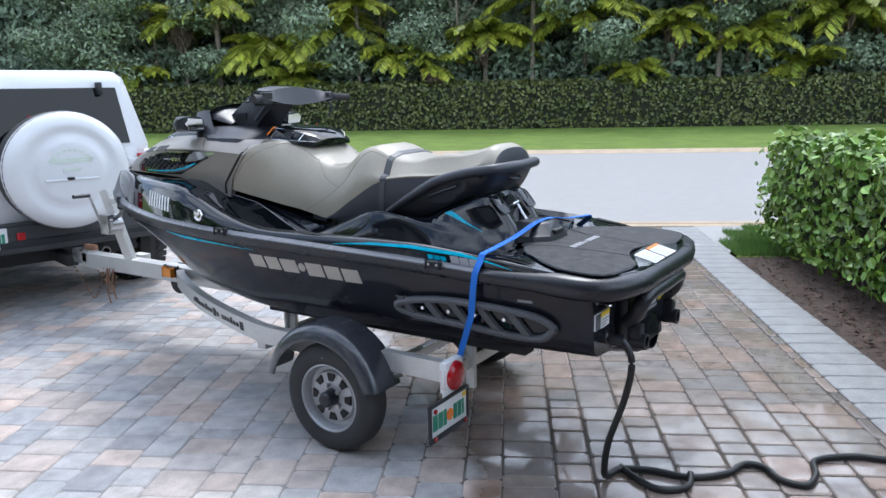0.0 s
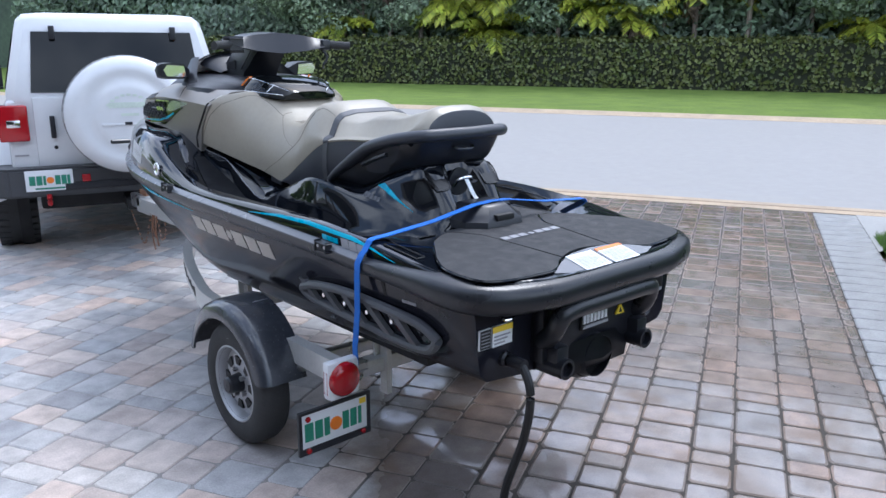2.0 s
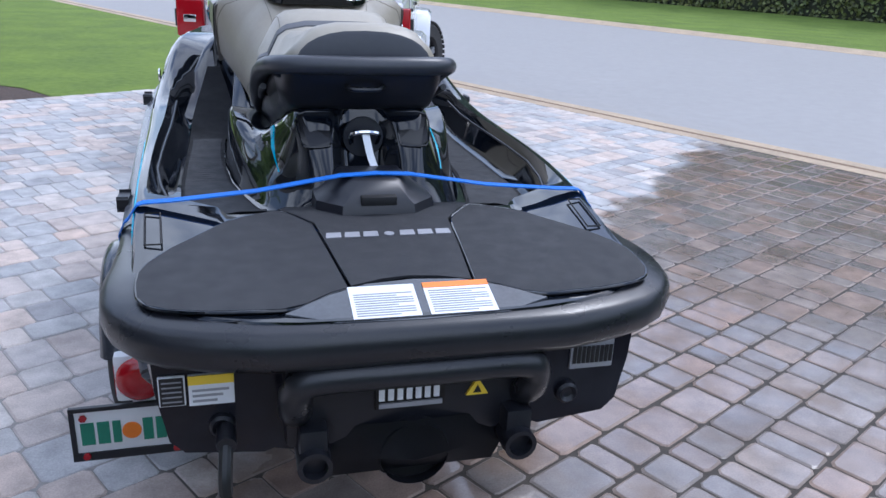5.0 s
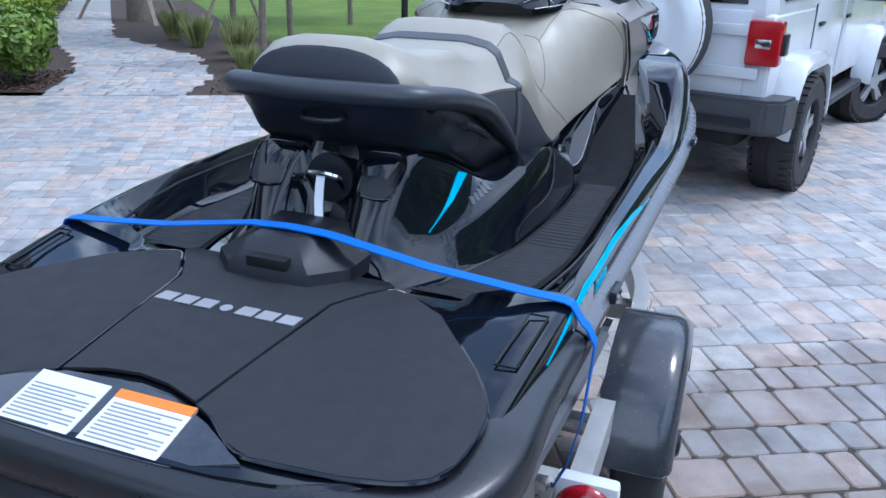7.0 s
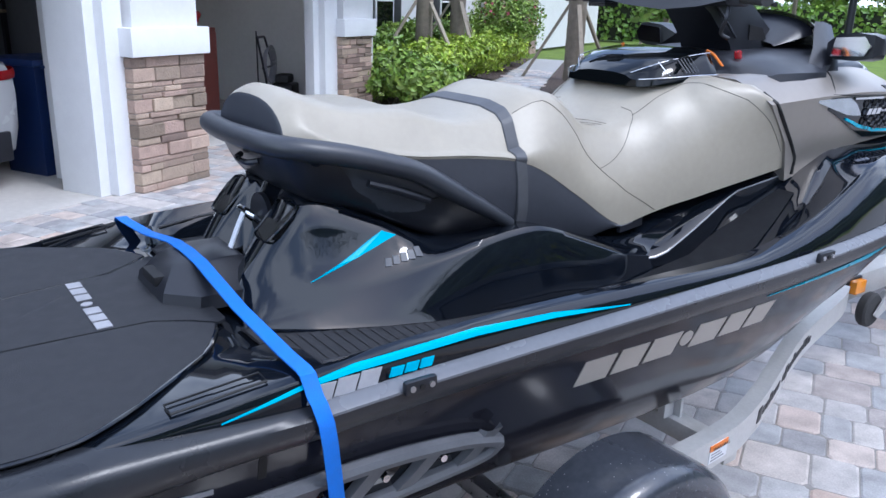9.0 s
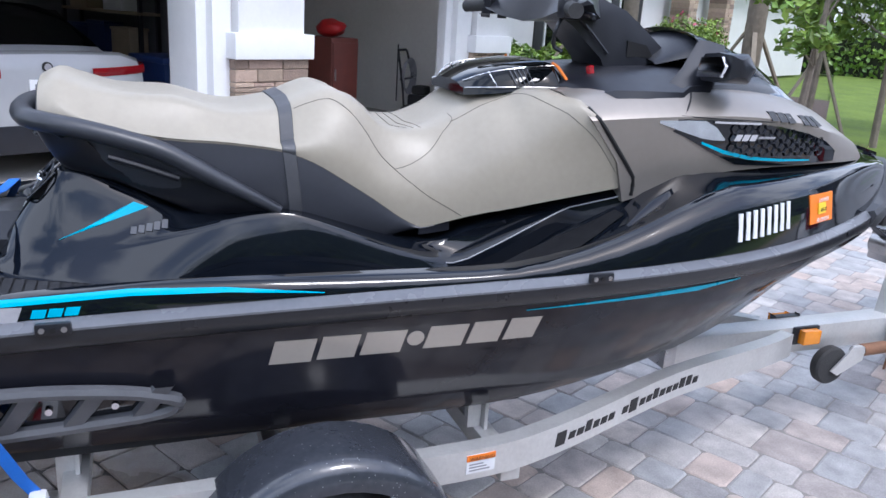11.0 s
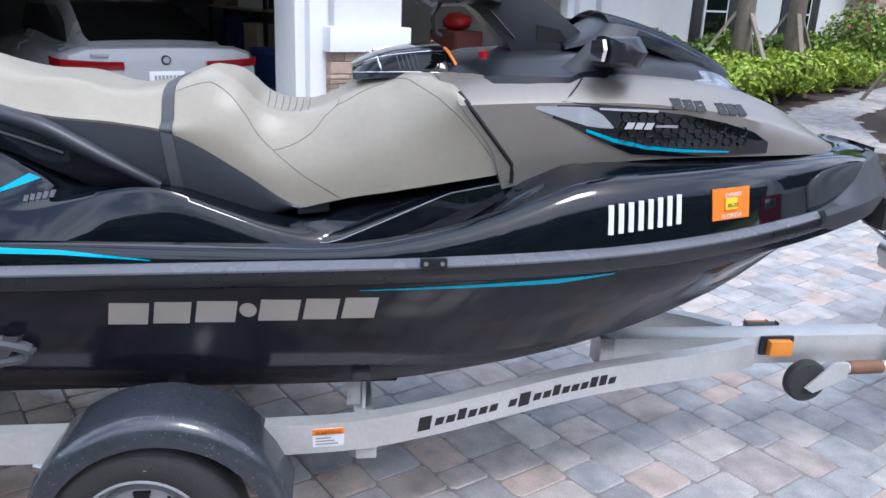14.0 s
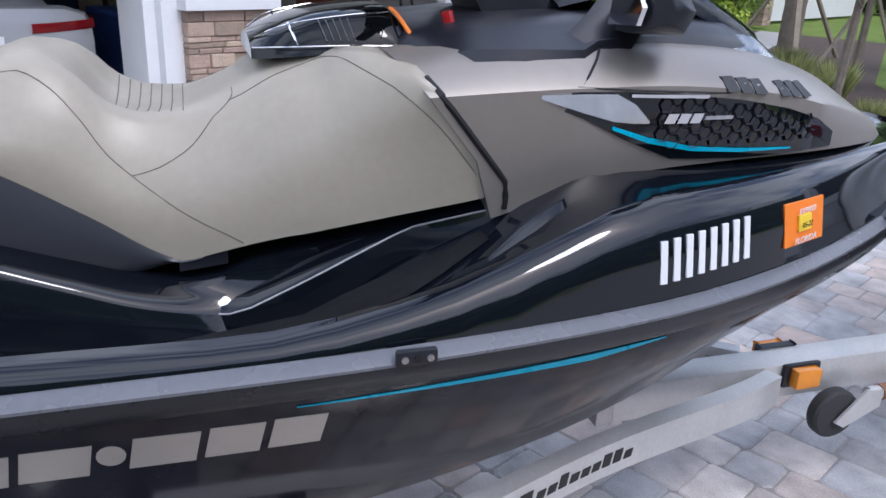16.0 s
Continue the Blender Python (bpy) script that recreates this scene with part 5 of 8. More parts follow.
# footwell mats with ribs
for sx in (1, -1):
    rings = []
    ys = [0.755, 0.78, 0.80, 0.9, 1.05, 1.2, 1.4, 1.6, 1.8, 1.95, 2.08, 2.2, 2.32, 2.42]
    for y in ys:
        xi = smooth_ip(y, PY, PWB) + ip(y, [0.9, 1.1, 1.35], [0.06, 0.055, 0.024])
        xo = deck_half(y)[10][0] - 0.008
        z = ip(y, FY, FZ) + 0.005
        rings.append([(sx * xi, y, z), (sx * xo, y, z)])
    bm = loft(rings)
    bmesh.ops.solidify(bm, geom=bm.faces[:], thickness=0.004)
    fm = part("footwell_mat", bm, M_MAT, craft, "black ribbed footwell mat")
    rib = bmesh.new()
    for k in range(44):
        y = 0.765 + 0.0255 * k
        xi = smooth_ip(y, PY, PWB) + ip(y, [0.9, 1.1, 1.35], [0.07, 0.065, 0.034])
        xo = deck_half(y)[10][0] - 0.02
        z = ip(y, FY, FZ) + 0.006
        box(sx * min(xi, xo), sx * max(xi, xo), y, y + 0.021, z, z + 0.0006, bm=rib)
    tagged(part("mat_ribs", rib, M_MAT, fm, "", 0), kind="stuff")
    # aft corner locker outline and footwell step
    y0, y1 = 0.53, 0.69
    part("corner_seam", tube([(sx * (deck_half(y)[7][0] - dx), y, deck_half(y)[7][1] + 0.004) for y, dx in ((y0, 0.0), (y1, 0.0), (y1, 0.035), (y0, 0.035), (y0, 0.0))], 0.0022, 5), M_SEAM, craft)
    part("inner_gunwale_trim", tube([(sx * (deck_half(y)[8][0] + 0.002), y, deck_half(y)[8][1] + 0.004) for y in (0.82, 0.95, 1.1, 1.3, 1.5, 1.7, 1.9, 2.1)], 0.004, 6), M_PLASTIC, craft)

# tow eye block, chrome hook and white strap
rings = []
for z, x0, y0, y1 in [(0.955, 0.155, 0.655, 0.86), (0.985, 0.15, 0.66, 0.86), (1.0, 0.125, 0.672, 0.86), (1.032, 0.085, 0.695, 0.85), (1.040, 0.075, 0.71, 0.84)]:
    rings.append([(x0 * 0.6, y0, z), (x0, y0 + 0.06, z), (x0, y1, z), (-x0, y1, z), (-x0, y0 + 0.06, z), (-x0 * 0.6, y0, z)])
block = part("tow_block", loft(rings, True, True), M_PLASTIC, craft, "black moulded tow-eye block")
part("tow_slot", box(-0.045, 0.045, 0.655, 0.69, 0.985, 1.008, 0.004), M_SEAM, block)
part("hook", tube(smooth_path([(-0.035, 0.915, 1.085), (-0.035, 0.885, 1.115), (0, 0.88, 1.122), (0.035, 0.885, 1.115), (0.035, 0.915, 1.085)], 5), 0.0075, 8), M_CHROME, craft, "chrome tow hook")
part("hook_cup", disc((0, 0.93, 1.10), 0.055, -0.012, "y", 20), M_PLASTIC, craft)
part("rope_strap", strip(smooth_path([(0, 0.882, 1.118), (0.004, 0.866, 1.09), (0.01, 0.85, 1.06), (0.02, 0.83, 1.03), (0.025, 0.80, 1.016)], 4), (0.02, 0, 0), 0.003), M_STICKER, craft, "white webbing loop")

# side decals, drawn as plain shapes
for sx in (1, -1):
    first = 1.392 if sx > 0 else 1.376
    widths = [0.112, 0.105, 0.115, 0.0, 0.115, 0.10, 0.10]
    y = first
    for k, w in enumerate(widths):
        zl = ip(y, [1.39, 2.09], [0.782, 0.803])
        if k == 3:
            flat_on([(y + 0.022 + 0.022 * math.cos(a), zl + 0.035 + 0.022 * math.sin(a)) for a in [6.283 * i / 14 for i in range(14)]], hull_x, 0.002, sx, M_SILVERTXT, "hull_dot", hull)
            y += 0.045
            continue
        flat_on(slant(y, y + w - 0.014, zl, zl + 0.066, 0.012), hull_x, 0.002, sx, M_SILVERTXT, "hull_block", hull, "silver logo block" if k == 0 else "")
        y += w
    skin(fine([(2.03, 0.8875, 0.889), (2.3, 0.893, 0.901), (2.56, 0.900, 0.914), (2.72, 0.921, 0.924)], 5), hull_x, 0.002, sx, M_CYAN, "hull_stripe", hull, "cyan stripe along the hull")
    rows = [(y, smooth_ip(y, GY, GZ) - lo, smooth_ip(y, GY, GZ) - hi) for y, lo, hi in ((0.60, 0.028, 0.026), (0.74, 0.017, 0.010), (0.84, 0.017, 0.003), (1.1, 0.019, 0.005), (1.3, 0.022, 0.012), (1.515, 0.032, 0.0305))]
    skin(fine(rows, 5), deck_x, 0.002, sx, M_CYAN, "deck_stripe", deck, "cyan stripe along the gunwale")
    for k, (a, b) in enumerate(((0.745, 0.79), (0.795, 0.835), (0.84, 0.88))):
        zl = rub_z(a) + 0.015
        flat_on(slant(a, b, zl, zl + 0.031, 0.012), deck_x, 0.002, sx, M_INK, "model_block", deck)
    for k in range(3):
        y = 0.905 + 0.032 * k
        zl = rub_z(y) + 0.018
        flat_on(slant(y, y + 0.027, zl, zl + 0.018, 0.006), deck_x, 0.002, sx, M_CYAN, "number_block", deck)
    for k in range(8):
        w = 0.0255
        y = 2.688 + 0.0292 * k
        flat_on(slant(y, y + w - 0.0105, 1.032 + 0.0028 * k, 1.110 + 0.003 * k, -0.003), deck_x, 0.004, sx, M_STICKER, "registration_bar", deck)
    # aft pod decals
    flat_on([(0.935, 1.002), (1.04, 1.044), (1.145, 1.082), (1.112, 1.094), (1.06, 1.068), (1.0, 1.034)], pod_x, 0.003, sx, M_CYAN, "pod_stripe", pod, "cyan flash on the engine cover")
    for k in range(5):
        flat_on(slant(1.10 + 0.0185 * k, 1.114 + 0.0185 * k, 1.022 + 0.004 * k, 1.038 + 0.004 * k, 0.003), pod_x, 0.003, sx, M_FLARE_GREY, "pod_bar", pod)
    for y, z in ((0.95, 0.0), (2.216, 0.006)):
        cl = part("cleat", box(sx * (beam(y) + 0.010), sx * (beam(y) + 0.026), y - 0.035, y + 0.035, rub_z(y) - 0.010 + z, rub_z(y) + 0.018 + z, 0.007, 2), M_PLASTIC, craft, "small grey bumper cleat")
        for dy in (-0.021, 0.0, 0.021):
            part("cleat_screw", disc((sx * (beam(y) + 0.026), y + dy, rub_z(y) + 0.004 + z), 0.006, sx * 0.003, "x", 10), M_STEEL if dy else M_SEAM, cl)
    # side sponson with ribs and bolts
    SP = [(0.42, 0.70), (0.50, 0.742), (0.70, 0.762), (0.90, 0.766), (1.06, 0.750), (1.15, 0.728), (1.19, 0.705), (1.15, 0.676), (1.0, 0.660), (0.8, 0.648), (0.6, 0.636), (0.48, 0.648)]
    sp = flat_on(SP, hull_x, 0.012, sx, M_BLACK, "sponson", craft, "dark grey ribbed side sponson")
    rim = smooth_path([(sx * (hull_x(y, z) + 0.020), y, z) for y, z in SP + SP[:1]], 4)
    part("sponson_rim", tube(rim, 0.017, 8), M_FLARE_GREY, sp)
    for k in range(5):
        y = 0.55 + 0.135 * k
        part("sponson_rib", loft([[(sx * (hull_x(y + dy, z) + o), y + dy + w, z) for w, o in ((-0.026, 0.012), (-0.019, 0.030), (0.019, 0.030), (0.026, 0.012))] for dy, z in ((0.0, 0.65), (0.035, 0.70), (0.07, 0.758))]), M_FLARE_GREY, sp)
        part("sponson_bolt", disc((sx * (hull_x(y + 0.10, 0.705) + 0.012), y + 0.10, 0.708), 0.008, sx * 0.008, "x", 12), M_CHROME, sp)
    flat_on(slant(0.52, 0.585, 0.795, 0.806, 0.0), hull_x, 0.002, sx, M_INK, "hull_mark", hull)
    flat_on([(0.66, 0.80), (0.675, 0.80), (0.675, 0.86), (0.66, 0.86)], hull_x, 0.002, sx, M_SEAM, "hull_slot", hull)
    skin(fine([(1.86, 0.99, 1.006), (1.95, 1.0, 1.03)], 3), lambda y, z: 0.270, 0.002, sx, M_PLASTIC, "brake_mark", pod)
# expiry sticker
flat_on([(3.012, 1.051), (3.142, 1.054), (3.137, 1.140), (3.005, 1.138)], deck_x, 0.005, 1, M_ORANGE, "expiry_sticker", deck, "orange registration expiry sticker")
flat_on([(3.052, 1.080), (3.094, 1.081), (3.092, 1.113), (3.050, 1.112)], deck_x, 0.0065, 1, M_YELLOW, "sticker_field", deck)


def lettering(text, size, m, mat, name, parent):
    cu = bpy.data.curves.new(name, "FONT")
    cu.body, cu.size, cu.align_x, cu.align_y, cu.extrude = text, size, "CENTER", "CENTER", 0.0004
    tmp = new(name, cu)
    bpy.context.view_layer.update()
    me = bpy.data.meshes.new_from_object(tmp.evaluated_get(bpy.context.evaluated_depsgraph_get()))
    bpy.data.objects.remove(tmp)
    me.materials.clear()
    me.materials.append(mat)
    ob = new(name, me)
    ob.parent = parent
    ob.matrix_basis = m
    return ob


def side_text(text, size, y, z, x, lean=0.0):
    return Matrix.Translation((x, y, z)) @ Matrix(((0, 0, 1, 0), (1, 0, 0, 0), (0, 1, 0, 0), (0, 0, 0, 1))) @ pose(0, 0, 0, 0, lean, 3)


for text, z, size, mat in (("EXPIRES", 1.122, 0.017, M_STICKER), ("05-22", 1.094, 0.016, M_DARKTXT), ("FLORIDA", 1.064, 0.019, M_STICKER)):
    lettering(text, size, side_text(text, size, 3.074, z, deck_x(3.074, z) + 0.0105) @ pose(0, 0, 0, 0, 19, 0), mat, "sticker_lettering", deck)
# fuel cap ring on the port bow
part("fuel_cap", disc((-deck_x(2.42, 1.03) - 0.004, 2.42, 1.035), 0.03, -0.006, "x", 20, profile=[(0.0, -0.002), (0.018, -0.003), (0.022, -0.008), (0.03, -0.006), (0.032, 0.0)]), M_CHROME, craft, "round chrome cap")

# stern details
part("stern_panel", box(-0.27, 0.27, 0.215, 0.275, 0.60, 0.80, 0.02, 2), M_PLASTIC, craft)
stp = part("boarding_step", tube(smooth_path([(-0.245, 0.24, 0.68), (-0.25, 0.19, 0.72), (-0.245, 0.165, 0.775), (-0.20, 0.155, 0.80), (0.0, 0.15, 0.803), (0.20, 0.155, 0.80), (0.245, 0.165, 0.775), (0.25, 0.19, 0.72), (0.245, 0.24, 0.68)], 6), 0.034, 14), M_RUB, craft, "black padded boarding step bar", 60)
vent = part("stern_vent", box(-0.085, 0.065, 0.205, 0.217, 0.683, 0.747, 0.004), M_SEAM, craft, "white-slatted stern vent")
for k in range(7):
    part("vent_slat", box(-0.078 + 0.0195 * k, -0.066 + 0.0195 * k, 0.201, 0.206, 0.706, 0.742), M_STICKER, vent)
part("vent_print", box(-0.078, 0.058, 0.201, 0.206, 0.688, 0.699), M_INK, vent)
part("warning_triangle", prism([(0.112, 0.697), (0.162, 0.697), (0.137, 0.738)], "y", 0.208, 0.216), M_YELLOW, craft, "yellow warning triangle")
part("triangle_mark", prism([(0.128, 0.703), (0.146, 0.703), (0.137, 0.722)], "y", 0.206, 0.209), M_DARKTXT, craft)
stk = part("stern_sticker", box(-0.455, -0.366, 0.262, 0.27, 0.70, 0.768), M_STICKER, craft, "white and yellow warning sticker")
part("sticker_band", box(-0.455, -0.366, 0.2605, 0.264, 0.748, 0.768), M_YELLOW, stk)
for k in range(3):
    part("print_bar", box(-0.448, -0.40 + 0.012 * k, 0.2605, 0.264, 0.708 + 0.012 * k, 0.713 + 0.012 * k), M_INK, stk)
st2 = part("stern_sticker", box(-0.513, -0.461, 0.262, 0.27, 0.702, 0.77, 0.003), M_STICKER, craft, "small black sticker with white edge")
part("sticker_face", box(-0.510, -0.464, 0.2605, 0.264, 0.705, 0.767), M_DARKTXT, st2)
for k in range(5):
    part("print_bar", box(-0.506, -0.468, 0.2595, 0.262, 0.712 + 0.011 * k, 0.715 + 0.011 * k), M_INK, st2)
vp = part("serial_plate", box(0.372, 0.478, 0.262, 0.27, 0.705, 0.775, 0.003), M_INK, craft, "grey plate with dark bars")
for k in range(9):
    part("plate_bar", box(0.378 + 0.011 * k, 0.386 + 0.011 * k, 0.259, 0.264, 0.72, 0.762), M_DARKTXT, vp)
for x in (-0.394, 0.371):
    part("drain_plug", disc((x, 0.272, 0.648), 0.026, -0.02, "y", 18, profile=[(0.0, -0.012), (0.012, -0.014), (0.02, -0.022), (0.026, -0.016), (0.028, 0.0)]), M_PLASTIC, craft)
for x in (-0.40, 0.40):
    part("stern_eye", tube(smooth_path([(x - 0.018, 0.275, 0.80), (x - 0.018, 0.245, 0.79), (x + 0.018, 0.245, 0.79), (x + 0.018, 0.275, 0.80)], 4), 0.005, 8), M_CHROME, craft)
part("jet_nozzle", disc((0.0, 0.17, 0.575), 0.1, 0.28, "y", 28, profile=[(0.075, 0.02), (0.085, 0.06), (0.10, 0.08), (0.115, 0.18), (0.12, 0.25)]), M_PLASTIC, craft, "black jet pump nozzle")
part("nozzle_throat", disc((0.0, 0.23, 0.575), 0.09, 0.02, "y", 24), M_SEAM, craft)
bm = loft([[(x, 0.19 + 0.04 * abs(x) / 0.2, 0.62 + 0.04 * math.cos(x * 7)) for x in (-0.2, -0.12, 0.0, 0.12, 0.2)], [(x, 0.17 + 0.05 * abs(x) / 0.2, 0.575) for x in (-0.21, -0.12, 0.0, 0.12, 0.21)], [(x, 0.21, 0.53) for x in (-0.18, -0.1, 0.0, 0.1, 0.18)]])
bmesh.ops.solidify(bm, geom=bm.faces[:], thickness=0.015)
part("reverse_bucket", bm, M_PLASTIC, craft)
for x in (-0.215, 0.225):
    part("pump_bracket", box(x - 0.03, x + 0.03, 0.17, 0.28, 0.565, 0.67, 0.012), M_PLASTIC, craft)
    part("outlet", disc((x, 0.155, 0.595), 0.03, 0.1, "y", 18, profile=[(0.026, 0.06), (0.026, -0.005), (0.036, -0.005), (0.036, 0.1)]), M_PLASTIC, craft)

# ---------------------------------------------------------------- blue tie-down strap over the stern
tie = thing("tie_down_strap", "blue webbing strap drawn tight over the stern", "strap")
pts = [(0.548, 0.892, 0.47), (0.58, 0.85, 0.56), (0.612, 0.785, 0.72), (0.624, 0.765, 0.86), (0.627, 0.757, 0.905), (0.612, 0.752, 0.937), (0.602, 0.750, 0.946), (0.580, 0.747, 0.981), (0.566, 0.746, 0.986), (0.50, 0.744, 0.990), (0.30, 0.742, 1.008), (0.09, 0.742, 1.042)]
pts = [Vector(p) for p in pts]
path = pts + [Vector((0, 0.742, 1.046))] + [Vector((-p.x, p.y, p.z)) for p in pts[::-1]]
part("webbing", strip(path, (0.0, 0.030, 0.0), 0.003), M_BLUE, tie, "blue webbing")
for sx in (1, -1):
    part("strap_end", strip([(sx * 0.553, 0.886, 0.49), (sx * 0.546, 0.893, 0.44), (sx * 0.546, 0.893, 0.385)], (0.0, 0.026, 0.0), 0.004), M_STICKER, tie, "white strap end tag")
    part("strap_hook", tube(smooth_path([(sx * 0.546, 0.89, 0.47), (sx * 0.52, 0.90, 0.45), (sx * 0.51, 0.905, 0.42), (sx * 0.53, 0.90, 0.40)], 4), 0.006, 8), M_STEEL, tie)
    part("ratchet", box(sx * 0.505, sx * 0.535, 0.885, 0.915, 0.445, 0.475, 0.006), M_STEEL, tie)

# ---------------------------------------------------------------- trailer
trailer = thing("boat_trailer", "galvanised single-axle boat trailer with black plastic fenders", "trailer")


def beam_bar(p, q, w, h, bm=None):
    p, q = Vector(p), Vector(q)
    d = (q - p).normalized()
    side = d.cross(Vector((0, 0, 1))).normalized() * w / 2
    up = side.cross(d).normalized() * h / 2
    rings = [[c + side + up, c - side + up, c - side - up, c + side - up] for c in (p, q)]
    return loft(rings, True, True, bm)


WY, WZ = 1.47, 0.262
for sx in (1, -1):
    pts = smooth_path([(0.60 * sx, 0.86, 0.445), (0.60 * sx, 1.3, 0.445), (0.60 * sx, 1.9, 0.445), (0.55 * sx, 2.2, 0.45), (0.36 * sx, 2.75, 0.462), (0.17 * sx + 0.07, 3.24, 0.462), (0.075 * sx + 0.10, 3.42, 0.458)], 5)
    rings = []
    for i, p in enumerate(pts):
        d = (pts[min(i + 1, len(pts) - 1)] - pts[max(i - 1, 0)])
        s = Vector((d.y, -d.x, 0)).normalized() * 0.025
        u = Vector((0, 0, 0.045))
        rings.append([p + s + u, p - s + u, p - s - u, p + s - u])
    rail_ = part("side_rail", loft(rings, True, True), M_ALU, trailer, "curved galvanised side rail", 25)

    def rail_pt(t, z, off):
        k = min(max(t, 0), 0.999) * (len(pts) - 1)
        i = int(k)
        p = pts[i].lerp(pts[i + 1], k - i)
        d = (pts[i + 1] - pts[i]).normalized()
        n = Vector((d.y, -d.x, 0)).normalized() * sx
        if n.x * sx < 0:
            n = -n
        return Vector((p.x, p.y, p.z + z)) + n * (0.025 + off)

    def y_to_t(y):
        ys_ = [p.y for p in pts]
        return float(np.interp(y, ys_, [i / (len(pts) - 1) for i in range(len(pts))]))

    def rail_decal(y0, y1, z0, z1, mat, name, lean=0.0, off=0.002, label=""):
        bm = bmesh.new()
        f = [bm.verts.new(rail_pt(y_to_t(y), z, off)) for y, z in ((y0, z0), (y1, z0), (y1 + lean, z1), (y0 + lean, z1))]
        b = [bm.verts.new(rail_pt(y_to_t(y), z, -0.003)) for y, z in ((y0, z0), (y1, z0), (y1 + lean, z1), (y0 + lean, z1))]
        bm.faces.new(f)
        for i in range(4):
            bm.faces.new((f[i], f[(i + 1) % 4], b[(i + 1) % 4], b[i]))
        return part(name, bm, mat, rail_, label, 0)

    lr = random.Random(4)
    y = 2.19
    for k in range(18):
        if k == 7:
            y += 0.03
        w = 0.034 if k not in (0, 8) else 0.05
        h = 0.022 if k not in (0, 8) else 0.035
        rail_decal(y, y + w * 0.72, -0.014 - (0.008 if k in (0, 8) else 0), -0.014 + h + lr.choice((0, 0, 0.012)), M_DARKTXT, "dealer_bar", 0.006)
        y += w
    if sx > 0:
        rail_decal(1.90, 1.985, -0.025, 0.03, M_STICKER, "rail_label", label="white and orange warning label")
        rail_decal(1.90, 1.985, 0.012, 0.03, M_ORANGE, "label_band", off=0.003)
        w_ = lettering("WARNING", 0.015, side_text("", 0, 1.945, 0.467, 0.6315), M_DARKTXT, "label_lettering", rail_)
        for k in range(3):
            rail_decal(1.908, 1.97 - 0.01 * k, -0.018 + 0.009 * k, -0.014 + 0.009 * k, M_INK, "print_bar", off=0.003)
    # amber side marker
    mx = 0.10 + sx * 0.052
    am = part("side_marker", box(mx + sx * 0.012, mx + sx * 0.045, 3.49, 3.575, 0.448, 0.505, 0.006), M_AMBER, trailer, "amber side marker lamp")
    part("marker_base", box(mx - sx * 0.003, mx + sx * 0.014, 3.47, 3.595, 0.44, 0.512, 0.006), M_PLASTIC, am)
    for y in (3.34, 3.40):
        part("bolt", disc((0.10 + sx * (0.125 - (y - 3.3) * 0.5), y, 0.465), 0.012, sx * 0.012, "x", 6), M_STEEL, trailer)
    # bunk, brackets, wheel, fender
    part("bunk", box(sx * 0.385 - 0.045, sx * 0.385 + 0.045, 0.62, 2.15, 0.513, 0.562, 0.008), M_MAT, trailer, "black carpeted bunk board")
    for y in (0.95, 2.05):
        br = part("bunk_bracket", box(sx * 0.385 - 0.035, sx * 0.385 + 0.035, y - 0.006, y + 0.006, 0.40, 0.515, 0.002), M_ALU, trailer)
        part("bracket_post", box(sx * 0.385 - 0.012, sx * 0.385 + 0.012, y - 0.05, y - 0.008, 0.30 if y < 1 else 0.42, 0.515), M_ALU, trailer)
    x0 = sx * 0.70
    tyre = part("wheel", disc((x0 - 0.065, WY, WZ), 0.262, 0.13, "x", 44, profile=[(0.15, 0.012), (0.172, 0.0), (0.19, -0.003), (0.225, -0.004), (0.250, 0.010), (0.262, 0.032), (0.262, 0.098), (0.250, 0.12), (0.225, 0.134), (0.19, 0.133), (0.172, 0.13), (0.15, 0.118)]), M_TYRE, trailer, "black trailer tyre", 40)
    o = sx * 0.065
    rim = part("rim", disc((x0, WY, WZ), 0.16, 0.1, "x", 40, profile=[(0.168, o * 0.92), (0.158, o * 0.98), (0.150, o * 0.80), (0.145, o * 0.2), (0.128, o * 0.15), (0.118, o * 0.42), (0.07, o * 0.55), (0.055, o * 0.50), (0.0, o * 0.50)]), M_RIM, tyre, "galvanised grey spoked rim", 40)
    for k in range(8):
        a = 6.283 * k / 8
        b = prism([(-0.022, 0.112), (0.022, 0.112), (0.013, 0.078), (-0.013, 0.078)], "x", o * 0.40, o * 0.60)
        turned(b, Matrix.Translation((x0, WY, WZ)) @ Matrix.Rotation(a, 4, "X"))
        part("rim_slot", b, M_SEAM, rim)
    for k in range(5):
        a = 6.283 * k / 5
        part("lug_nut", disc((x0 + o * 0.5, WY + 0.058 * math.cos(a), WZ + 0.058 * math.sin(a)), 0.011, o * 0.35, "x", 6), M_STEEL, rim)
    part("hub_cap", disc((x0 + o * 0.5, WY, WZ), 0.036, o * 0.9, "x", 20, profile=[(0.042, 0.0), (0.038, o * 0.3), (0.036, o * 0.8), (0.028, o * 0.95), (0.0, o * 1.0)]), M_PLASTIC, rim)
    part("valve", disc((x0 + o * 0.95, WY + 0.02, WZ + 0.20), 0.006, o * 0.1, "x", 8), M_STEEL, tyre)
    rings = []
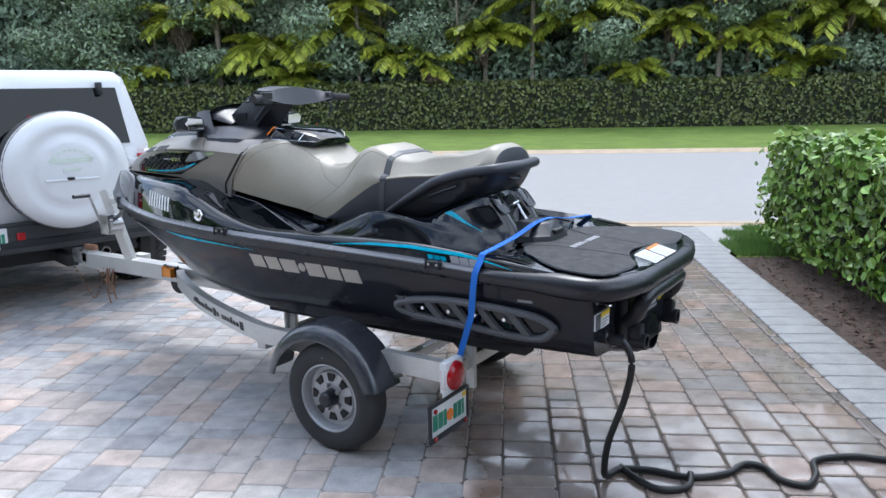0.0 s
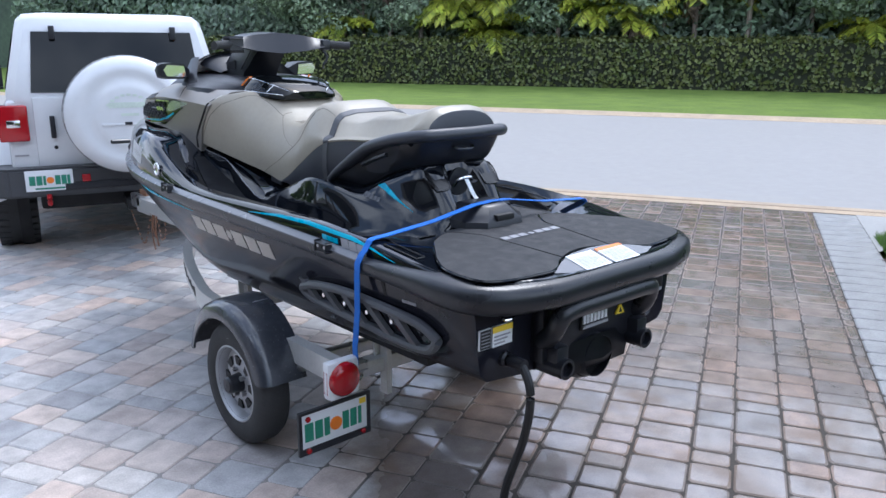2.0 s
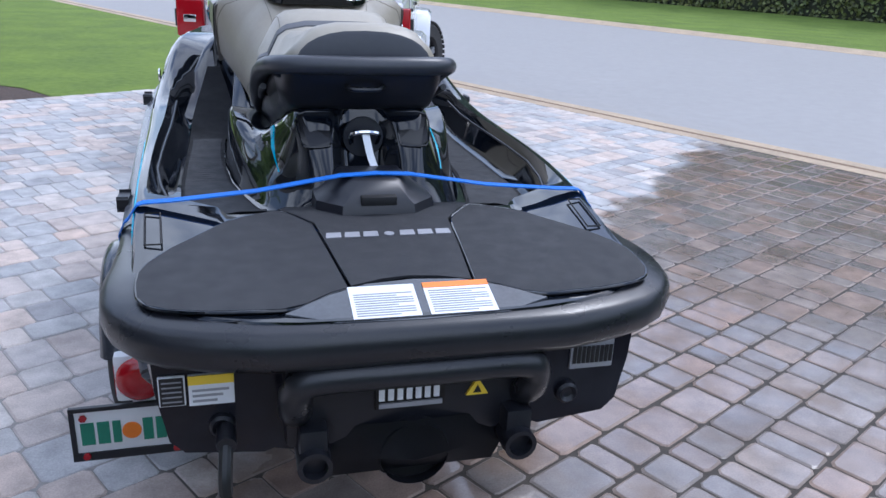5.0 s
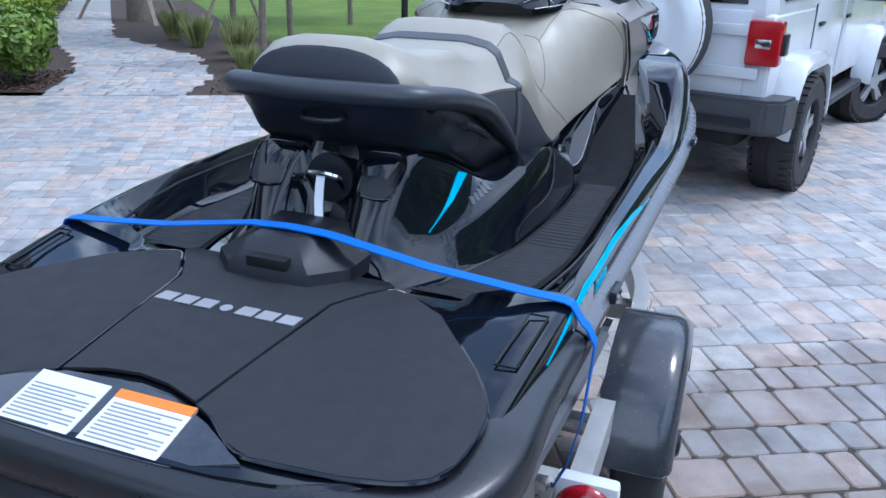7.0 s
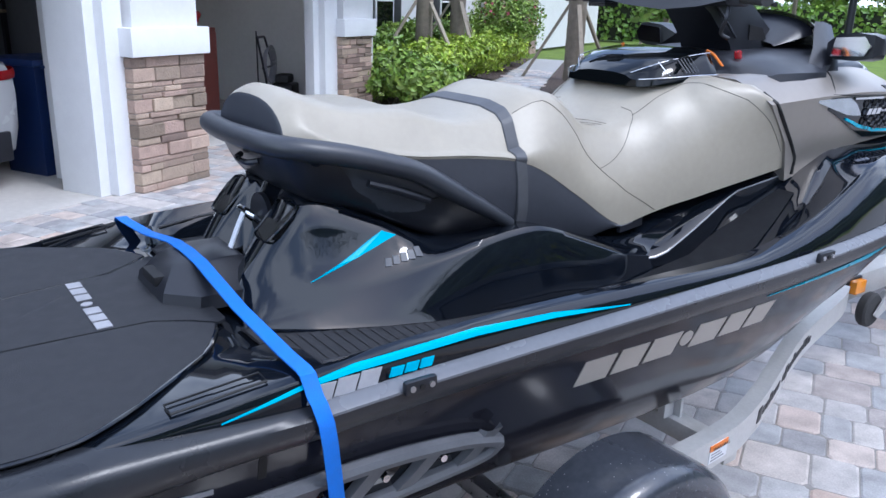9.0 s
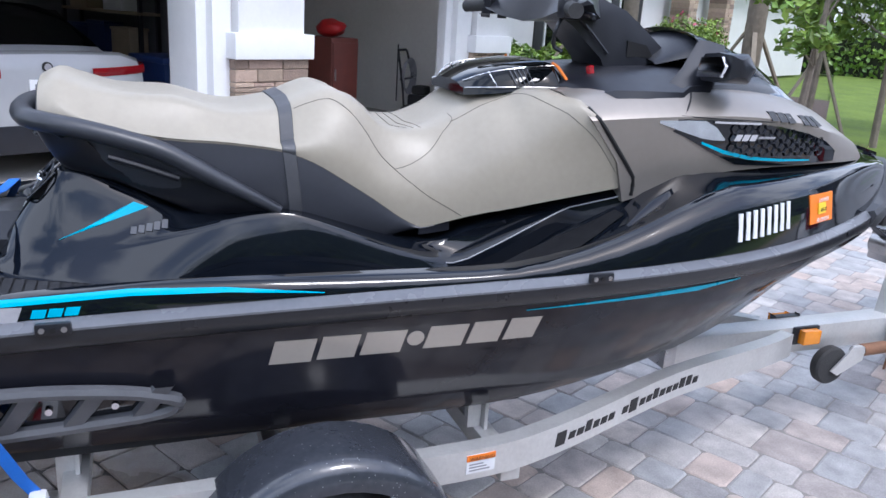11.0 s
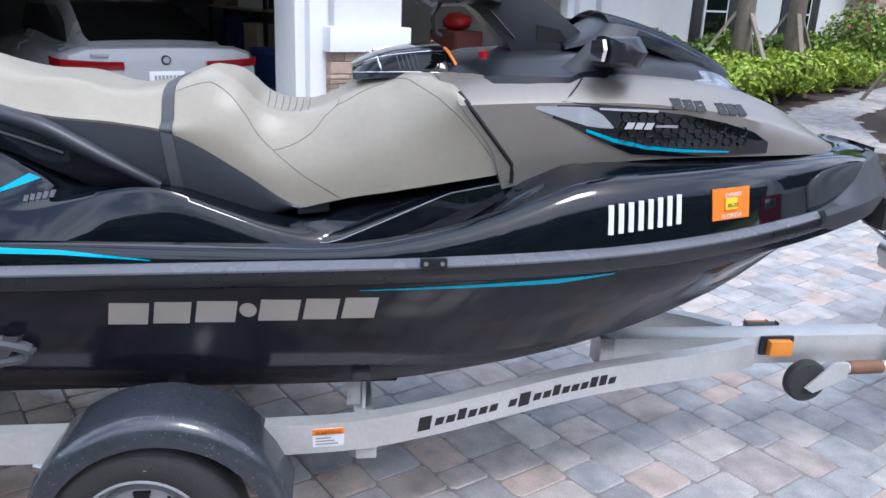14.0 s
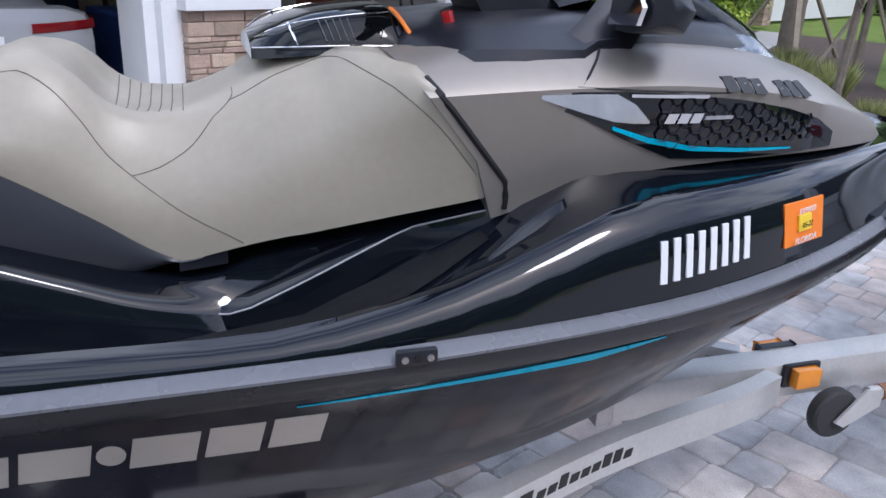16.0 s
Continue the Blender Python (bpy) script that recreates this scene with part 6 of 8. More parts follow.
    for k in range(21):
        a = radians(176 - 178 * k / 20)
        ca, sa = math.cos(a), math.sin(a)
        ro = 0.335 + 0.025 * sa
        ri = 0.285
        yy, zz = WY + 0.045, WZ - 0.012
        yo, zo = yy - ro * ca * -1, zz + ro * sa
        rings.append([(sx * 0.585, yy + ro * ca, zz + ro * sa), (sx * 0.735, yy + ro * ca, zz + ro * sa), (sx * 0.765, yy + (ro - 0.008) * ca, zz + (ro - 0.008) * sa), (sx * 0.782, yy + (ro - 0.03) * ca, zz + (ro - 0.03) * sa), (sx * 0.786, yy + ri * ca, zz + ri * sa), (sx * 0.775, yy + ri * ca, zz + ri * sa)])
    rings = [[(x, y, max(z, 0.33 if y > WY else 0.34)) for x, y, z in r] for r in rings]
    part("fender", loft(rings), M_FENDER, trailer, "scuffed black plastic fender", 40)
    part("fender_bracket", box(sx * 0.60, sx * 0.66, WY - 0.02, WY + 0.02, 0.49, 0.60, 0.004), M_ALU, trailer)
    # round tail lamp in a white housing
    lx = sx * 0.625
    tl = part("tail_lamp", box(lx - 0.068, lx + 0.068, 0.86, 0.90, 0.375, 0.518, 0.012), M_STICKER, trailer, "round red tail lamp in a white housing")
    part("lamp_lens", disc((lx, 0.862, 0.446), 0.066, -0.025, "y", 32, profile=[(0.0, -0.030), (0.033, -0.028), (0.055, -0.022), (0.064, -0.012), (0.066, 0.0)]), M_RED, tl, "round red lens")
    part("lamp_side", box(lx - sx * -0.055, lx + sx * 0.065, 0.87, 0.89, 0.40, 0.48, 0.004), M_RED, tl)
    part("lamp_bracket", box(lx - 0.03, lx + 0.03, 0.88, 0.91, 0.33, 0.38, 0.003), M_STICKER, tl)
part("tongue", box(0.05, 0.15, 2.93, 4.56, 0.40, 0.508, 0.006), M_ALU, trailer, "galvanised square tongue")
part("tongue_end", box(0.048, 0.152, 2.88, 2.93, 0.398, 0.51, 0.004), M_STEEL, trailer)
part("cross_member", box(-0.62, 0.62, 0.915, 0.975, 0.395, 0.455, 0.005), M_ALU, trailer)
part("cross_member", box(-0.60, 0.60, 2.02, 2.08, 0.36, 0.42, 0.005), M_ALU, trailer)
part("axle", box(-0.66, 0.66, WY - 0.025, WY + 0.025, 0.24, 0.29, 0.005), M_STEEL, trailer)
for sx in (1, -1):
    part("leaf_spring", tube(smooth_path([(sx * 0.60, WY - 0.3, 0.39), (sx * 0.60, WY, 0.31), (sx * 0.60, WY + 0.3, 0.39)], 5), 0.022, 6), M_STEEL, trailer)
plate = part("number_plate", box(-0.785, -0.485, 0.868, 0.875, 0.225, 0.375, 0.004), M_STICKER, trailer, "white trailer plate with green bars in a black frame")
plate.location = (-0.03, 0, -0.02)
for nm, c in (("top", (-0.792, -0.478, 0.372, 0.385)), ("foot", (-0.792, -0.478, 0.215, 0.240)), ("left", (-0.792, -0.778, 0.24, 0.372)), ("right", (-0.492, -0.478, 0.24, 0.372))):
    part("plate_frame", box(c[0], c[1], 0.862, 0.876, c[2], c[3], 0.002), M_PLASTIC, plate)
for x0, x1 in ((-0.765, -0.73), (-0.722, -0.69), (-0.682, -0.66), (-0.602, -0.575), (-0.567, -0.54), (-0.532, -0.518)):
    part("plate_bar", box(x0, x1, 0.865, 0.869, 0.265, 0.335), M_GREEN, plate)
part("plate_emblem", disc((-0.632, 0.868, 0.30), 0.026, -0.004, "y", 16), M_ORANGE, plate, "orange fruit emblem")
part("plate_sticker", box(-0.525, -0.497, 0.865, 0.869, 0.343, 0.364), M_YELLOW, plate)
for x, z in ((-0.755, 0.355), (-0.515, 0.232), (-0.755, 0.232)):
    part("plate_bolt", disc((x, 0.862, z), 0.011, -0.006, "y", 6), M_RED, plate)
part("light_wire", tube(smooth_path([(-0.60, 0.90, 0.40), (-0.55, 0.90, 0.37), (-0.52, 0.92, 0.40), (-0.50, 0.95, 0.38), (-0.48, 0.94, 0.41)], 5), 0.005, 6), M_HOSE, trailer)
# winch post, winch and crank
part("winch_post", beam_bar((0.09, 4.02, 0.49), (0.03, 4.16, 1.0), 0.06, 0.06), M_ALU, trailer, "galvanised winch post")
part("bow_stop", box(-0.03, 0.09, 3.90, 3.96, 0.88, 1.0, 0.015), M_TYRE, trailer)
part("bow_stop_arm", beam_bar((0.03, 3.95, 0.94), (0.03, 4.14, 0.92), 0.03, 0.03), M_ALU, trailer)
win = part("winch", box(-0.06, 0.06, 4.03, 4.13, 0.70, 0.84, 0.01), M_STEEL, trailer, "hand winch")
part("winch_drum", disc((-0.05, 4.06, 0.77), 0.05, 0.1, "x", 18), M_STEEL, win)
part("crank_arm", beam_bar((-0.08, 4.08, 0.78), (-0.11, 4.14, 0.98), 0.02, 0.008), M_STEEL, win)
part("crank_grip", tube([(-0.11, 4.14, 0.98), (-0.24, 4.12, 0.985)], 0.014, 10), M_PLASTIC, win, "black crank grip")
part("winch_strap", strip([(0, 4.04, 0.80), (0, 3.92, 0.88), (0, 3.79, 0.95)], (0.04, 0, 0), 0.003), M_PLASTIC, win)
# coupler and chains
cp = part("coupler", box(0.05, 0.15, 4.48, 4.68, 0.42, 0.53, 0.02, 2), M_STEEL, trailer, "steel tow coupler")
part("coupler_latch", box(0.08, 0.12, 4.44, 4.56, 0.525, 0.565, 0.006), M_RUST, cp)
for sx in (1, -1):
    cpts = smooth_path([(sx * 0.05 + 0.1, 4.30, 0.42), (sx * 0.07 + 0.1, 4.36, 0.24), (sx * 0.07 + 0.1, 4.44, 0.18), (sx * 0.08 + 0.1, 4.52, 0.30), (sx * 0.06 + 0.1, 4.66, 0.40)], 8)
    for a, b in zip(cpts[::2], cpts[1::2]):
        part("chain_link", tube([a, a.lerp(b, 0.5) + Vector((0.008, 0, 0)), b], 0.0055, 5), M_RUST, trailer)
for y, l in ((4.18, 0.22), (4.22, 0.16), (4.25, 0.26)):
    part("hanging_chain", tube(smooth_path([(0.045, y, 0.42), (0.035, y + 0.01, 0.42 - l * 0.5), (0.04, y - 0.01, 0.42 - l)], 4), 0.006, 5), M_RUST, trailer)
# jack wheel swung up beside the tongue
jk = part("tongue_jack", tube([(0.20, 3.76, 0.40), (0.20, 4.30, 0.41)], 0.022, 12), M_ALU, trailer, "galvanised swing-up tongue jack")
part("jack_collar", tube([(0.20, 3.80, 0.401), (0.20, 3.93, 0.403)], 0.025, 12), M_RUST, jk)
part("jack_bracket", box(0.149, 0.225, 3.98, 4.10, 0.37, 0.525, 0.006), M_ALU, jk)
part("jack_fork", prism([(3.625, 0.34), (3.66, 0.32), (3.78, 0.375), (3.78, 0.43), (3.72, 0.435)], "x", 0.225, 0.233), M_ALU, jk)
part("jack_wheel", disc((0.165, 3.645, 0.353), 0.078, 0.055, "x", 28, profile=[(0.0, 0.004), (0.05, 0.002), (0.07, 0.006), (0.078, 0.016), (0.078, 0.042), (0.07, 0.05), (0.05, 0.053), (0.0, 0.051)]), M_TYRE, jk, "black plastic jack wheel")

# ---------------------------------------------------------------- flushing hose
hose = thing("garden_hose", "black rubber hose that runs from the stern over the pavers", "hose")
hp = smooth_path([(-0.394, 0.27, 0.648), (-0.395, 0.20, 0.64), (-0.40, 0.155, 0.56), (-0.395, 0.18, 0.40), (-0.41, 0.24, 0.20), (-0.40, 0.26, 0.06), (-0.36, 0.26, 0.016), (-0.27, 0.235, 0.014), (-0.215, 0.12, 0.014), (-0.19, -0.05, 0.014), (-0.08, -0.17, 0.014), (0.05, -0.22, 0.014), (0.06, -0.30, 0.014), (-0.02, -0.38, 0.014), (-0.02, -0.48, 0.014), (0.10, -0.50, 0.014), (0.24, -0.48, 0.014), (0.36, -0.60, 0.014), (0.40, -0.72, 0.014), (0.45, -0.95, 0.014), (0.25, -1.35, 0.014), (-0.6, -1.75, 0.014), (-2.0, -2.1, 0.014), (-3.0, -2.2, 0.014)], 9)
part("hose_line", tube(hp, 0.0145, 10), M_HOSE, hose)
hp = smooth_path([(-0.25, 0.24, 0.014), (-0.33, 0.13, 0.016), (-0.36, 0.02, 0.014), (-0.28, -0.06, 0.014), (-0.2, -0.05, 0.036)], 8)
part("hose_loop", tube(hp, 0.0145, 10), M_HOSE, hose)
part("hose_coupling", disc((-0.394, 0.19, 0.645), 0.02, 0.06, "y", 16), M_PLASTIC, hose)

# ---------------------------------------------------------------- white off-road car that tows the trailer
JEEP = pose(0.354, 5.689, 0, 0, 0, -15) @ Matrix.Diagonal((1.04, 1.0, 1.0, 1.0))
jeep = thing("off_road_car", "white four-door off-road car with a covered spare wheel", "car", m=JEEP)
M_FLARE = material("grey_bumper_plastic", (0.05, 0.052, 0.058), 0.5, vary=0.15, scale=10, bump=0.08, bump_scale=200)
M_UNDER = material("underbody_black", (0.01, 0.01, 0.011), 0.7, vary=0.3)
M_REDMETAL = material("red_tow_hook", (0.4, 0.01, 0.015), 0.35, vary=0.1)
part("body", box(-0.78, 0.78, -0.70, 3.55, 0.58, 1.22, 0.045, 3), M_WHITE, jeep)
part("underbody", box(-0.62, 0.62, -0.6, 3.4, 0.36, 0.62, 0.03), M_UNDER, jeep)
bm = box(-0.60, 0.60, 1.75, 3.5, 1.2, 1.32, 0.05, 3)
part("bonnet", bm, M_WHITE, jeep)
# hard top: tapered shell
rings = []
for z, w, y0, y1 in [(1.20, 0.765, -0.70, 1.62), (1.26, 0.765, -0.70, 1.60), (1.72, 0.665, -0.60, 1.22), (1.80, 0.645, -0.575, 1.12), (1.845, 0.60, -0.53, 1.02), (1.86, 0.5, -0.42, 0.9)]:
    r = 0.06
    rings.append([(w - r, y0, z), (w, y0 + r, z), (w, y1 - r, z), (w - r, y1, z), (-w + r, y1, z), (-w, y1 - r, z), (-w, y0 + r, z), (-w + r, y0, z)])
part("hard_top", loft(rings, True, True), M_WHITE, jeep, "white removable hard top")
# rear glass, side glass
def slanted(name, pts, mat, thick, label=""):
    bm = bmesh.new()
    a = [Vector(p) for p in pts]
    nrm = (a[1] - a[0]).cross(a[2] - a[0]).normalized() * thick
    lo, hi = [bm.verts.new(p) for p in a], [bm.verts.new(p + nrm) for p in a]
    bm.faces.new(lo)
    bm.faces.new(hi[::-1])
    for i in range(len(a)):
        j = (i + 1) % len(a)
        bm.faces.new((lo[i], lo[j], hi[j], hi[i]))
    return part(name, bm, mat, jeep, label)


slanted("rear_window", [(-0.60, -0.699, 1.27), (0.60, -0.699, 1.27), (0.555, -0.603, 1.715), (-0.555, -0.603, 1.715)], M_GLASSD, 0.008, "dark tinted rear window")
for sx in (1, -1):
    for y0, y1 in ((-0.5, 0.32), (0.40, 1.2)):
        slanted("side_window", [(sx * 0.762, y0, 1.29), (sx * 0.762, y1 + 0.12, 1.29), (sx * 0.672, y1 - 0.06, 1.70), (sx * 0.672, y0 + 0.04, 1.70)], M_GLASSD, 0.008 * sx, "dark tinted side window")
    part("window_hinge", box(sx * 0.42 - 0.02, sx * 0.42 + 0.02, -0.665, -0.605, 1.66, 1.76, 0.008), M_PLASTIC, jeep)
slanted("windscreen", [(-0.66, 1.63, 1.26), (0.66, 1.63, 1.26), (0.60, 1.24, 1.74), (-0.60, 1.24, 1.74)], M_GLASSD, 0.008, "dark windscreen")
# tailgate with hinges and handle
part("tailgate", box(-0.60, 0.64, -0.722, -0.70, 0.72, 1.235, 0.008), M_WHITE, jeep, "white tailgate panel")
for z in (0.86, 1.12):
    part("hinge", box(0.34, 0.72, -0.745, -0.72, z - 0.035, z + 0.035, 0.012), M_WHITE, jeep)
part("tailgate_handle", box(-0.50, -0.465, -0.75, -0.722, 0.93, 1.10, 0.01), M_PLASTIC, jeep)
part("lock", disc((-0.475, -0.728, 0.86), 0.014, 0.008, "y", 12), M_PLASTIC, jeep)
for z in (0.80,):
    part("badge", box(-0.75, -0.66, -0.708, -0.70, z, z + 0.012), M_INK, jeep)
# tail lamps
for sx in (1, -1):
    lamp = part("tail_lamp", box(sx * 0.735 - 0.098, sx * 0.735 + 0.098, -0.76, -0.66, 0.915, 1.185, 0.02, 3), M_RED, jeep, "square red tail lamp")
    part("reverse_lens", box(sx * 0.735 - 0.045, sx * 0.735 + 0.045, -0.766, -0.75, 1.02, 1.075, 0.006), M_CHROME, lamp)
    part("side_marker", box(sx * 0.83 - 0.025, sx * 0.83 + 0.025, -0.72, -0.64, 0.98, 1.11, 0.01), M_PLASTIC, jeep)
# bumper
bm = prism([(-0.82, -0.84), (0.82, -0.84), (0.92, -0.76), (0.94, -0.50), (0.78, -0.50), (0.76, -0.66), (-0.76, -0.66), (-0.78, -0.50), (-0.94, -0.50), (-0.92, -0.76)], "z", 0.50, 0.72)
bmesh.ops.bevel(bm, geom=bm.edges[:], offset=0.02, segments=2, affect="EDGES")
rear_bumper = part("rear_bumper", bm, M_FLARE, jeep, "dark grey plastic rear bumper")
part("bumper_step", box(-0.45, 0.75, -0.86, -0.83, 0.545, 0.60, 0.01), M_PLASTIC, rear_bumper)
plate = part("number_plate", box(-0.705, -0.39, -0.858, -0.842, 0.55, 0.705, 0.004), M_STICKER, jeep, "white number plate with green print bars")
for x0, x1 in ((-0.68, -0.64), (-0.633, -0.595), (-0.588, -0.57), (-0.51, -0.475), (-0.468, -0.435), (-0.43, -0.41)):
    part("plate_bar", box(x0, x1, -0.861, -0.857, 0.595, 0.665), M_GREEN, plate)
part("plate_emblem", disc((-0.542, -0.857, 0.63), 0.025, -0.004, "y", 14), M_ORANGE, plate, "small orange fruit emblem")
part("plate_footer", box(-0.645, -0.45, -0.861, -0.857, 0.563, 0.575), M_GREEN, plate)
part("reflector", box(-0.33, -0.27, -0.855, -0.835, 0.60, 0.66, 0.008), M_RED, jeep)
part("tow_hook", tube(smooth_path([(-0.56, -0.72, 0.52), (-0.56, -0.86, 0.50), (-0.56, -0.86, 0.45), (-0.56, -0.72, 0.44)], 4), 0.018, 8), M_REDMETAL, jeep, "red tow hook")
part("rear_stabiliser", box(0.5, 0.62, -0.5, -0.3, 0.38, 0.56, 0.02), M_REDMETAL, jeep)
part("hitch_receiver", box(-0.04, 0.04, -0.95, -0.5, 0.37, 0.45, 0.006), M_UNDER, jeep)
part("exhaust", disc((0.30, -0.80, 0.42), 0.035, 0.2, "y", 16, profile=[(0.028, 0), (0.035, 0), (0.035, 0.2), (0.028, 0.2)]), M_STEEL, jeep)
# spare wheel
spare = part("spare_wheel", disc((0.02, -1.06, 1.11), 0.43, 0.24, "y", 48, profile=[(0.30, 0.0), (0.41, 0.0), (0.435, 0.03), (0.44, 0.12), (0.435, 0.21), (0.40, 0.24), (0.0, 0.24)]), M_TYRE, jeep, "spare tyre on the tailgate")
cover = part("cover", disc((0.02, -1.075, 1.11), 0.43, 0.1, "y", 64, profile=[(0.0, -0.035), (0.20, -0.035), (0.235, -0.030), (0.25, -0.02), (0.30, -0.018), (0.325, -0.028), (0.355, -0.028), (0.385, -0.015), (0.425, 0.02), (0.438, 0.06), (0.436, 0.10)]), M_WHITE, spare, "round white hard wheel cover with faint green print")
part("cover_print", box(-0.12, 0.16, -1.1135, -1.110, 1.17, 1.21, 0.0), material("faint_green_print", (0.55, 0.62, 0.55), 0.5), spare)
for k in range(9):
    a = radians(35 + 110 * k / 8)
    cx, cz = 0.02 + 0.17 * math.cos(a), 1.095 + 0.17 * math.sin(a)
    part("print_bar", box(cx - 0.014, cx + 0.014, -1.1135, -1.110, cz - 0.008, cz + 0.008), MATS["faint_green_print"], spare)
part("print_bar", box(-0.04, 0.08, -1.1135, -1.110, 1.11, 1.13), MATS["faint_green_print"], spare)
part("cover_ledge", box(-0.17, 0.20, -1.118, -1.10, 1.04, 1.057, 0.004), M_WHITE, spare)
part("camera_slot", box(-0.02, 0.03, -1.122, -1.10, 1.045, 1.067, 0.003), M_PLASTIC, spare)
part("high_brake_lamp", box(-0.14, 0.14, -0.80, -0.72, 1.475, 1.515, 0.01), M_RED, jeep)
part("brake_lamp_arm", box(-0.03, 0.03, -0.90, -0.72, 1.40, 1.49, 0.01), M_PLASTIC, jeep)


def off_road_wheel(x, y, turn):
    r = 0.41
    w = part("wheel", disc((-0.14, 0, 0), r, 0.28, "x", 44, profile=[(0.225, 0.03), (0.24, 0.0), (0.36, -0.004), (0.395, 0.02), (r, 0.06), (r, 0.22), (0.395, 0.26), (0.36, 0.284), (0.24, 0.28), (0.225, 0.25)]), M_TYRE, jeep, "chunky black off-road tyre")
    w.matrix_basis = pose(x, y, r - 0.01, 0, 0, turn)
    lugs = bmesh.new()
    for k in range(40):
        a = 2 * math.pi * k / 40
        for sx in (-1, 1):
            b = box(sx * 0.10 - 0.042, sx * 0.10 + 0.042, -0.022, 0.022, r - 0.012, r + 0.008)
            turned(b, Matrix.Rotation(a + 0.07 * sx, 4, "X"))
            merge(lugs, b)
    tagged(part("tread", lugs, M_TYRE, w), kind="stuff")
    side = 1 if x > 0 else -1
    rim = bmesh.new()
    disc((side * 0.06, 0, 0), 0.23, 0.05, "x", 36, rim, profile=[(0.228, 0.06 * side), (0.225, 0.0), (0.19, -0.02 * side), (0.0, -0.03 * side)])
    rm = part("rim", rim, material("black_wheel_paint", (0.02, 0.02, 0.022), 0.35), w)
    sp = bmesh.new()
    for k in range(5):
        for off in (-0.11, 0.11):
            b = box(side * 0.075, side * 0.115, -0.017, 0.017, 0.05, 0.215, 0.004)
            turned(b, Matrix.Rotation(2 * math.pi * k / 5 + off, 4, "X"))
            merge(sp, b)
    disc((side * 0.07, 0, 0), 0.07, 0.05 * side, "x", 20, sp)
    part("spokes", sp, M_RIM, w, "machined alloy spokes")
    return w


for x in (-0.80, 0.80):
    off_road_wheel(x, 0.0, 0)
    off_road_wheel(x, 3.0, -26)
for sx in (1, -1):
    for yc in (0.0, 3.0):
        rings = []
        for k in range(13):
            a = radians(8 + 164 * k / 12)
            yy, zz = yc - 0.56 * math.cos(a), 0.42 + 0.50 * min(1, math.sin(a) * 1.25)
            rings.append([(sx * 0.76, yy, zz + 0.03), (sx * 0.90, yy, zz + 0.02), (sx * 0.935, yy, zz - 0.02), (sx * 0.93, yy, zz - 0.07), (sx * 0.90, yy, zz - 0.07), (sx * 0.76, yy, zz - 0.02)])
        part("fender_flare", loft(rings, True, True), M_WHITE, jeep, "white wheel-arch flare")
        bm = disc((sx * 0.70, yc, 0.43), 0.46, sx * 0.085, "x", 30)
        part("wheel_well", bm, M_UNDER, jeep)
    part("door_seam", box(sx * 0.778, sx * 0.784, 0.345, 0.36, 0.66, 1.24), M_UNDER, jeep)
    part("door_seam", box(sx * 0.778, sx * 0.784, 1.36, 1.375, 0.66, 1.24), M_UNDER, jeep)
    for y in (0.45, 1.46):
        part("door_handle", box(sx * 0.775, sx * 0.81, y, y + 0.14, 1.08, 1.11, 0.008), M_PLASTIC, jeep)
    part("side_step", box(sx * 0.72, sx * 0.86, 0.6, 2.45, 0.42, 0.48, 0.015), M_PLASTIC, jeep)
    mir = part("door_mirror", box(sx * 0.86, sx * 1.06, 1.48, 1.58, 1.22, 1.40, 0.025), M_PLASTIC, jeep, "black door mirror")
part("door", box(0.775, 0.79, 0.385, 1.345, 0.66, 1.25, 0.006), M_WHITE, jeep)
part("door", box(0.775, 0.79, 1.40, 1.72, 0.66, 1.25, 0.006), M_WHITE, jeep)
part("front_bumper", box(-0.85, 0.85, 3.5, 3.75, 0.5, 0.68, 0.03), M_FLARE, jeep)

# ---------------------------------------------------------------- house front with the two garage openings
def wall(name, s0, s1, q0, q1, z0, z1, mat, label, category="wall"):
    return tagged(finish(box(s0, s1, q0, q1, z0, z1), name, mat, m=STREET), label, category, kind="structure")


Q0, Q1 = FRONT - 0.22, FRONT
SET = -4.34  # face of the small bay, which stands back from the large one
wall("wall_header", -4.76, 1.45, Q0, Q1, 2.25, 3.4, M_STUCCO, "pale stucco wall above the large garage opening")
wall("wall_header_small", -9.0, -4.763, SET - 0.22, SET, 2.25, 3.4, M_STUCCO, "pale stucco wall above the small garage opening")
wall("wall_pier", -4.76, -4.0, Q0 - 0.7, Q1 - 0.003, 0, 2.25, M_STUCCO, "pale stucco pier between the garage openings")
wall("wall_corner", -8.97, -8.29, SET - 0.22, SET - 0.003, 0, 2.25, M_STUCCO, "pale stucco corner of the garage")
wall("wall_right", 1.15, 1.45, Q0 - 0.003, Q1 - 0.003, 0, 2.25, M_STUCCO, "pale stucco garage corner")
wall("wall_garage_back", -9.2, -4.66, -10.6, -10.4, 0, 3.0, M_GARAGE, "plain painted garage back wall")
wall("wall_garage_rear", -4.66, 1.45, -10.6, -10.4, 0, 3.0, M_GARAGE_SHADE, "garage back wall with deep shade put into its colour")
wall("wall_garage_side", -9.2, -9.0, -10.4, SET - 0.224, 0, 3.0, M_GARAGE, "plain painted garage side wall")
wall("wall_garage_far", 1.25, 1.45, -10.4, Q0 - 0.004, 0, 3.0, M_GARAGE_SHADE, "plain painted garage side wall")
wall("wall_partition", -4.7, -4.56, -10.4, Q0 - 0.71, 0, 3.0, M_GARAGE_SHADE, "wall between the garage bays with shade put into its colour")
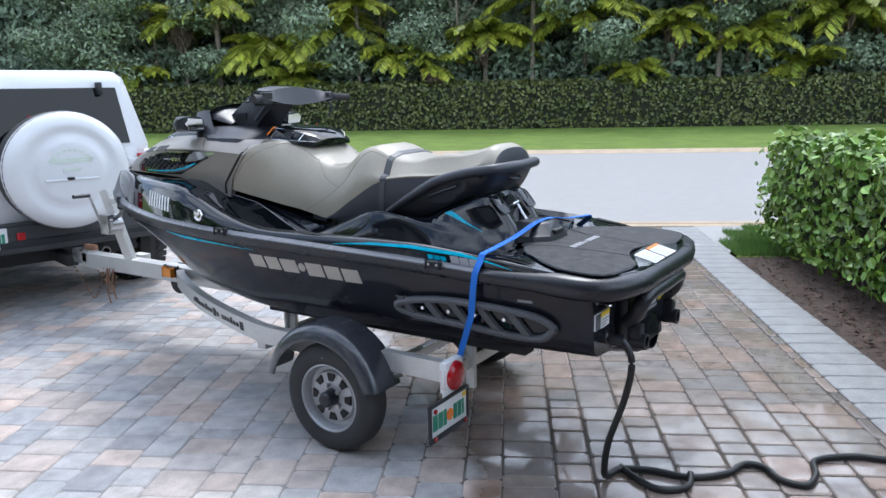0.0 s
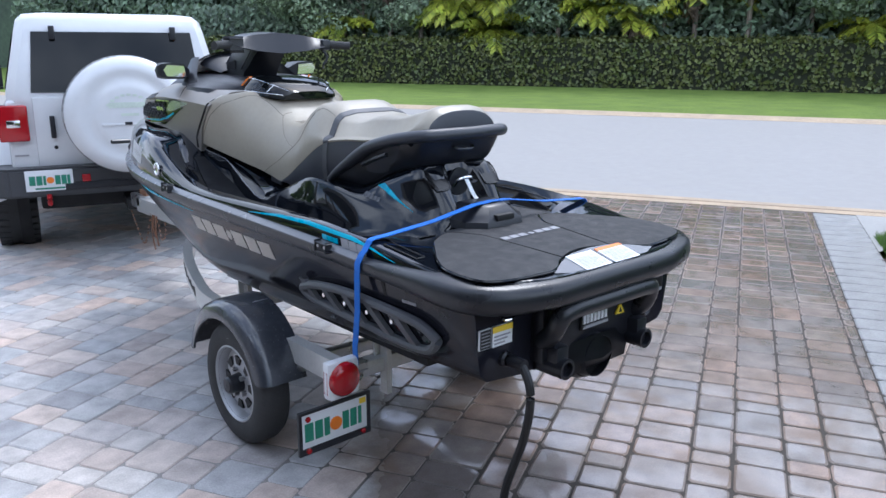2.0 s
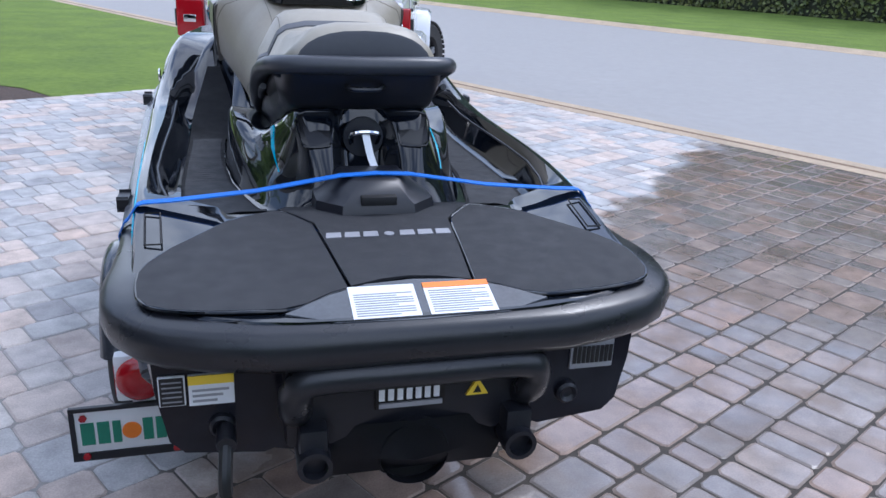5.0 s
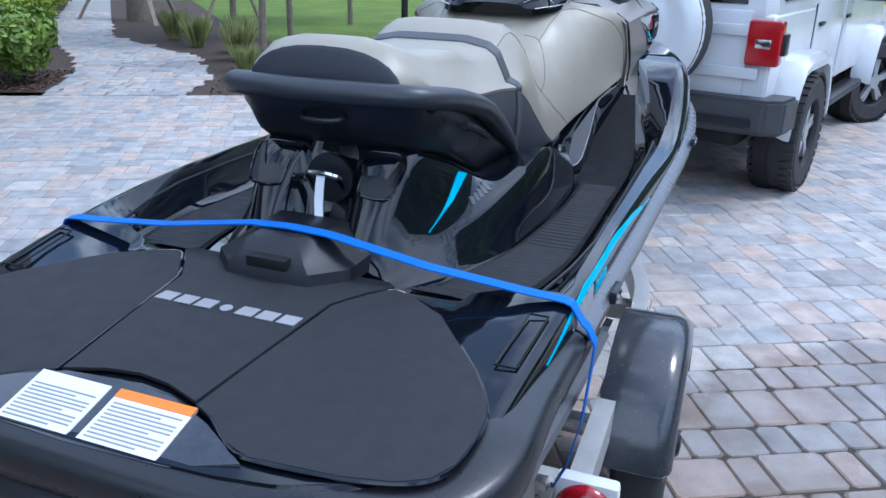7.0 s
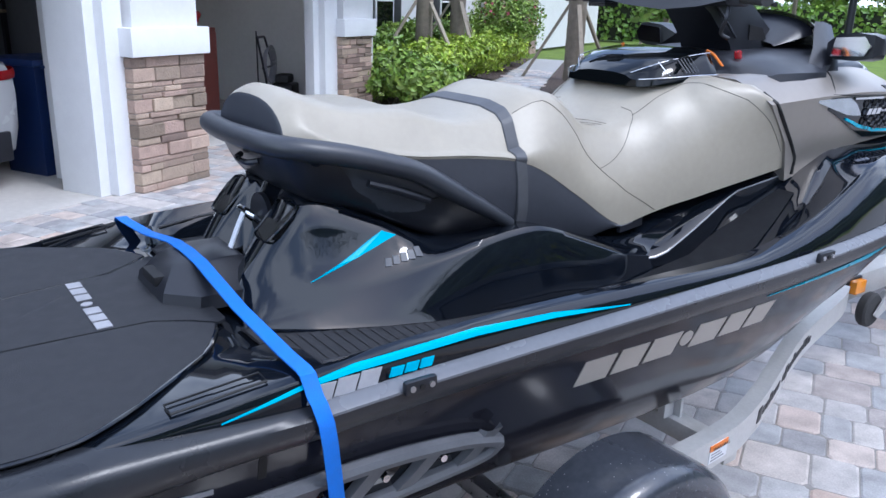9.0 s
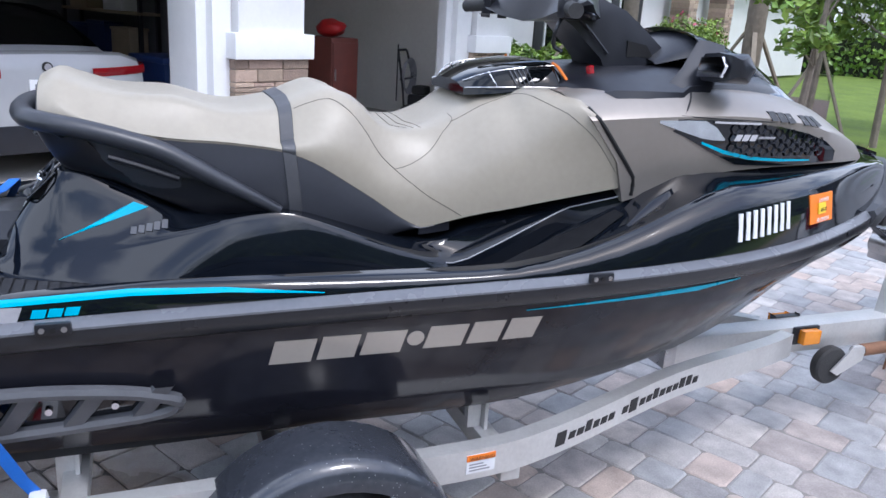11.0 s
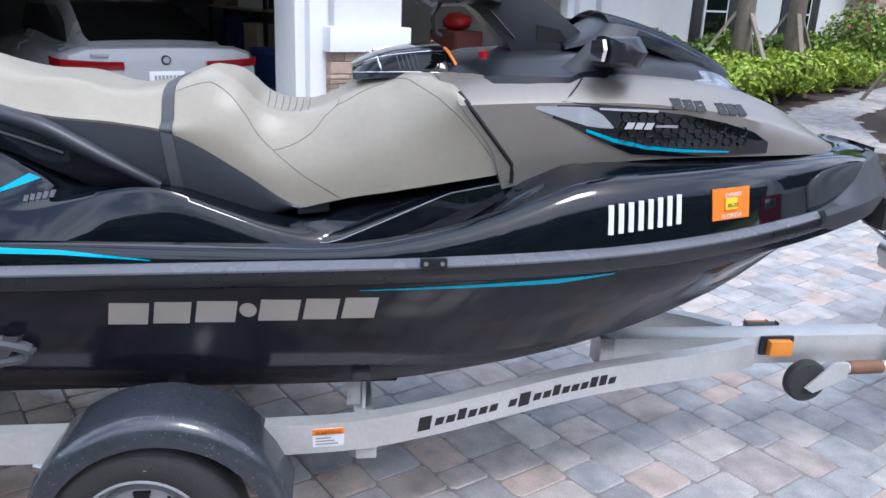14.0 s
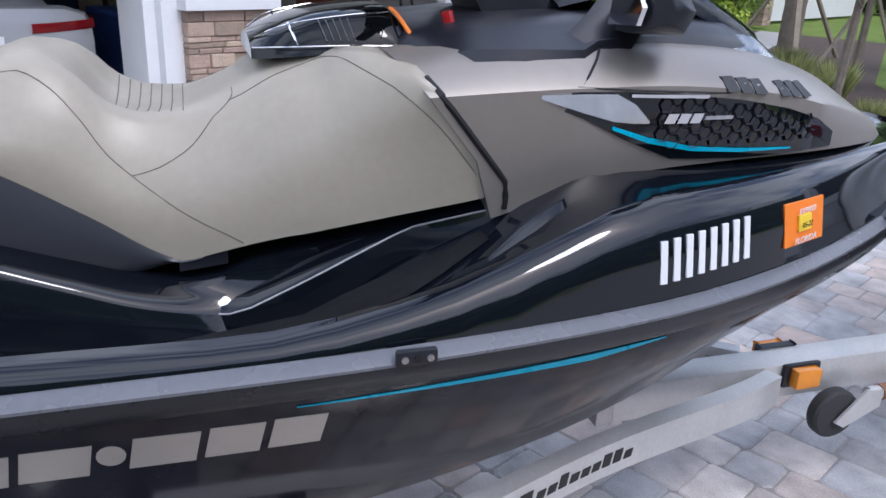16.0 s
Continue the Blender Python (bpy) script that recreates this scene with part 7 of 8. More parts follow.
# added skin that keeps the partition's small-bay face in the unshaded paint
wall("wall_pale_skin", -4.72, -4.703, -10.4, Q0 - 0.71, 0, 2.75, M_GARAGE, "added pale skin on the small-bay face of the partition")
wall("garage_ceiling", -9.0, 1.25, -10.4, SET - 0.22, 2.75, 2.9, M_GARAGE, "painted garage ceiling", "ceiling")
wall("garage_ceiling_front", -4.56, 1.25, SET - 0.22, Q0, 2.75, 2.9, M_GARAGE, "painted garage ceiling over the large bay", "ceiling")
wall("garage_floor", -4.6, 1.25, -10.4, FRONT - 0.05, -0.06, 0.004, M_GFLOOR, "smooth pale concrete garage floor", "floor")
wall("garage_floor_small", -9.0, -4.603, -10.4, SET - 0.03, -0.06, 0.004, M_GFLOOR, "smooth pale concrete floor of the small bay", "floor")
bm = prism([(FRONT + 0.55, 3.2), (FRONT + 0.55, 3.4), (-7.4, 5.6), (-13.5, 3.4), (-13.5, 3.2)], "x", -9.5, 2.0)
prism([(-7.3, 3.3), (-7.3, 3.45), (-10.4, 5.4), (-14.2, 3.4), (-14.2, 3.3)], "x", -34, -9.51, bm)
tagged(finish(bm, "roof", M_ROOF, m=STREET), "grey tiled house roof", "roof", kind="structure")


def trim(name, s0, s1, q0, q1, z0, z1, label):
    return tagged(finish(box(s0, s1, q0, q1, z0, z1, 0.008), name, M_TRIM, m=STREET), label, "trim", kind="structure")


trim("trim_jamb", -3.997, -3.82, Q0 - 0.28, Q1 + 0.03, 0, 2.25, "white door frame jamb")
trim("trim_jamb_stop", -3.82, -3.72, Q0 - 0.28, Q1 - 0.06, 0, 2.25, "white door stop strip")
trim("trim_jamb_left", -8.287, -8.0, SET - 0.2, SET + 0.03, 0, 2.25, "white door frame jamb")
trim("trim_stop_left", -8.0, -7.88, SET - 0.2, SET - 0.06, 0, 2.25, "white door stop strip")
trim("trim_cap", -4.81, -3.95, Q1 - 0.01, Q1 + 0.17, 1.09, 1.31, "white moulded cap over the stone veneer")
trim("trim_cap_left", -9.02, -8.24, SET - 0.01, SET + 0.17, 1.09, 1.31, "white moulded cap over the stone veneer")
wall("wall_shaft", -4.74, -4.03, Q1 - 0.004, Q1 + 0.10, 1.31, 2.6, M_STUCCO, "pale stucco pilaster")
wall("wall_shaft_left", -8.95, -8.32, SET - 0.004, SET + 0.10, 1.31, 2.6, M_STUCCO, "pale stucco pilaster")


def stone_face(owner_name, s0, s1, z1, q0, label, seed):
    """Stacked ledger stones, each a block of its own, in uneven courses."""
    rng = random.Random(seed)
    q = q0 + 0.12
    base = thing(owner_name, label, "stone veneer", kind="structure", m=STREET)
    part("backing", box(s0 + 0.01, s1 - 0.01, q0 - 0.002, q - 0.02, 0, z1), M_SAND, base)
    z = 0.0
    while z < z1 - 0.02:
        h = min(rng.choice((0.045, 0.06, 0.075, 0.11)), z1 - z)
        s = s0
        while s < s1 - 0.01:
            w = min(rng.uniform(0.14, 0.38), s1 - s)
            if s1 - s - w < 0.07:
                w = s1 - s
            out = q + rng.uniform(-0.012, 0.016)
            part("stone", box(s + 0.002, s + w - 0.002, q0 + 0.01, out, z + 0.003, z + h - 0.002, 0.006, 1), M_STONE, base)
            s += w
        z += h


stone_face("stone_pier", -4.78, -3.98, 1.085, Q1, "stacked brown ledger stone at the foot of the garage pier", 3)
stone_face("stone_corner", -9.0, -8.27, 1.085, SET, "stacked brown ledger stone at the garage corner", 5)
# house wall with windows beyond the garage
wall("wall_house", -34, -9.2, -8.3, -8.1, 0, 3.3, M_STUCCO, "pale stucco house front behind the planting")
wall("wall_return", -9.22, -9.02, -8.1, SET - 0.004, 0, 3.3, M_STUCCO, "pale stucco side of the garage")
M_SHUTTER = material("dark_shutter", (0.03, 0.03, 0.035), 0.5)
for i, s in enumerate((-12.4, -15.9, -19.2)):
    win = thing(f"window_{i + 1}", "white-framed window with dark shutters", "window", kind="structure", m=at_street(s, -8.1))
    part("window_frame", box(-0.42, 0.42, -0.01, 0.05, 0.85, 2.2, 0.01), M_TRIM, win)
    part("pane", box(-0.36, 0.36, 0.05, 0.058, 0.91, 2.14), M_GLASSD, win)
    part("window_bar", box(-0.36, 0.36, 0.058, 0.075, 1.5, 1.54), M_TRIM, win)
    for sx in (-1, 1):
        part("shutter", box(sx * 0.62 - 0.17, sx * 0.62 + 0.17, 0.0, 0.04, 0.85, 2.2, 0.006), M_SHUTTER, win)
    part("window_sill", box(-0.46, 0.46, 0.0, 0.09, 0.80, 0.86, 0.008), M_TRIM, win)
rngc = random.Random(9)
for cs in (-21.5, -24.0):
    col = thing("stone_column", "porch column faced with brown ledger stone", "column", kind="structure", m=at_street(cs, -7.6))
    part("shaft", box(-0.24, 0.24, -0.24, 0.24, 0, 3.2), M_SAND, col)
    z = 0.0
    while z < 2.3:
        h = rngc.choice((0.07, 0.10, 0.13))
        cut = rngc.uniform(-0.12, 0.12)
        for x0, x1 in ((-0.27, cut), (cut, 0.27)):
            part("stone", box(x0 + 0.003, x1 - 0.003, -0.27, 0.27 + rngc.uniform(0, 0.02), z + 0.004, z + h, 0.008, 1), M_STONE, col)
        z += h
wall("door_1", -23.2, -22.2, -8.1, -8.06, 0, 2.1, M_SHUTTER, "dark front door in the porch", "door")

# ---------------------------------------------------------------- white saloon parked in the garage
CARM = at_street(-2.79, -4.27, 0, 180) @ Matrix.Diagonal((1.03, 1.03, 1.04, 1.0))
car = thing("saloon_car", "silver-white saloon car parked in the open garage", "car", m=CARM)
sec = [(0.0, 0.60, 0.40, 0.78, 0.52), (0.015, 0.76, 0.33, 0.92, 0.60), (0.05, 0.84, 0.29, 1.0, 0.64), (0.12, 0.88, 0.26, 1.022, 0.66), (0.25, 0.90, 0.24, 1.016, 0.68), (0.45, 0.915, 0.23, 1.01, 0.70), (0.8, 0.925, 0.22, 1.0, 0.72), (1.4, 0.925, 0.22, 0.985, 0.74), (2.4, 0.92, 0.22, 0.965, 0.74), (3.4, 0.91, 0.22, 0.94, 0.72), (4.2, 0.88, 0.25, 0.84, 0.64), (4.6, 0.80, 0.30, 0.74, 0.55), (4.72, 0.62, 0.36, 0.66, 0.42)]
rings = []
for y, w, z0, z1, wt in sec:
    half = [(0.0, z1 + 0.012), (wt * 0.6, z1 + 0.008), (wt, z1), (w * 0.93, z1 - 0.05), (w * 0.985, z1 - 0.13), (w, z1 - 0.26), (w * 0.985, z0 + 0.2), (w * 0.93, z0 + 0.03), (w * 0.8, z0)]
    rings.append([(x, y, z) for x, z in half] + [(-x, y, z) for x, z in half[:0:-1]])
part("body", loft(rings, True, True), M_SALOON, car, "white car body", 35)
cab = [(0.16, 0.60, 1.012, 0.60), (0.45, 0.66, 1.105, 0.60), (0.8, 0.69, 1.235, 0.57), (1.2, 0.71, 1.335, 0.54), (1.6, 0.72, 1.385, 0.53), (2.0, 0.725, 1.398, 0.53), (2.5, 0.725, 1.375, 0.53), (3.0, 0.72, 1.20, 0.56), (3.4, 0.70, 0.965, 0.60)]
rings = []
for y, w, z, wt in cab:
    half = [(0.0, z + 0.008), (wt * 0.6, z + 0.004), (wt - 0.03, z - 0.012), (wt + 0.01, z - 0.045), (w, 0.97), (w, 0.93)]
    rings.append([(x, y, max(zz, 0.93)) for x, zz in half] + [(-x, y, max(zz, 0.93)) for x, zz in half[:0:-1]])
part("cabin", loft(rings, True, True), M_SALOON, car, "white car roof", 35)
bm = bmesh.new()
rows_w = []
for y, w in ((0.30, 0.56), (0.45, 0.575), (0.8, 0.545), (1.2, 0.50), (1.38, 0.48)):
    z = ip(y, [c[0] for c in cab], [c[2] for c in cab])
    rows_w.append([(w, y, z - 0.002), (w * 0.6, y, z + 0.009), (0.0, y, z + 0.014), (-w * 0.6, y, z + 0.009), (-w, y, z - 0.002)])
loft(rows_w, bm=bm)
bmesh.ops.solidify(bm, geom=bm.faces[:], thickness=-0.008)
part("rear_window", bm, M_GLASSD, car, "dark tinted rear window")
for sx in (-1, 1):
    bm = prism([(0.72, 1.02), (2.95, 1.02), (2.45, 1.30), (1.35, 1.315)], "x", sx * 0.60, sx * 0.688)
    part("side_window", bm, M_GLASSD, car)
    rings = [[(sx * x, y, z + 0.035), (sx * x, y - 0.01, z), (sx * x, y, z - 0.035)] for x, y, z in [(0.36, -0.004, 0.868), (0.50, 0.0, 0.872), (0.66, 0.008, 0.88), (0.78, 0.022, 0.888), (0.855, 0.06, 0.894), (0.89, 0.13, 0.90), (0.905, 0.26, 0.905)]]
    bm = loft(rings)
    bmesh.ops.solidify(bm, geom=bm.faces[:], thickness=0.03)
    part("tail_lamp", bm, M_RED, car, "slim red tail lamp")
    w = part("wheel", disc((sx * 0.80 - 0.11, 0.85, 0.33), 0.33, 0.22, "x", 32, profile=[(0.0, 0.03), (0.22, 0.03), (0.24, 0.0), (0.31, 0.0), (0.33, 0.04), (0.33, 0.18), (0.31, 0.22), (0.24, 0.22), (0.22, 0.19), (0.0, 0.19)]), M_TYRE, car)
    part("exhaust", disc((sx * 0.52, 0.0, 0.36), 0.05, 0.1, "y", 18, profile=[(0.04, 0.09), (0.04, -0.01), (0.05, -0.01), (0.05, 0.1)]), M_CHROME, car)
part("diffuser", box(-0.72, 0.72, -0.01, 0.1, 0.24, 0.47, 0.02), M_PLASTIC, car)
part("emblem", disc((0, -0.002, 0.915), 0.04, 0.03, "y", 24), M_DARKTXT, car, "round dark badge")
part("emblem_ring", disc((0, -0.008, 0.915), 0.028, 0.01, "y", 24), M_INK, car)
part("number_plate", box(-0.155, 0.155, -0.012, 0.02, 0.70, 0.82, 0.006), M_STICKER, car, "white plate with grey print bars")
for k in range(7):
    part("plate_bar", box(-0.115 + 0.033 * k, -0.093 + 0.033 * k, -0.016, -0.011, 0.735, 0.785), M_INK, car)
part("model_mark", box(-0.62, -0.48, 0.0, 0.03, 0.945, 0.965), M_INK, car)
part("antenna_fin", box(-0.02, 0.02, 1.45, 1.6, 1.385, 1.44, 0.01), M_SALOON, car)

# ---------------------------------------------------------------- things in the garage
M_BINBLUE = material("blue_bin_plastic", (0.012, 0.03, 0.11), 0.5, vary=0.15)
M_REDCAB = material("dark_red_wood", (0.16, 0.045, 0.035), 0.5, vary=0.2)
M_CARD = material("cardboard", (0.33, 0.27, 0.19), 0.85)
M_REDCAN = material("red_fuel_can", (0.45, 0.012, 0.015), 0.4)


def bin_(s, q):
    b = thing("wheeled_bin", "dark blue wheeled bin in the garage", "bin", m=at_street(s, q))
    rings = [[(x * w, y * w, z) for x, y in ((0.26, -0.3), (0.26, 0.3), (-0.26, 0.3), (-0.26, -0.3))] for z, w in ((0.004, 0.8), (0.95, 1.0))]
    part("body", loft(rings, True, True), M_BINBLUE, b)
    part("lid", box(-0.29, 0.29, -0.33, 0.33, 0.95, 1.01, 0.02), M_BINBLUE, b)
    part("handle", tube([(-0.24, 0.35, 0.95), (0.24, 0.35, 0.95)], 0.015, 8), M_BINBLUE, b)


bin_(-4.2, -4.75)
shelf = thing("storage_shelf", "tall dark storage shelf with boxes in the garage", "shelf", m=at_street(-4.4, -6.4))
for z in (0.3, 0.85, 1.35, 1.85):
    part("shelf_board", box(-0.12, 0.12, -0.9, 0.9, z, z + 0.03), M_CARD if z > 1.3 else M_PLASTIC, shelf)
for x in (-0.1, 0.1):
    for y in (-0.88, 0.88):
        part("upright", box(x - 0.02, x + 0.02, y - 0.02, y + 0.02, 0.004, 2.0), M_PLASTIC, shelf)
for y, z, h, m in ((-0.6, 0.88, 0.3, M_BINBLUE), (-0.1, 0.88, 0.34, M_BINBLUE), (0.45, 0.88, 0.3, M_CARD), (-0.5, 1.38, 0.2, M_CARD), (0.3, 1.38, 0.26, M_STICKER), (0.1, 0.33, 0.4, M_BINBLUE)):
    b = thing("storage_box", "closed storage box on the garage shelf", "box", "boxes on the shelf", m=at_street(-4.4, -6.4 + y))
    part("box_body", box(-0.11, 0.11, -0.2, 0.2, z, z + h, 0.01), m, b)
    part("box_lid", box(-0.12, 0.12, -0.21, 0.21, z + h, z + h + 0.03, 0.008), m, b)
can = thing("fuel_can", "red plastic fuel can on the garage floor", "fuel can", m=at_street(-4.38, -7.7))
part("can_body", box(-0.11, 0.11, -0.14, 0.14, 0.62, 0.98, 0.03), M_REDCAN, can)
part("can_base", box(-0.12, 0.12, -0.2, 0.2, 0.004, 0.62, 0.01), M_PLASTIC, can)
part("can_handle", tube(smooth_path([(-0.1, 0, 0.97), (-0.08, 0, 1.04), (0.08, 0, 1.04), (0.1, 0, 0.97)], 4), 0.012, 6), M_REDCAN, can)
cab = thing("red_cabinet", "dark red wooden cabinet in the small garage bay", "cabinet", m=at_street(-7.33, -6.0))
part("cabinet_body", box(-0.24, 0.24, -0.3, 0.3, 0.004, 1.16, 0.02), M_REDCAB, cab)
part("cabinet_door", box(-0.22, 0.22, 0.3, 0.32, 0.1, 1.10, 0.005), M_REDCAB, cab)
part("cabinet_handle", box(0.18, 0.2, 0.32, 0.34, 0.6, 0.75), M_STEEL, cab)
bagm = thing("red_bag", "crumpled red bag on the cabinet", "bag", m=at_street(-7.33, -6.0))
bm = bmesh.new()
bmesh.ops.create_icosphere(bm, subdivisions=3, radius=0.2)
for v in bm.verts:
    v.co *= 1 + 0.25 * noise.noise(v.co * 7)
    v.co.z = v.co.z * 0.6 + 1.28
part("bag_body", bm, M_REDCAN, bagm)

washer = thing("pressure_washer", "black wheeled pressure washer with coiled hose in the garage", "pressure washer", m=at_street(-8.45, -5.35, 0, 20))
bm = bmesh.new()
for sx in (-0.2, 0.2):
    tube(smooth_path([(sx, -0.12, 0.12), (sx, -0.16, 0.5), (sx * 0.8, -0.26, 0.95), (sx * 0.6, -0.28, 1.02)], 5), 0.016, 8, bm)
tube([(-0.12, -0.28, 1.02), (0.12, -0.28, 1.02)], 0.018, 8, bm)
tube([(-0.2, -0.2, 0.62), (0.2, -0.2, 0.62)], 0.014, 8, bm)
part("frame", bm, M_PLASTIC, washer)
part("engine", box(-0.17, 0.17, -0.1, 0.2, 0.16, 0.42, 0.04, 3), M_PLASTIC, washer)
part("tank", box(-0.13, 0.13, -0.06, 0.14, 0.42, 0.54, 0.04, 3), M_TYRE, washer)
for sx in (-1, 1):
    part("wheel", disc((sx * 0.24 - 0.03, -0.04, 0.143), 0.14, 0.06, "x", 24, profile=[(0.0, 0.01), (0.09, 0.01), (0.10, 0.0), (0.14, 0.01), (0.14, 0.05), (0.10, 0.06), (0.09, 0.05), (0.0, 0.05)]), M_TYRE, washer)
bm = bmesh.new()
for k in range(5):
    r = 0.17 + 0.012 * k
    tube([(r * math.cos(6.283 * i / 28), 0.0 + 0.015 * k - 0.2, 0.66 + r * 1.15 * math.sin(6.283 * i / 28)) for i in range(29)], 0.011, 6, bm, caps=False)
part("hose_coil", bm, M_INK, washer, "coiled grey hose")
part("lance", tube([(0.1, -0.3, 0.3), (0.06, -0.32, 1.1)], 0.01, 6), M_PLASTIC, washer)
lampm = thing("path_light", "small white box light on a low kerb", "light fitting", m=at_street(-8.3, -3.85))
part("lamp_body", box(-0.08, 0.08, -0.06, 0.06, 0.0, 0.13, 0.012), M_TRIM, lampm)

# ---------------------------------------------------------------- plants in front of the house
def shrub(name, label, s, q, r, h, n, leaf, mat, seed, lumps=9, category="shrub", group=""):
    rng = random.Random(seed)
    t = thing(name, label, category, group, m=at_street(s, q))
    P, Nn = [], []
    for i in range(lumps):
        a, rr = rng.uniform(0, 6.28), r * 0.62 * math.sqrt(rng.random())
        pp, dd = ball_shell((rr * math.cos(a), rr * math.sin(a), h * rng.uniform(0.40, 0.68)), r * rng.uniform(0.36, 0.5), n // lumps, h / r * 0.72, 0.55)
        pp[:, 2] = np.abs(pp[:, 2])
        P.append(pp)
        Nn.append(dd)
    tagged(leaf_mesh("leaves", np.concatenate(P), np.concatenate(Nn), leaf, mat, t, 1.8, six=leaf < 0.06), kind="stuff")
    bm = bmesh.new()
    for i in range(9):
        a = rng.uniform(0, 6.28)
        tube([(0.05 * math.cos(a), 0.05 * math.sin(a), -0.03), (r * 0.5 * math.cos(a), r * 0.5 * math.sin(a), h * 0.7)], 0.008, 5, bm)
    tagged(part("stems", bm, M_BARK, t), kind="stuff")
    return t


shrub("round_bush", "round fresh green bush beside the garage corner", -8.75, -3.35, 0.68, 0.88, 6000, 0.055, M_BUSH_LEAF, 1)
shrub("round_bush", "low green bush beside the walkway", -9.5, -4.3, 0.8, 0.95, 4600, 0.06, M_BUSH_LEAF, 2)
for i, (s, q, r, h) in enumerate([(-10.3, -4.6, 0.95, 0.9), (-11.5, -5.0, 1.0, 0.9), (-12.75, -5.15, 1.0, 0.9), (-13.9, -5.35, 0.95, 0.9), (-15.0, -5.6, 0.95, 0.92), (-16.2, -5.85, 0.95, 0.9), (-17.3, -6.1, 0.95, 0.88), (-18.5, -6.4, 0.95, 0.88)]):
    shrub("yellow_shrub", "low bright yellow-green shrub along the walkway", s, q, r, h, 4200, 0.06, M_YELLOW_LEAF, 10 + i, group="shrubs along the walkway")
for i, (s, q, r, h) in enumerate([(-10.0, -6.3, 0.9, 1.35), (-11.4, -6.7, 1.0, 1.3), (-13.2, -6.9, 0.9, 1.15), (-14.8, -7.0, 0.9, 1.15), (-16.8, -7.2, 0.9, 1.15), (-18.9, -7.3, 1.0, 1.25)]):
    shrub("green_shrub", "dense dark green shrub against the house", s, q, r, h, 3000, 0.07, M_BUSH_LEAF if i % 2 else M_LEAF_NEAR, 30 + i, group="shrubs at the house")
pf = shrub("flowering_shrub", "loose tall shrub with pink flowers", -19.7, -6.5, 1.1, 2.0, 3600, 0.06, M_BUSH_LEAF, 55)
p, d = ball_shell((0, 0, 1.4), 0.8, 40, 0.7, 0.8)
tagged(leaf_mesh("flowers", p, d, 0.10, M_FLOWER, pf, 1.1), kind="stuff")


def braced_palm(s, q, r, seed, braces=True, h=4.5):
    t = thing("braced_palm_tree", "tall rough palm trunk held by timber braces", "palm", "palms before the house", m=at_street(s, q, 0, seed * 40))
    pts, rad = [], []
    for i in range(40):
        z = -0.05 + h * i / 39
        pts.append((0.02 * math.sin(z), 0, z))
        rad.append(r * (1.15 - 0.1 * i / 39 + (0.05 if i % 2 else 0)))
    part("trunk", tube(pts, rad, 12), M_BARK, t)
    if braces:
        for k in range(3):
            a = 2.1 * k + seed
            part("brace", beam_bar((1.15 * math.cos(a), 1.15 * math.sin(a), -0.02), (r * math.cos(a), r * math.sin(a), 1.55), 0.085, 0.045), M_TIMBER, t, "weathered timber brace")
    ribs, rows, faces = bmesh.new(), [], []
    rng = random.Random(seed)
    for k in range(9):
        a, el = 6.283 * k / 9, rng.uniform(0.2, 1.2)
        fp = [Vector((2.0 * u * math.cos(a), 2.0 * u * math.sin(a), h + 2.0 * (u * math.sin(el) - 0.7 * u * u))) for u in (i / 7 for i in range(8))]
        tube(fp, 0.02, 4, ribs)
        for i in range(1, 8):
            for sg in (-1, 1):
                for j in range(3):
                    p0 = fp[i - 1].lerp(fp[i], j / 3)
                    dd = (fp[i] - fp[i - 1]).normalized()
                    sd = dd.cross(Vector((0, 0, 1))).normalized() * sg
                    tip = p0 + (sd + dd * 0.5 + Vector((0, 0, -0.4))) * 0.5
                    k0 = len(rows)
                    rows += [tuple(p0 + dd * 0.02), tuple(p0 - dd * 0.02), tuple(tip)]
                    faces.append((k0, k0 + 1, k0 + 2))
    part("frond_ribs", ribs, M_BUSH_LEAF, t)
    me = bpy.data.meshes.new("fronds")
    me.from_pydata(rows, [], faces)
    me.materials.append(M_BUSH_LEAF)
    ob = new("fronds", me)
    ob.parent = t
    tagged(ob, kind="stuff")


braced_palm(-14.1, -6.1, 0.15, 2, True, 5.6)
braced_palm(-16.2, -6.35, 0.15, 3, True, 5.6)
braced_palm(-16.3, -3.6, 0.17, 4, True, 6.0)


def grass_clump(s, q, h, n, seed, mat=None):
    rng = np.random.default_rng(seed)
    a, rr = rng.random(n) * 6.283, 0.10 * np.sqrt(rng.random(n))
    base = np.stack([rr * np.cos(a), rr * np.sin(a), 0 * a], 1)
    out = np.stack([np.cos(a), np.sin(a)], 1) * (0.05 + 0.35 * rng.random(n) ** 1.5)[:, None] * h
    tip = np.concatenate([base[:, :2] + out, (h * (0.6 + 0.4 * rng.random(n)))[:, None]], 1)
    mid = base * 0.5 + tip * 0.5
    mid[:, 2] += 0.12 * h
    w = np.stack([-np.sin(a), np.cos(a), 0 * a], 1) * 0.0035
    v = np.stack([base - w, base + w, mid + w, tip, mid - w], 1).reshape(-1, 3)
    t = thing("ornamental_grass", "tall clump of dry ornamental grass in mulch", "ornamental grass", "grass clumps beside the walkway", m=at_street(s, q))
    me = bpy.data.meshes.new("grass_blades")
    me.from_pydata(v.tolist(), [], [(5 * i, 5 * i + 1, 5 * i + 2, 5 * i + 3) for i in range(n)] + [(5 * i, 5 * i + 3, 5 * i + 4) for i in range(n)])
    me.materials.append(mat or M_DRYGRASS)
    ob = new("grass_blades", me)
    ob.parent = t
    tagged(ob, kind="stuff")


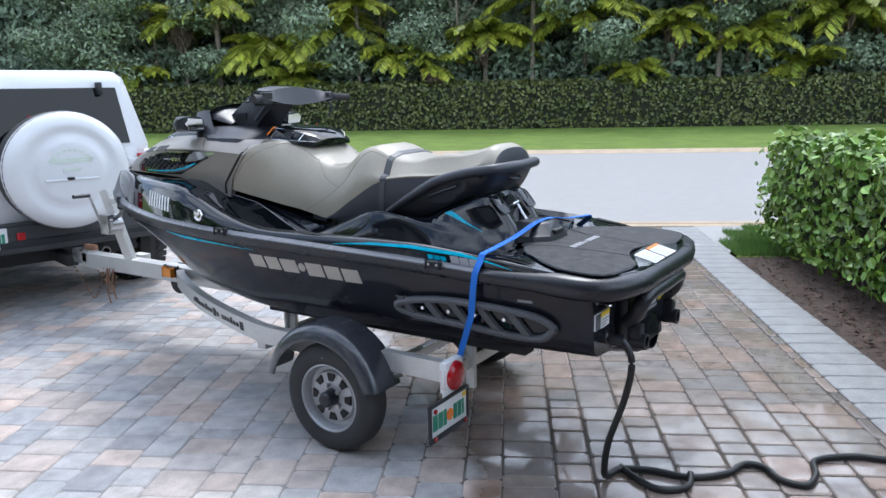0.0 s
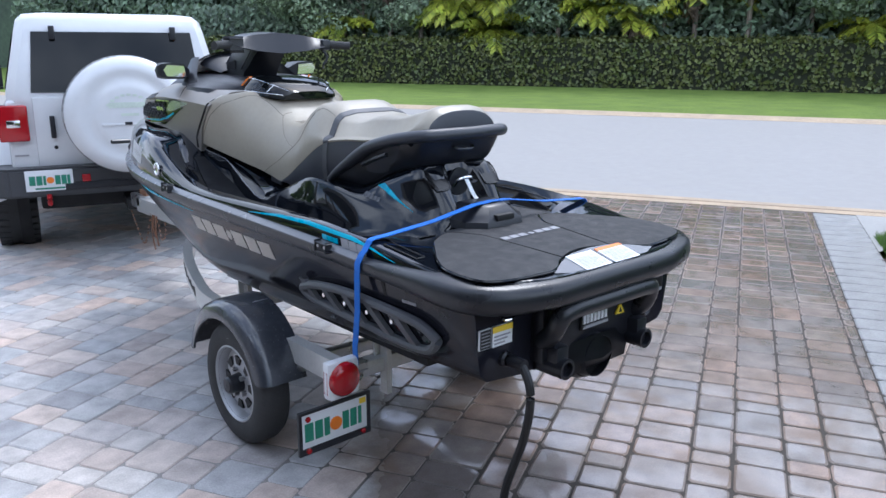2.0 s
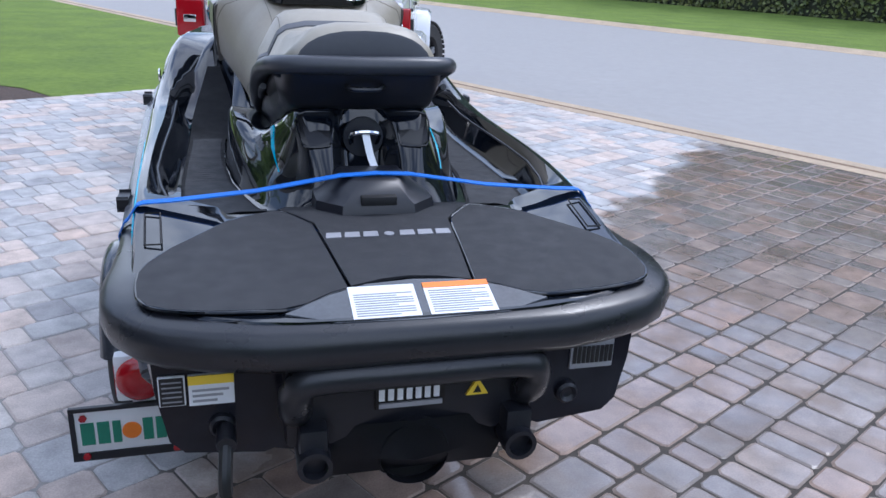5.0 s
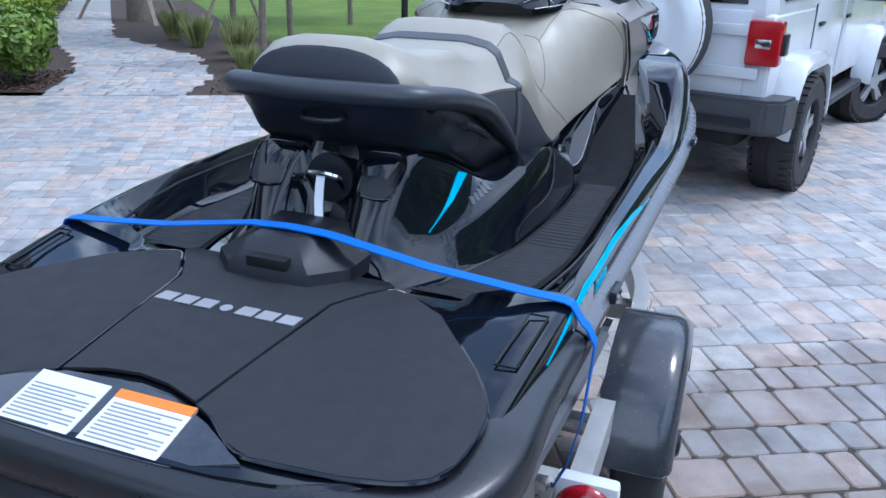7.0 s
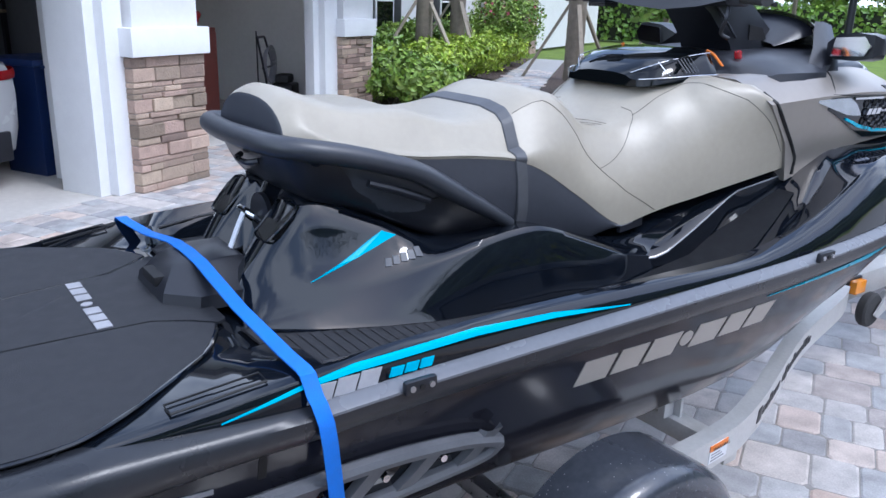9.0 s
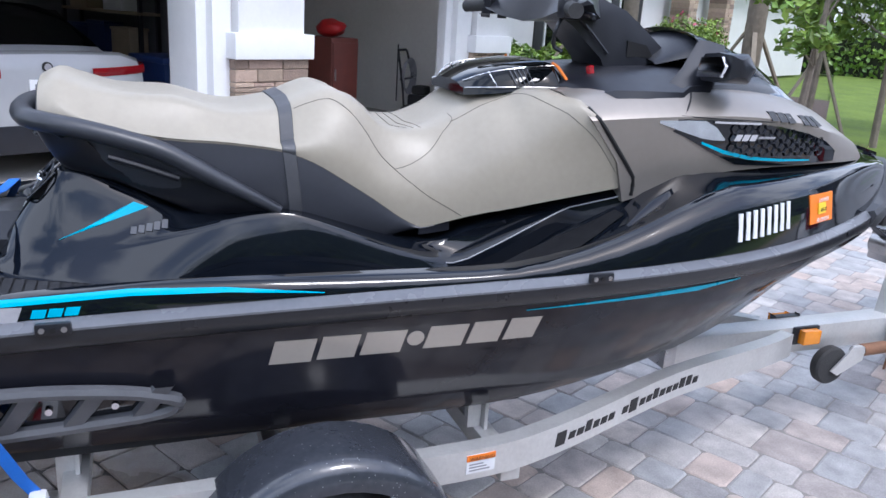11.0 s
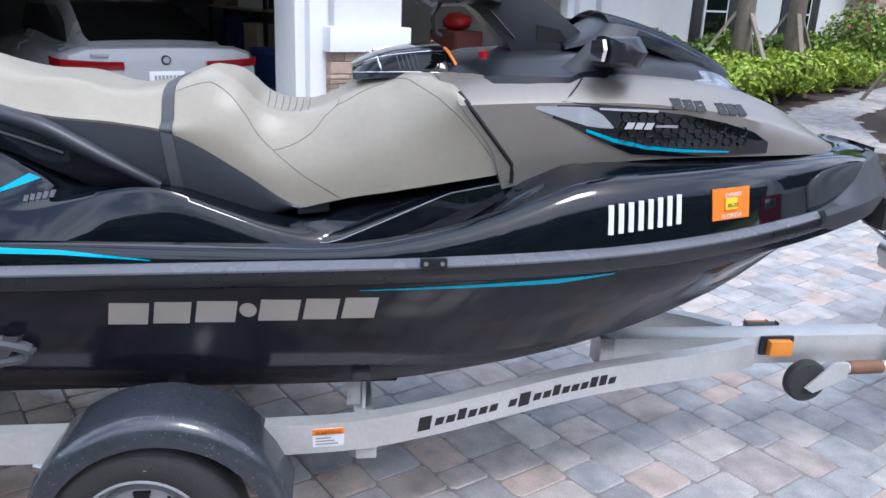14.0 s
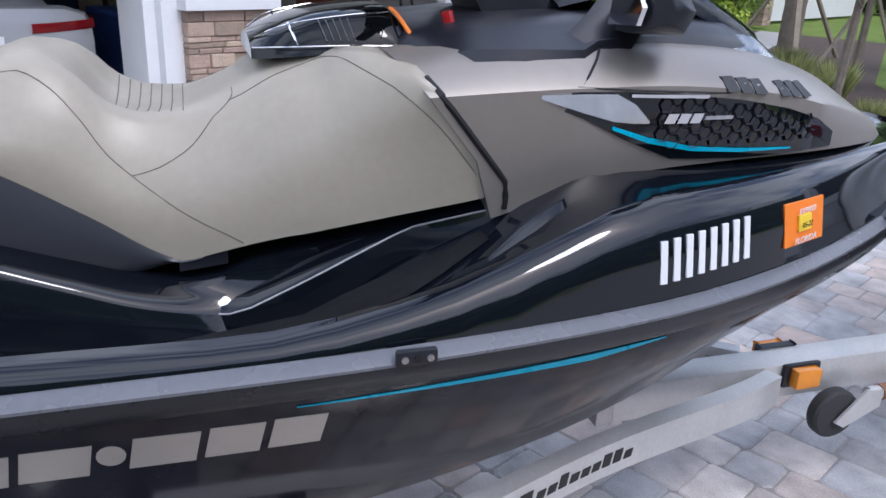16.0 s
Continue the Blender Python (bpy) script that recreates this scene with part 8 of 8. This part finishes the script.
for i, (s, q, h) in enumerate([(-9.6, -0.75, 0.57), (-10.6, -0.95, 0.85), (-11.4, -1.0, 0.9), (-12.1, -1.75, 0.8), (-10.2, -0.2, 0.48), (-13.1, -2.3, 0.8), (-11.0, -0.1, 0.5)]):
    grass_clump(s, q, h * 0.66, 380, 60 + i)


M_TREE_LEAF = material("light_tree_leaf", (0.13, 0.24, 0.035), 0.45, vary=0.3, scale=2.0, island=True, second=(0.24, 0.36, 0.06))


def thin_tree(s, q, h, r, n, seed, lean=0.0, stakes=True):
    rng = random.Random(seed)
    t = thing("young_tree", "young slender tree with bright foliage on the front lawn", "tree", "young trees in the bed", m=at_street(s, q, 0, seed * 50))
    bm = bmesh.new()
    tube(smooth_path([(0, 0, -0.05), (lean * 0.5, 0, h * 0.4), (lean, 0.05, h * 0.8)], 5), [0.06 - 0.0035 * i for i in range(11)], 8, bm)
    P, Nn = [], []
    for i in range(9):
        a, hh = rng.uniform(0, 6.28), h * rng.uniform(0.46, 0.95)
        c = (lean + r * 0.7 * math.cos(a), r * 0.7 * math.sin(a), hh)
        tube(smooth_path([(lean * 0.8, 0, hh * 0.8), (c[0] * 0.6, c[1] * 0.6, hh * 0.95), c], 3), 0.014, 5, bm)
        pp, dd = ball_shell(c, r * rng.uniform(0.4, 0.6), n // 9, 0.75, 0.25)
        P.append(pp)
        Nn.append(dd)
    part("trunk", bm, M_BARK, t)
    tagged(leaf_mesh("crown", np.concatenate(P), np.concatenate(Nn), 0.07, M_TREE_LEAF, t, 2.4), kind="stuff")
    if stakes:
        for k in range(2):
            a = 3.14 * k + 0.6
            part("stake", beam_bar((0.7 * math.cos(a), 0.7 * math.sin(a), -0.02), (0.05, 0, 1.4), 0.04, 0.04), M_TIMBER, t)


thin_tree(-10.2, -0.6, 3.3, 0.5, 600, 1, 0.2, False)
thin_tree(-12.9, -1.3, 4.0, 1.3, 7000, 2, 0.1)
thin_tree(-13.4, -0.4, 4.1, 1.25, 6000, 3, -0.1, False)
thin_tree(-15.9, 0.65, 4.4, 1.35, 4800, 4, 0.0, False)
post = thing("lamp_post", "slim dark post standing on the lawn", "post", m=at_street(-13.9, 1.6))
part("shaft", tube([(0, 0, -0.02), (0, 0, 2.4)], 0.06, 12), M_PLASTIC, post)
part("base", disc((0, 0, 0), 0.1, 0.1, "z", 16), M_PLASTIC, post)
# neighbouring hedge and trees that close the view to the left
nh = thing("far_hedge", "distant green hedge across the lawn", "hedge", m=STREET)
p, nn = box_shell(-38, -36.6, -16, 5.5, 0.0, 1.7, 6000, 0.08)
tagged(leaf_mesh("leaves", p, nn, 0.16, M_LEAF_NEAR, nh, 1.5), kind="stuff")
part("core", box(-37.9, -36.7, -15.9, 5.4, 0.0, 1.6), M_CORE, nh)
for i, (s, q) in enumerate([(-40, -12), (-40.5, -6), (-39.5, 0), (-41, 5), (-34, -14.5)]):
    tree("tree", "broad green tree beyond the front lawn", s, q, 6.5, 2.6, 0.22, 2600, M_BUSH_LEAF, 0.13, 70 + i, 1.3)

# ---------------------------------------------------------------- pavers of the driveway
def wet_mask(nt, geo, lo=-0.06, hi=0.14, edge=1.2):
    """The washed and wet side of the drive, past an uneven line from the stern to the street."""
    N, Lk = nt.nodes.new, nt.links.new
    across = N("ShaderNodeVectorMath")
    across.operation = "DOT_PRODUCT"
    Lk(geo.outputs["Position"], across.inputs[0])
    across.inputs[1].default_value = (0.704, -0.759, 0.0)
    big = N("ShaderNodeTexNoise")
    big.inputs["Scale"].default_value, big.inputs["Detail"].default_value = 1.7, 8
    Lk(geo.outputs["Position"], big.inputs["Vector"])
    add = N("ShaderNodeMath")
    add.operation = "MULTIPLY_ADD"
    Lk(big.outputs["Fac"], add.inputs[0])
    add.inputs[1].default_value = 1.3
    Lk(across.outputs["Value"], add.inputs[2])
    wet = N("ShaderNodeMapRange")
    wet.interpolation_type = "SMOOTHSTEP"
    Lk(add.outputs[0], wet.inputs[0])
    wet.inputs[1].default_value, wet.inputs[2].default_value = lo - edge + 0.65, hi - edge + 0.65
    wet.inputs[3].default_value, wet.inputs[4].default_value = 0.0, 1.0
    return wet


def paver_material(name, per_object):
    m = bpy.data.materials.new(name)
    m.use_nodes = True
    nt = m.node_tree
    N, Lk, b = nt.nodes.new, nt.links.new, nt.nodes["Principled BSDF"]
    geo = N("ShaderNodeNewGeometry")
    src = N("ShaderNodeObjectInfo").outputs["Random"] if per_object else geo.outputs["Random Per Island"]
    pal = N("ShaderNodeValToRGB")
    cr = pal.color_ramp
    cr.interpolation = "LINEAR"
    tones = [(0.0, (0.425, 0.41, 0.40)), (0.2, (0.33, 0.335, 0.345)), (0.36, (0.49, 0.45, 0.42)), (0.52, (0.50, 0.395, 0.335)), (0.62, (0.38, 0.38, 0.385)), (0.78, (0.46, 0.375, 0.325)), (0.9, (0.275, 0.275, 0.285)), (1.0, (0.52, 0.485, 0.455))]
    while len(cr.elements) < len(tones):
        cr.elements.new(0.5)
    for e, (p, c) in zip(cr.elements, tones):
        e.position, e.color = p, (*c, 1)
    Lk(src, pal.inputs[0])
    blotch, grain = N("ShaderNodeTexNoise"), N("ShaderNodeTexNoise")
    for n, s, d in ((blotch, 9.0, 4), (grain, 160.0, 4)):
        n.inputs["Scale"].default_value, n.inputs["Detail"].default_value = s, d
        Lk(geo.outputs["Position"], n.inputs["Vector"])
    mix = N("ShaderNodeMix")
    mix.data_type, mix.blend_type = "RGBA", "OVERLAY"
    mix.inputs[0].default_value = 0.55
    Lk(pal.outputs[0], mix.inputs[6])
    Lk(blotch.outputs["Fac"], mix.inputs[7])
    mix2 = N("ShaderNodeMix")
    mix2.data_type, mix2.blend_type = "RGBA", "OVERLAY"
    mix2.inputs[0].default_value = 0.35
    Lk(mix.outputs[2], mix2.inputs[6])
    Lk(grain.outputs["Fac"], mix2.inputs[7])
    wet = wet_mask(nt, geo)
    dark = N("ShaderNodeMix")
    dark.data_type, dark.blend_type = "RGBA", "MULTIPLY"
    Lk(wet.outputs[0], dark.inputs[0])
    Lk(mix2.outputs[2], dark.inputs[6])
    dark.inputs[7].default_value = (0.54, 0.47, 0.425, 1)
    # water lies on the flat tops, not on the arrises
    lean = N("ShaderNodeSeparateXYZ")
    Lk(geo.outputs["True Normal"], lean.inputs[0])
    flat = N("ShaderNodeMapRange")
    Lk(lean.outputs["Z"], flat.inputs[0])
    flat.inputs[1].default_value, flat.inputs[2].default_value = 0.95, 0.99
    lying = N("ShaderNodeMath")
    lying.operation = "MULTIPLY"
    Lk(flat.outputs[0], lying.inputs[0])
    Lk(wet.outputs[0], lying.inputs[1])
    # brown silt that the water left in shallow patches
    patch = N("ShaderNodeTexNoise")
    patch.inputs["Scale"].default_value, patch.inputs["Detail"].default_value = 2.6, 6
    Lk(geo.outputs["Position"], patch.inputs["Vector"])
    lie = N("ShaderNodeMapRange")
    Lk(patch.outputs["Fac"], lie.inputs[0])
    lie.inputs[1].default_value, lie.inputs[2].default_value = 0.50, 0.64
    lie.inputs[3].default_value, lie.inputs[4].default_value = 0.0, 0.6
    on_wet = N("ShaderNodeMath")
    on_wet.operation = "MULTIPLY"
    Lk(lie.outputs[0], on_wet.inputs[0])
    Lk(wet.outputs[0], on_wet.inputs[1])
    silt = N("ShaderNodeMix")
    silt.data_type = "RGBA"
    Lk(on_wet.outputs[0], silt.inputs[0])
    Lk(dark.outputs[2], silt.inputs[6])
    silt.inputs[7].default_value = (0.15, 0.098, 0.062, 1)
    Lk(silt.outputs[2], b.inputs["Base Color"])
    rr = N("ShaderNodeMapRange")
    Lk(lying.outputs[0], rr.inputs[0])
    rr.inputs[3].default_value, rr.inputs[4].default_value = 0.62, 0.26
    Lk(rr.outputs[0], b.inputs["Roughness"])
    # a film of standing water, smooth over the grain
    pool = N("ShaderNodeTexNoise")
    pool.inputs["Scale"].default_value, pool.inputs["Detail"].default_value = 4.2, 5
    Lk(geo.outputs["Position"], pool.inputs["Vector"])
    film = N("ShaderNodeMapRange")
    Lk(pool.outputs["Fac"], film.inputs[0])
    film.inputs[1].default_value, film.inputs[2].default_value = 0.40, 0.54
    film.inputs[3].default_value, film.inputs[4].default_value = 0.1, 1.0
    coat = N("ShaderNodeMath")
    coat.operation = "MULTIPLY"
    Lk(film.outputs[0], coat.inputs[0])
    Lk(lying.outputs[0], coat.inputs[1])
    Lk(coat.outputs[0], b.inputs["Coat Weight"])
    b.inputs["Coat Roughness"].default_value = 0.06
    bump = N("ShaderNodeBump")
    bump.inputs["Strength"].default_value, bump.inputs["Distance"].default_value = 0.35, 0.004
    hs = N("ShaderNodeMath")
    hs.operation = "MULTIPLY_ADD"
    Lk(grain.outputs["Fac"], hs.inputs[0])
    hs.inputs[1].default_value = 0.5
    Lk(blotch.outputs["Fac"], hs.inputs[2])
    Lk(hs.outputs[0], bump.inputs["Height"])
    Lk(bump.outputs[0], b.inputs["Normal"])
    return m


# the sand in the joints goes dark where it is wet
sand = M_SAND.node_tree
sand_bsdf = sand.nodes["Principled BSDF"]
sand_geo = sand.nodes.new("ShaderNodeNewGeometry")
soak = sand.nodes.new("ShaderNodeMix")
soak.data_type, soak.blend_type = "RGBA", "MULTIPLY"
soak.inputs[7].default_value = (0.2, 0.18, 0.16, 1)
sand.links.new(wet_mask(sand, sand_geo, -0.3, 0.1).outputs[0], soak.inputs[0])
sand.links.new(sand_bsdf.inputs["Base Color"].links[0].from_socket, soak.inputs[6])
sand.links.new(soak.outputs[2], sand_bsdf.inputs["Base Color"])
M_PAVER, M_PAVER_ALL = paver_material("tumbled_paver", True), paver_material("tumbled_paver_field", False)
M_BORDER = material("pale_border_paver", (0.27, 0.27, 0.272), 0.42, vary=0.35, scale=9, bump=0.3)


def paver_points(w, l, rng, g=0.0014, bv=0.007):
    """A tumbled paver: knocked-off corners, rounded arris, slightly uneven outline."""
    x, y = w / 2 - g, l / 2 - g
    out = []
    for sx, sy in ((-1, -1), (1, -1), (1, 1), (-1, 1)):
        c, d = rng.uniform(0.008, 0.022), rng.uniform(0.008, 0.022)
        pair = [(sx * (x - c), sy * y), (sx * x, sy * (y - d))]
        out += pair if sx * sy < 0 else pair[::-1]
    low = [(a, b, -0.014) for a, b in out]
    mid = [(a, b, -0.0045) for a, b in out]
    top = [(a * (1 - bv / x) + rng.uniform(-0.0025, 0.0025), b * (1 - bv / y) + rng.uniform(-0.0025, 0.0025), 0.0) for a, b in out]
    return low + mid + top


PAVER_FACES = [tuple(range(16, 24))] + [(8 + i, 8 + (i + 1) % 8, 16 + (i + 1) % 8, 16 + i) for i in range(8)] + [(i, (i + 1) % 8, 8 + (i + 1) % 8, 8 + i) for i in range(8)]
prng = random.Random(21)
PAVER_MESH = {}
paving = thing("paving", "tumbled grey, tan and charcoal concrete pavers with dark joints", "paving", kind="structure", m=STREET)
rows, faces = [], []
s = EDGE_L
col = 0
count = 0
while s < EDGE_R - 0.40 - 0.05:
    w = (0.165, 0.235, 0.165, 0.20)[col % 4]
    w = min(w, EDGE_R - 0.40 - s)
    q = (FRONT if s > -4.6 else SET) - 0.05 + prng.uniform(-0.2, 0.0)
    while q < KERB - 0.17:
        l = prng.choice((0.115, 0.165, 0.165, 0.235))
        if q + l > KERB - 0.16:
            l = KERB - 0.16 - q
        cs, cq, dz = s + w / 2 + prng.uniform(-0.003, 0.003), q + l / 2, prng.uniform(-0.0025, 0.0015)
        # joints are washed out on the wet side
        gap = (0.0038, 0.009) if cs + 0.27 * cq > -0.6 else (0.0014, 0.007)
        if l > 0.05:
            if -1.35 < cs < 1.25 and -1.0 < cq < 2.3 and count < 300:
                key = (round(w, 3), round(l, 3), gap)
                if key not in PAVER_MESH:
                    me = bpy.data.meshes.new("paver")
                    me.from_pydata(paver_points(w, l, prng, *gap), [], PAVER_FACES)
                    me.materials.append(M_PAVER)
                    PAVER_MESH[key] = me
                ob = new("paver", PAVER_MESH[key])
                ob.parent = paving
                ob.location = (cs, cq, dz)
                count += 1
            else:
                k0 = len(rows)
                rows += [(x + cs, y + cq, z + dz) for x, y, z in paver_points(w, l, prng, *gap)]
                faces += [tuple(k0 + i for i in f) for f in PAVER_FACES]
        q += l
    s += w
    col += 1
me = bpy.data.meshes.new("paver_field")
me.from_pydata(rows, [], faces)
me.materials.append(M_PAVER_ALL)
me.polygons.foreach_set("use_smooth", [False] * len(me.polygons))
field = new("paver_field", me)
field.parent = paving
tagged(field, "field of tumbled pavers", kind="stuff")
border = thing("paving_border", "soldier course of pale pavers along the bed", "paving", kind="structure", m=STREET)
bme = bpy.data.meshes.new("border_paver")
bme.from_pydata(paver_points(0.395, 0.193, prng), [], PAVER_FACES)
bme.materials.append(M_BORDER)
q = -3.0
while q < KERB - 0.26:
    ob = new("border_paver", bme)
    ob.parent = border
    ob.location = (EDGE_R - 0.20, q, 0.002)
    q += 0.20


# the walkway carries the same pavers
def inside(x, y, poly):
    c = False
    for (x0, y0), (x1, y1) in zip(poly, poly[1:] + poly[:1]):
        if (y0 > y) != (y1 > y) and x < (x1 - x0) * (y - y0) / (y1 - y0) + x0:
            c = not c
    return c


WALK = WALK_HOUSE + WALK_LAWN
rows, faces = [], []
s = EDGE_L - 0.1
while s > -18:
    q = -6.0 + prng.uniform(-0.2, 0.0)
    while q < -1.0:
        l = prng.choice((0.165, 0.165, 0.235))
        if inside(s, q, WALK):
            k0 = len(rows)
            rows += [(x + s, y + q, z + 0.006) for x, y, z in paver_points(0.2, l, prng)]
            faces += [tuple(k0 + i for i in f) for f in PAVER_FACES]
        q += l
    s -= 0.2
me = bpy.data.meshes.new("walkway_pavers")
me.from_pydata(rows, [], faces)
me.materials.append(M_PAVER_ALL)
wp = new("walkway_pavers", me)
wp.matrix_world = STREET
tagged(wp, "pale tumbled pavers of the curved walkway", "paving", kind="stuff")
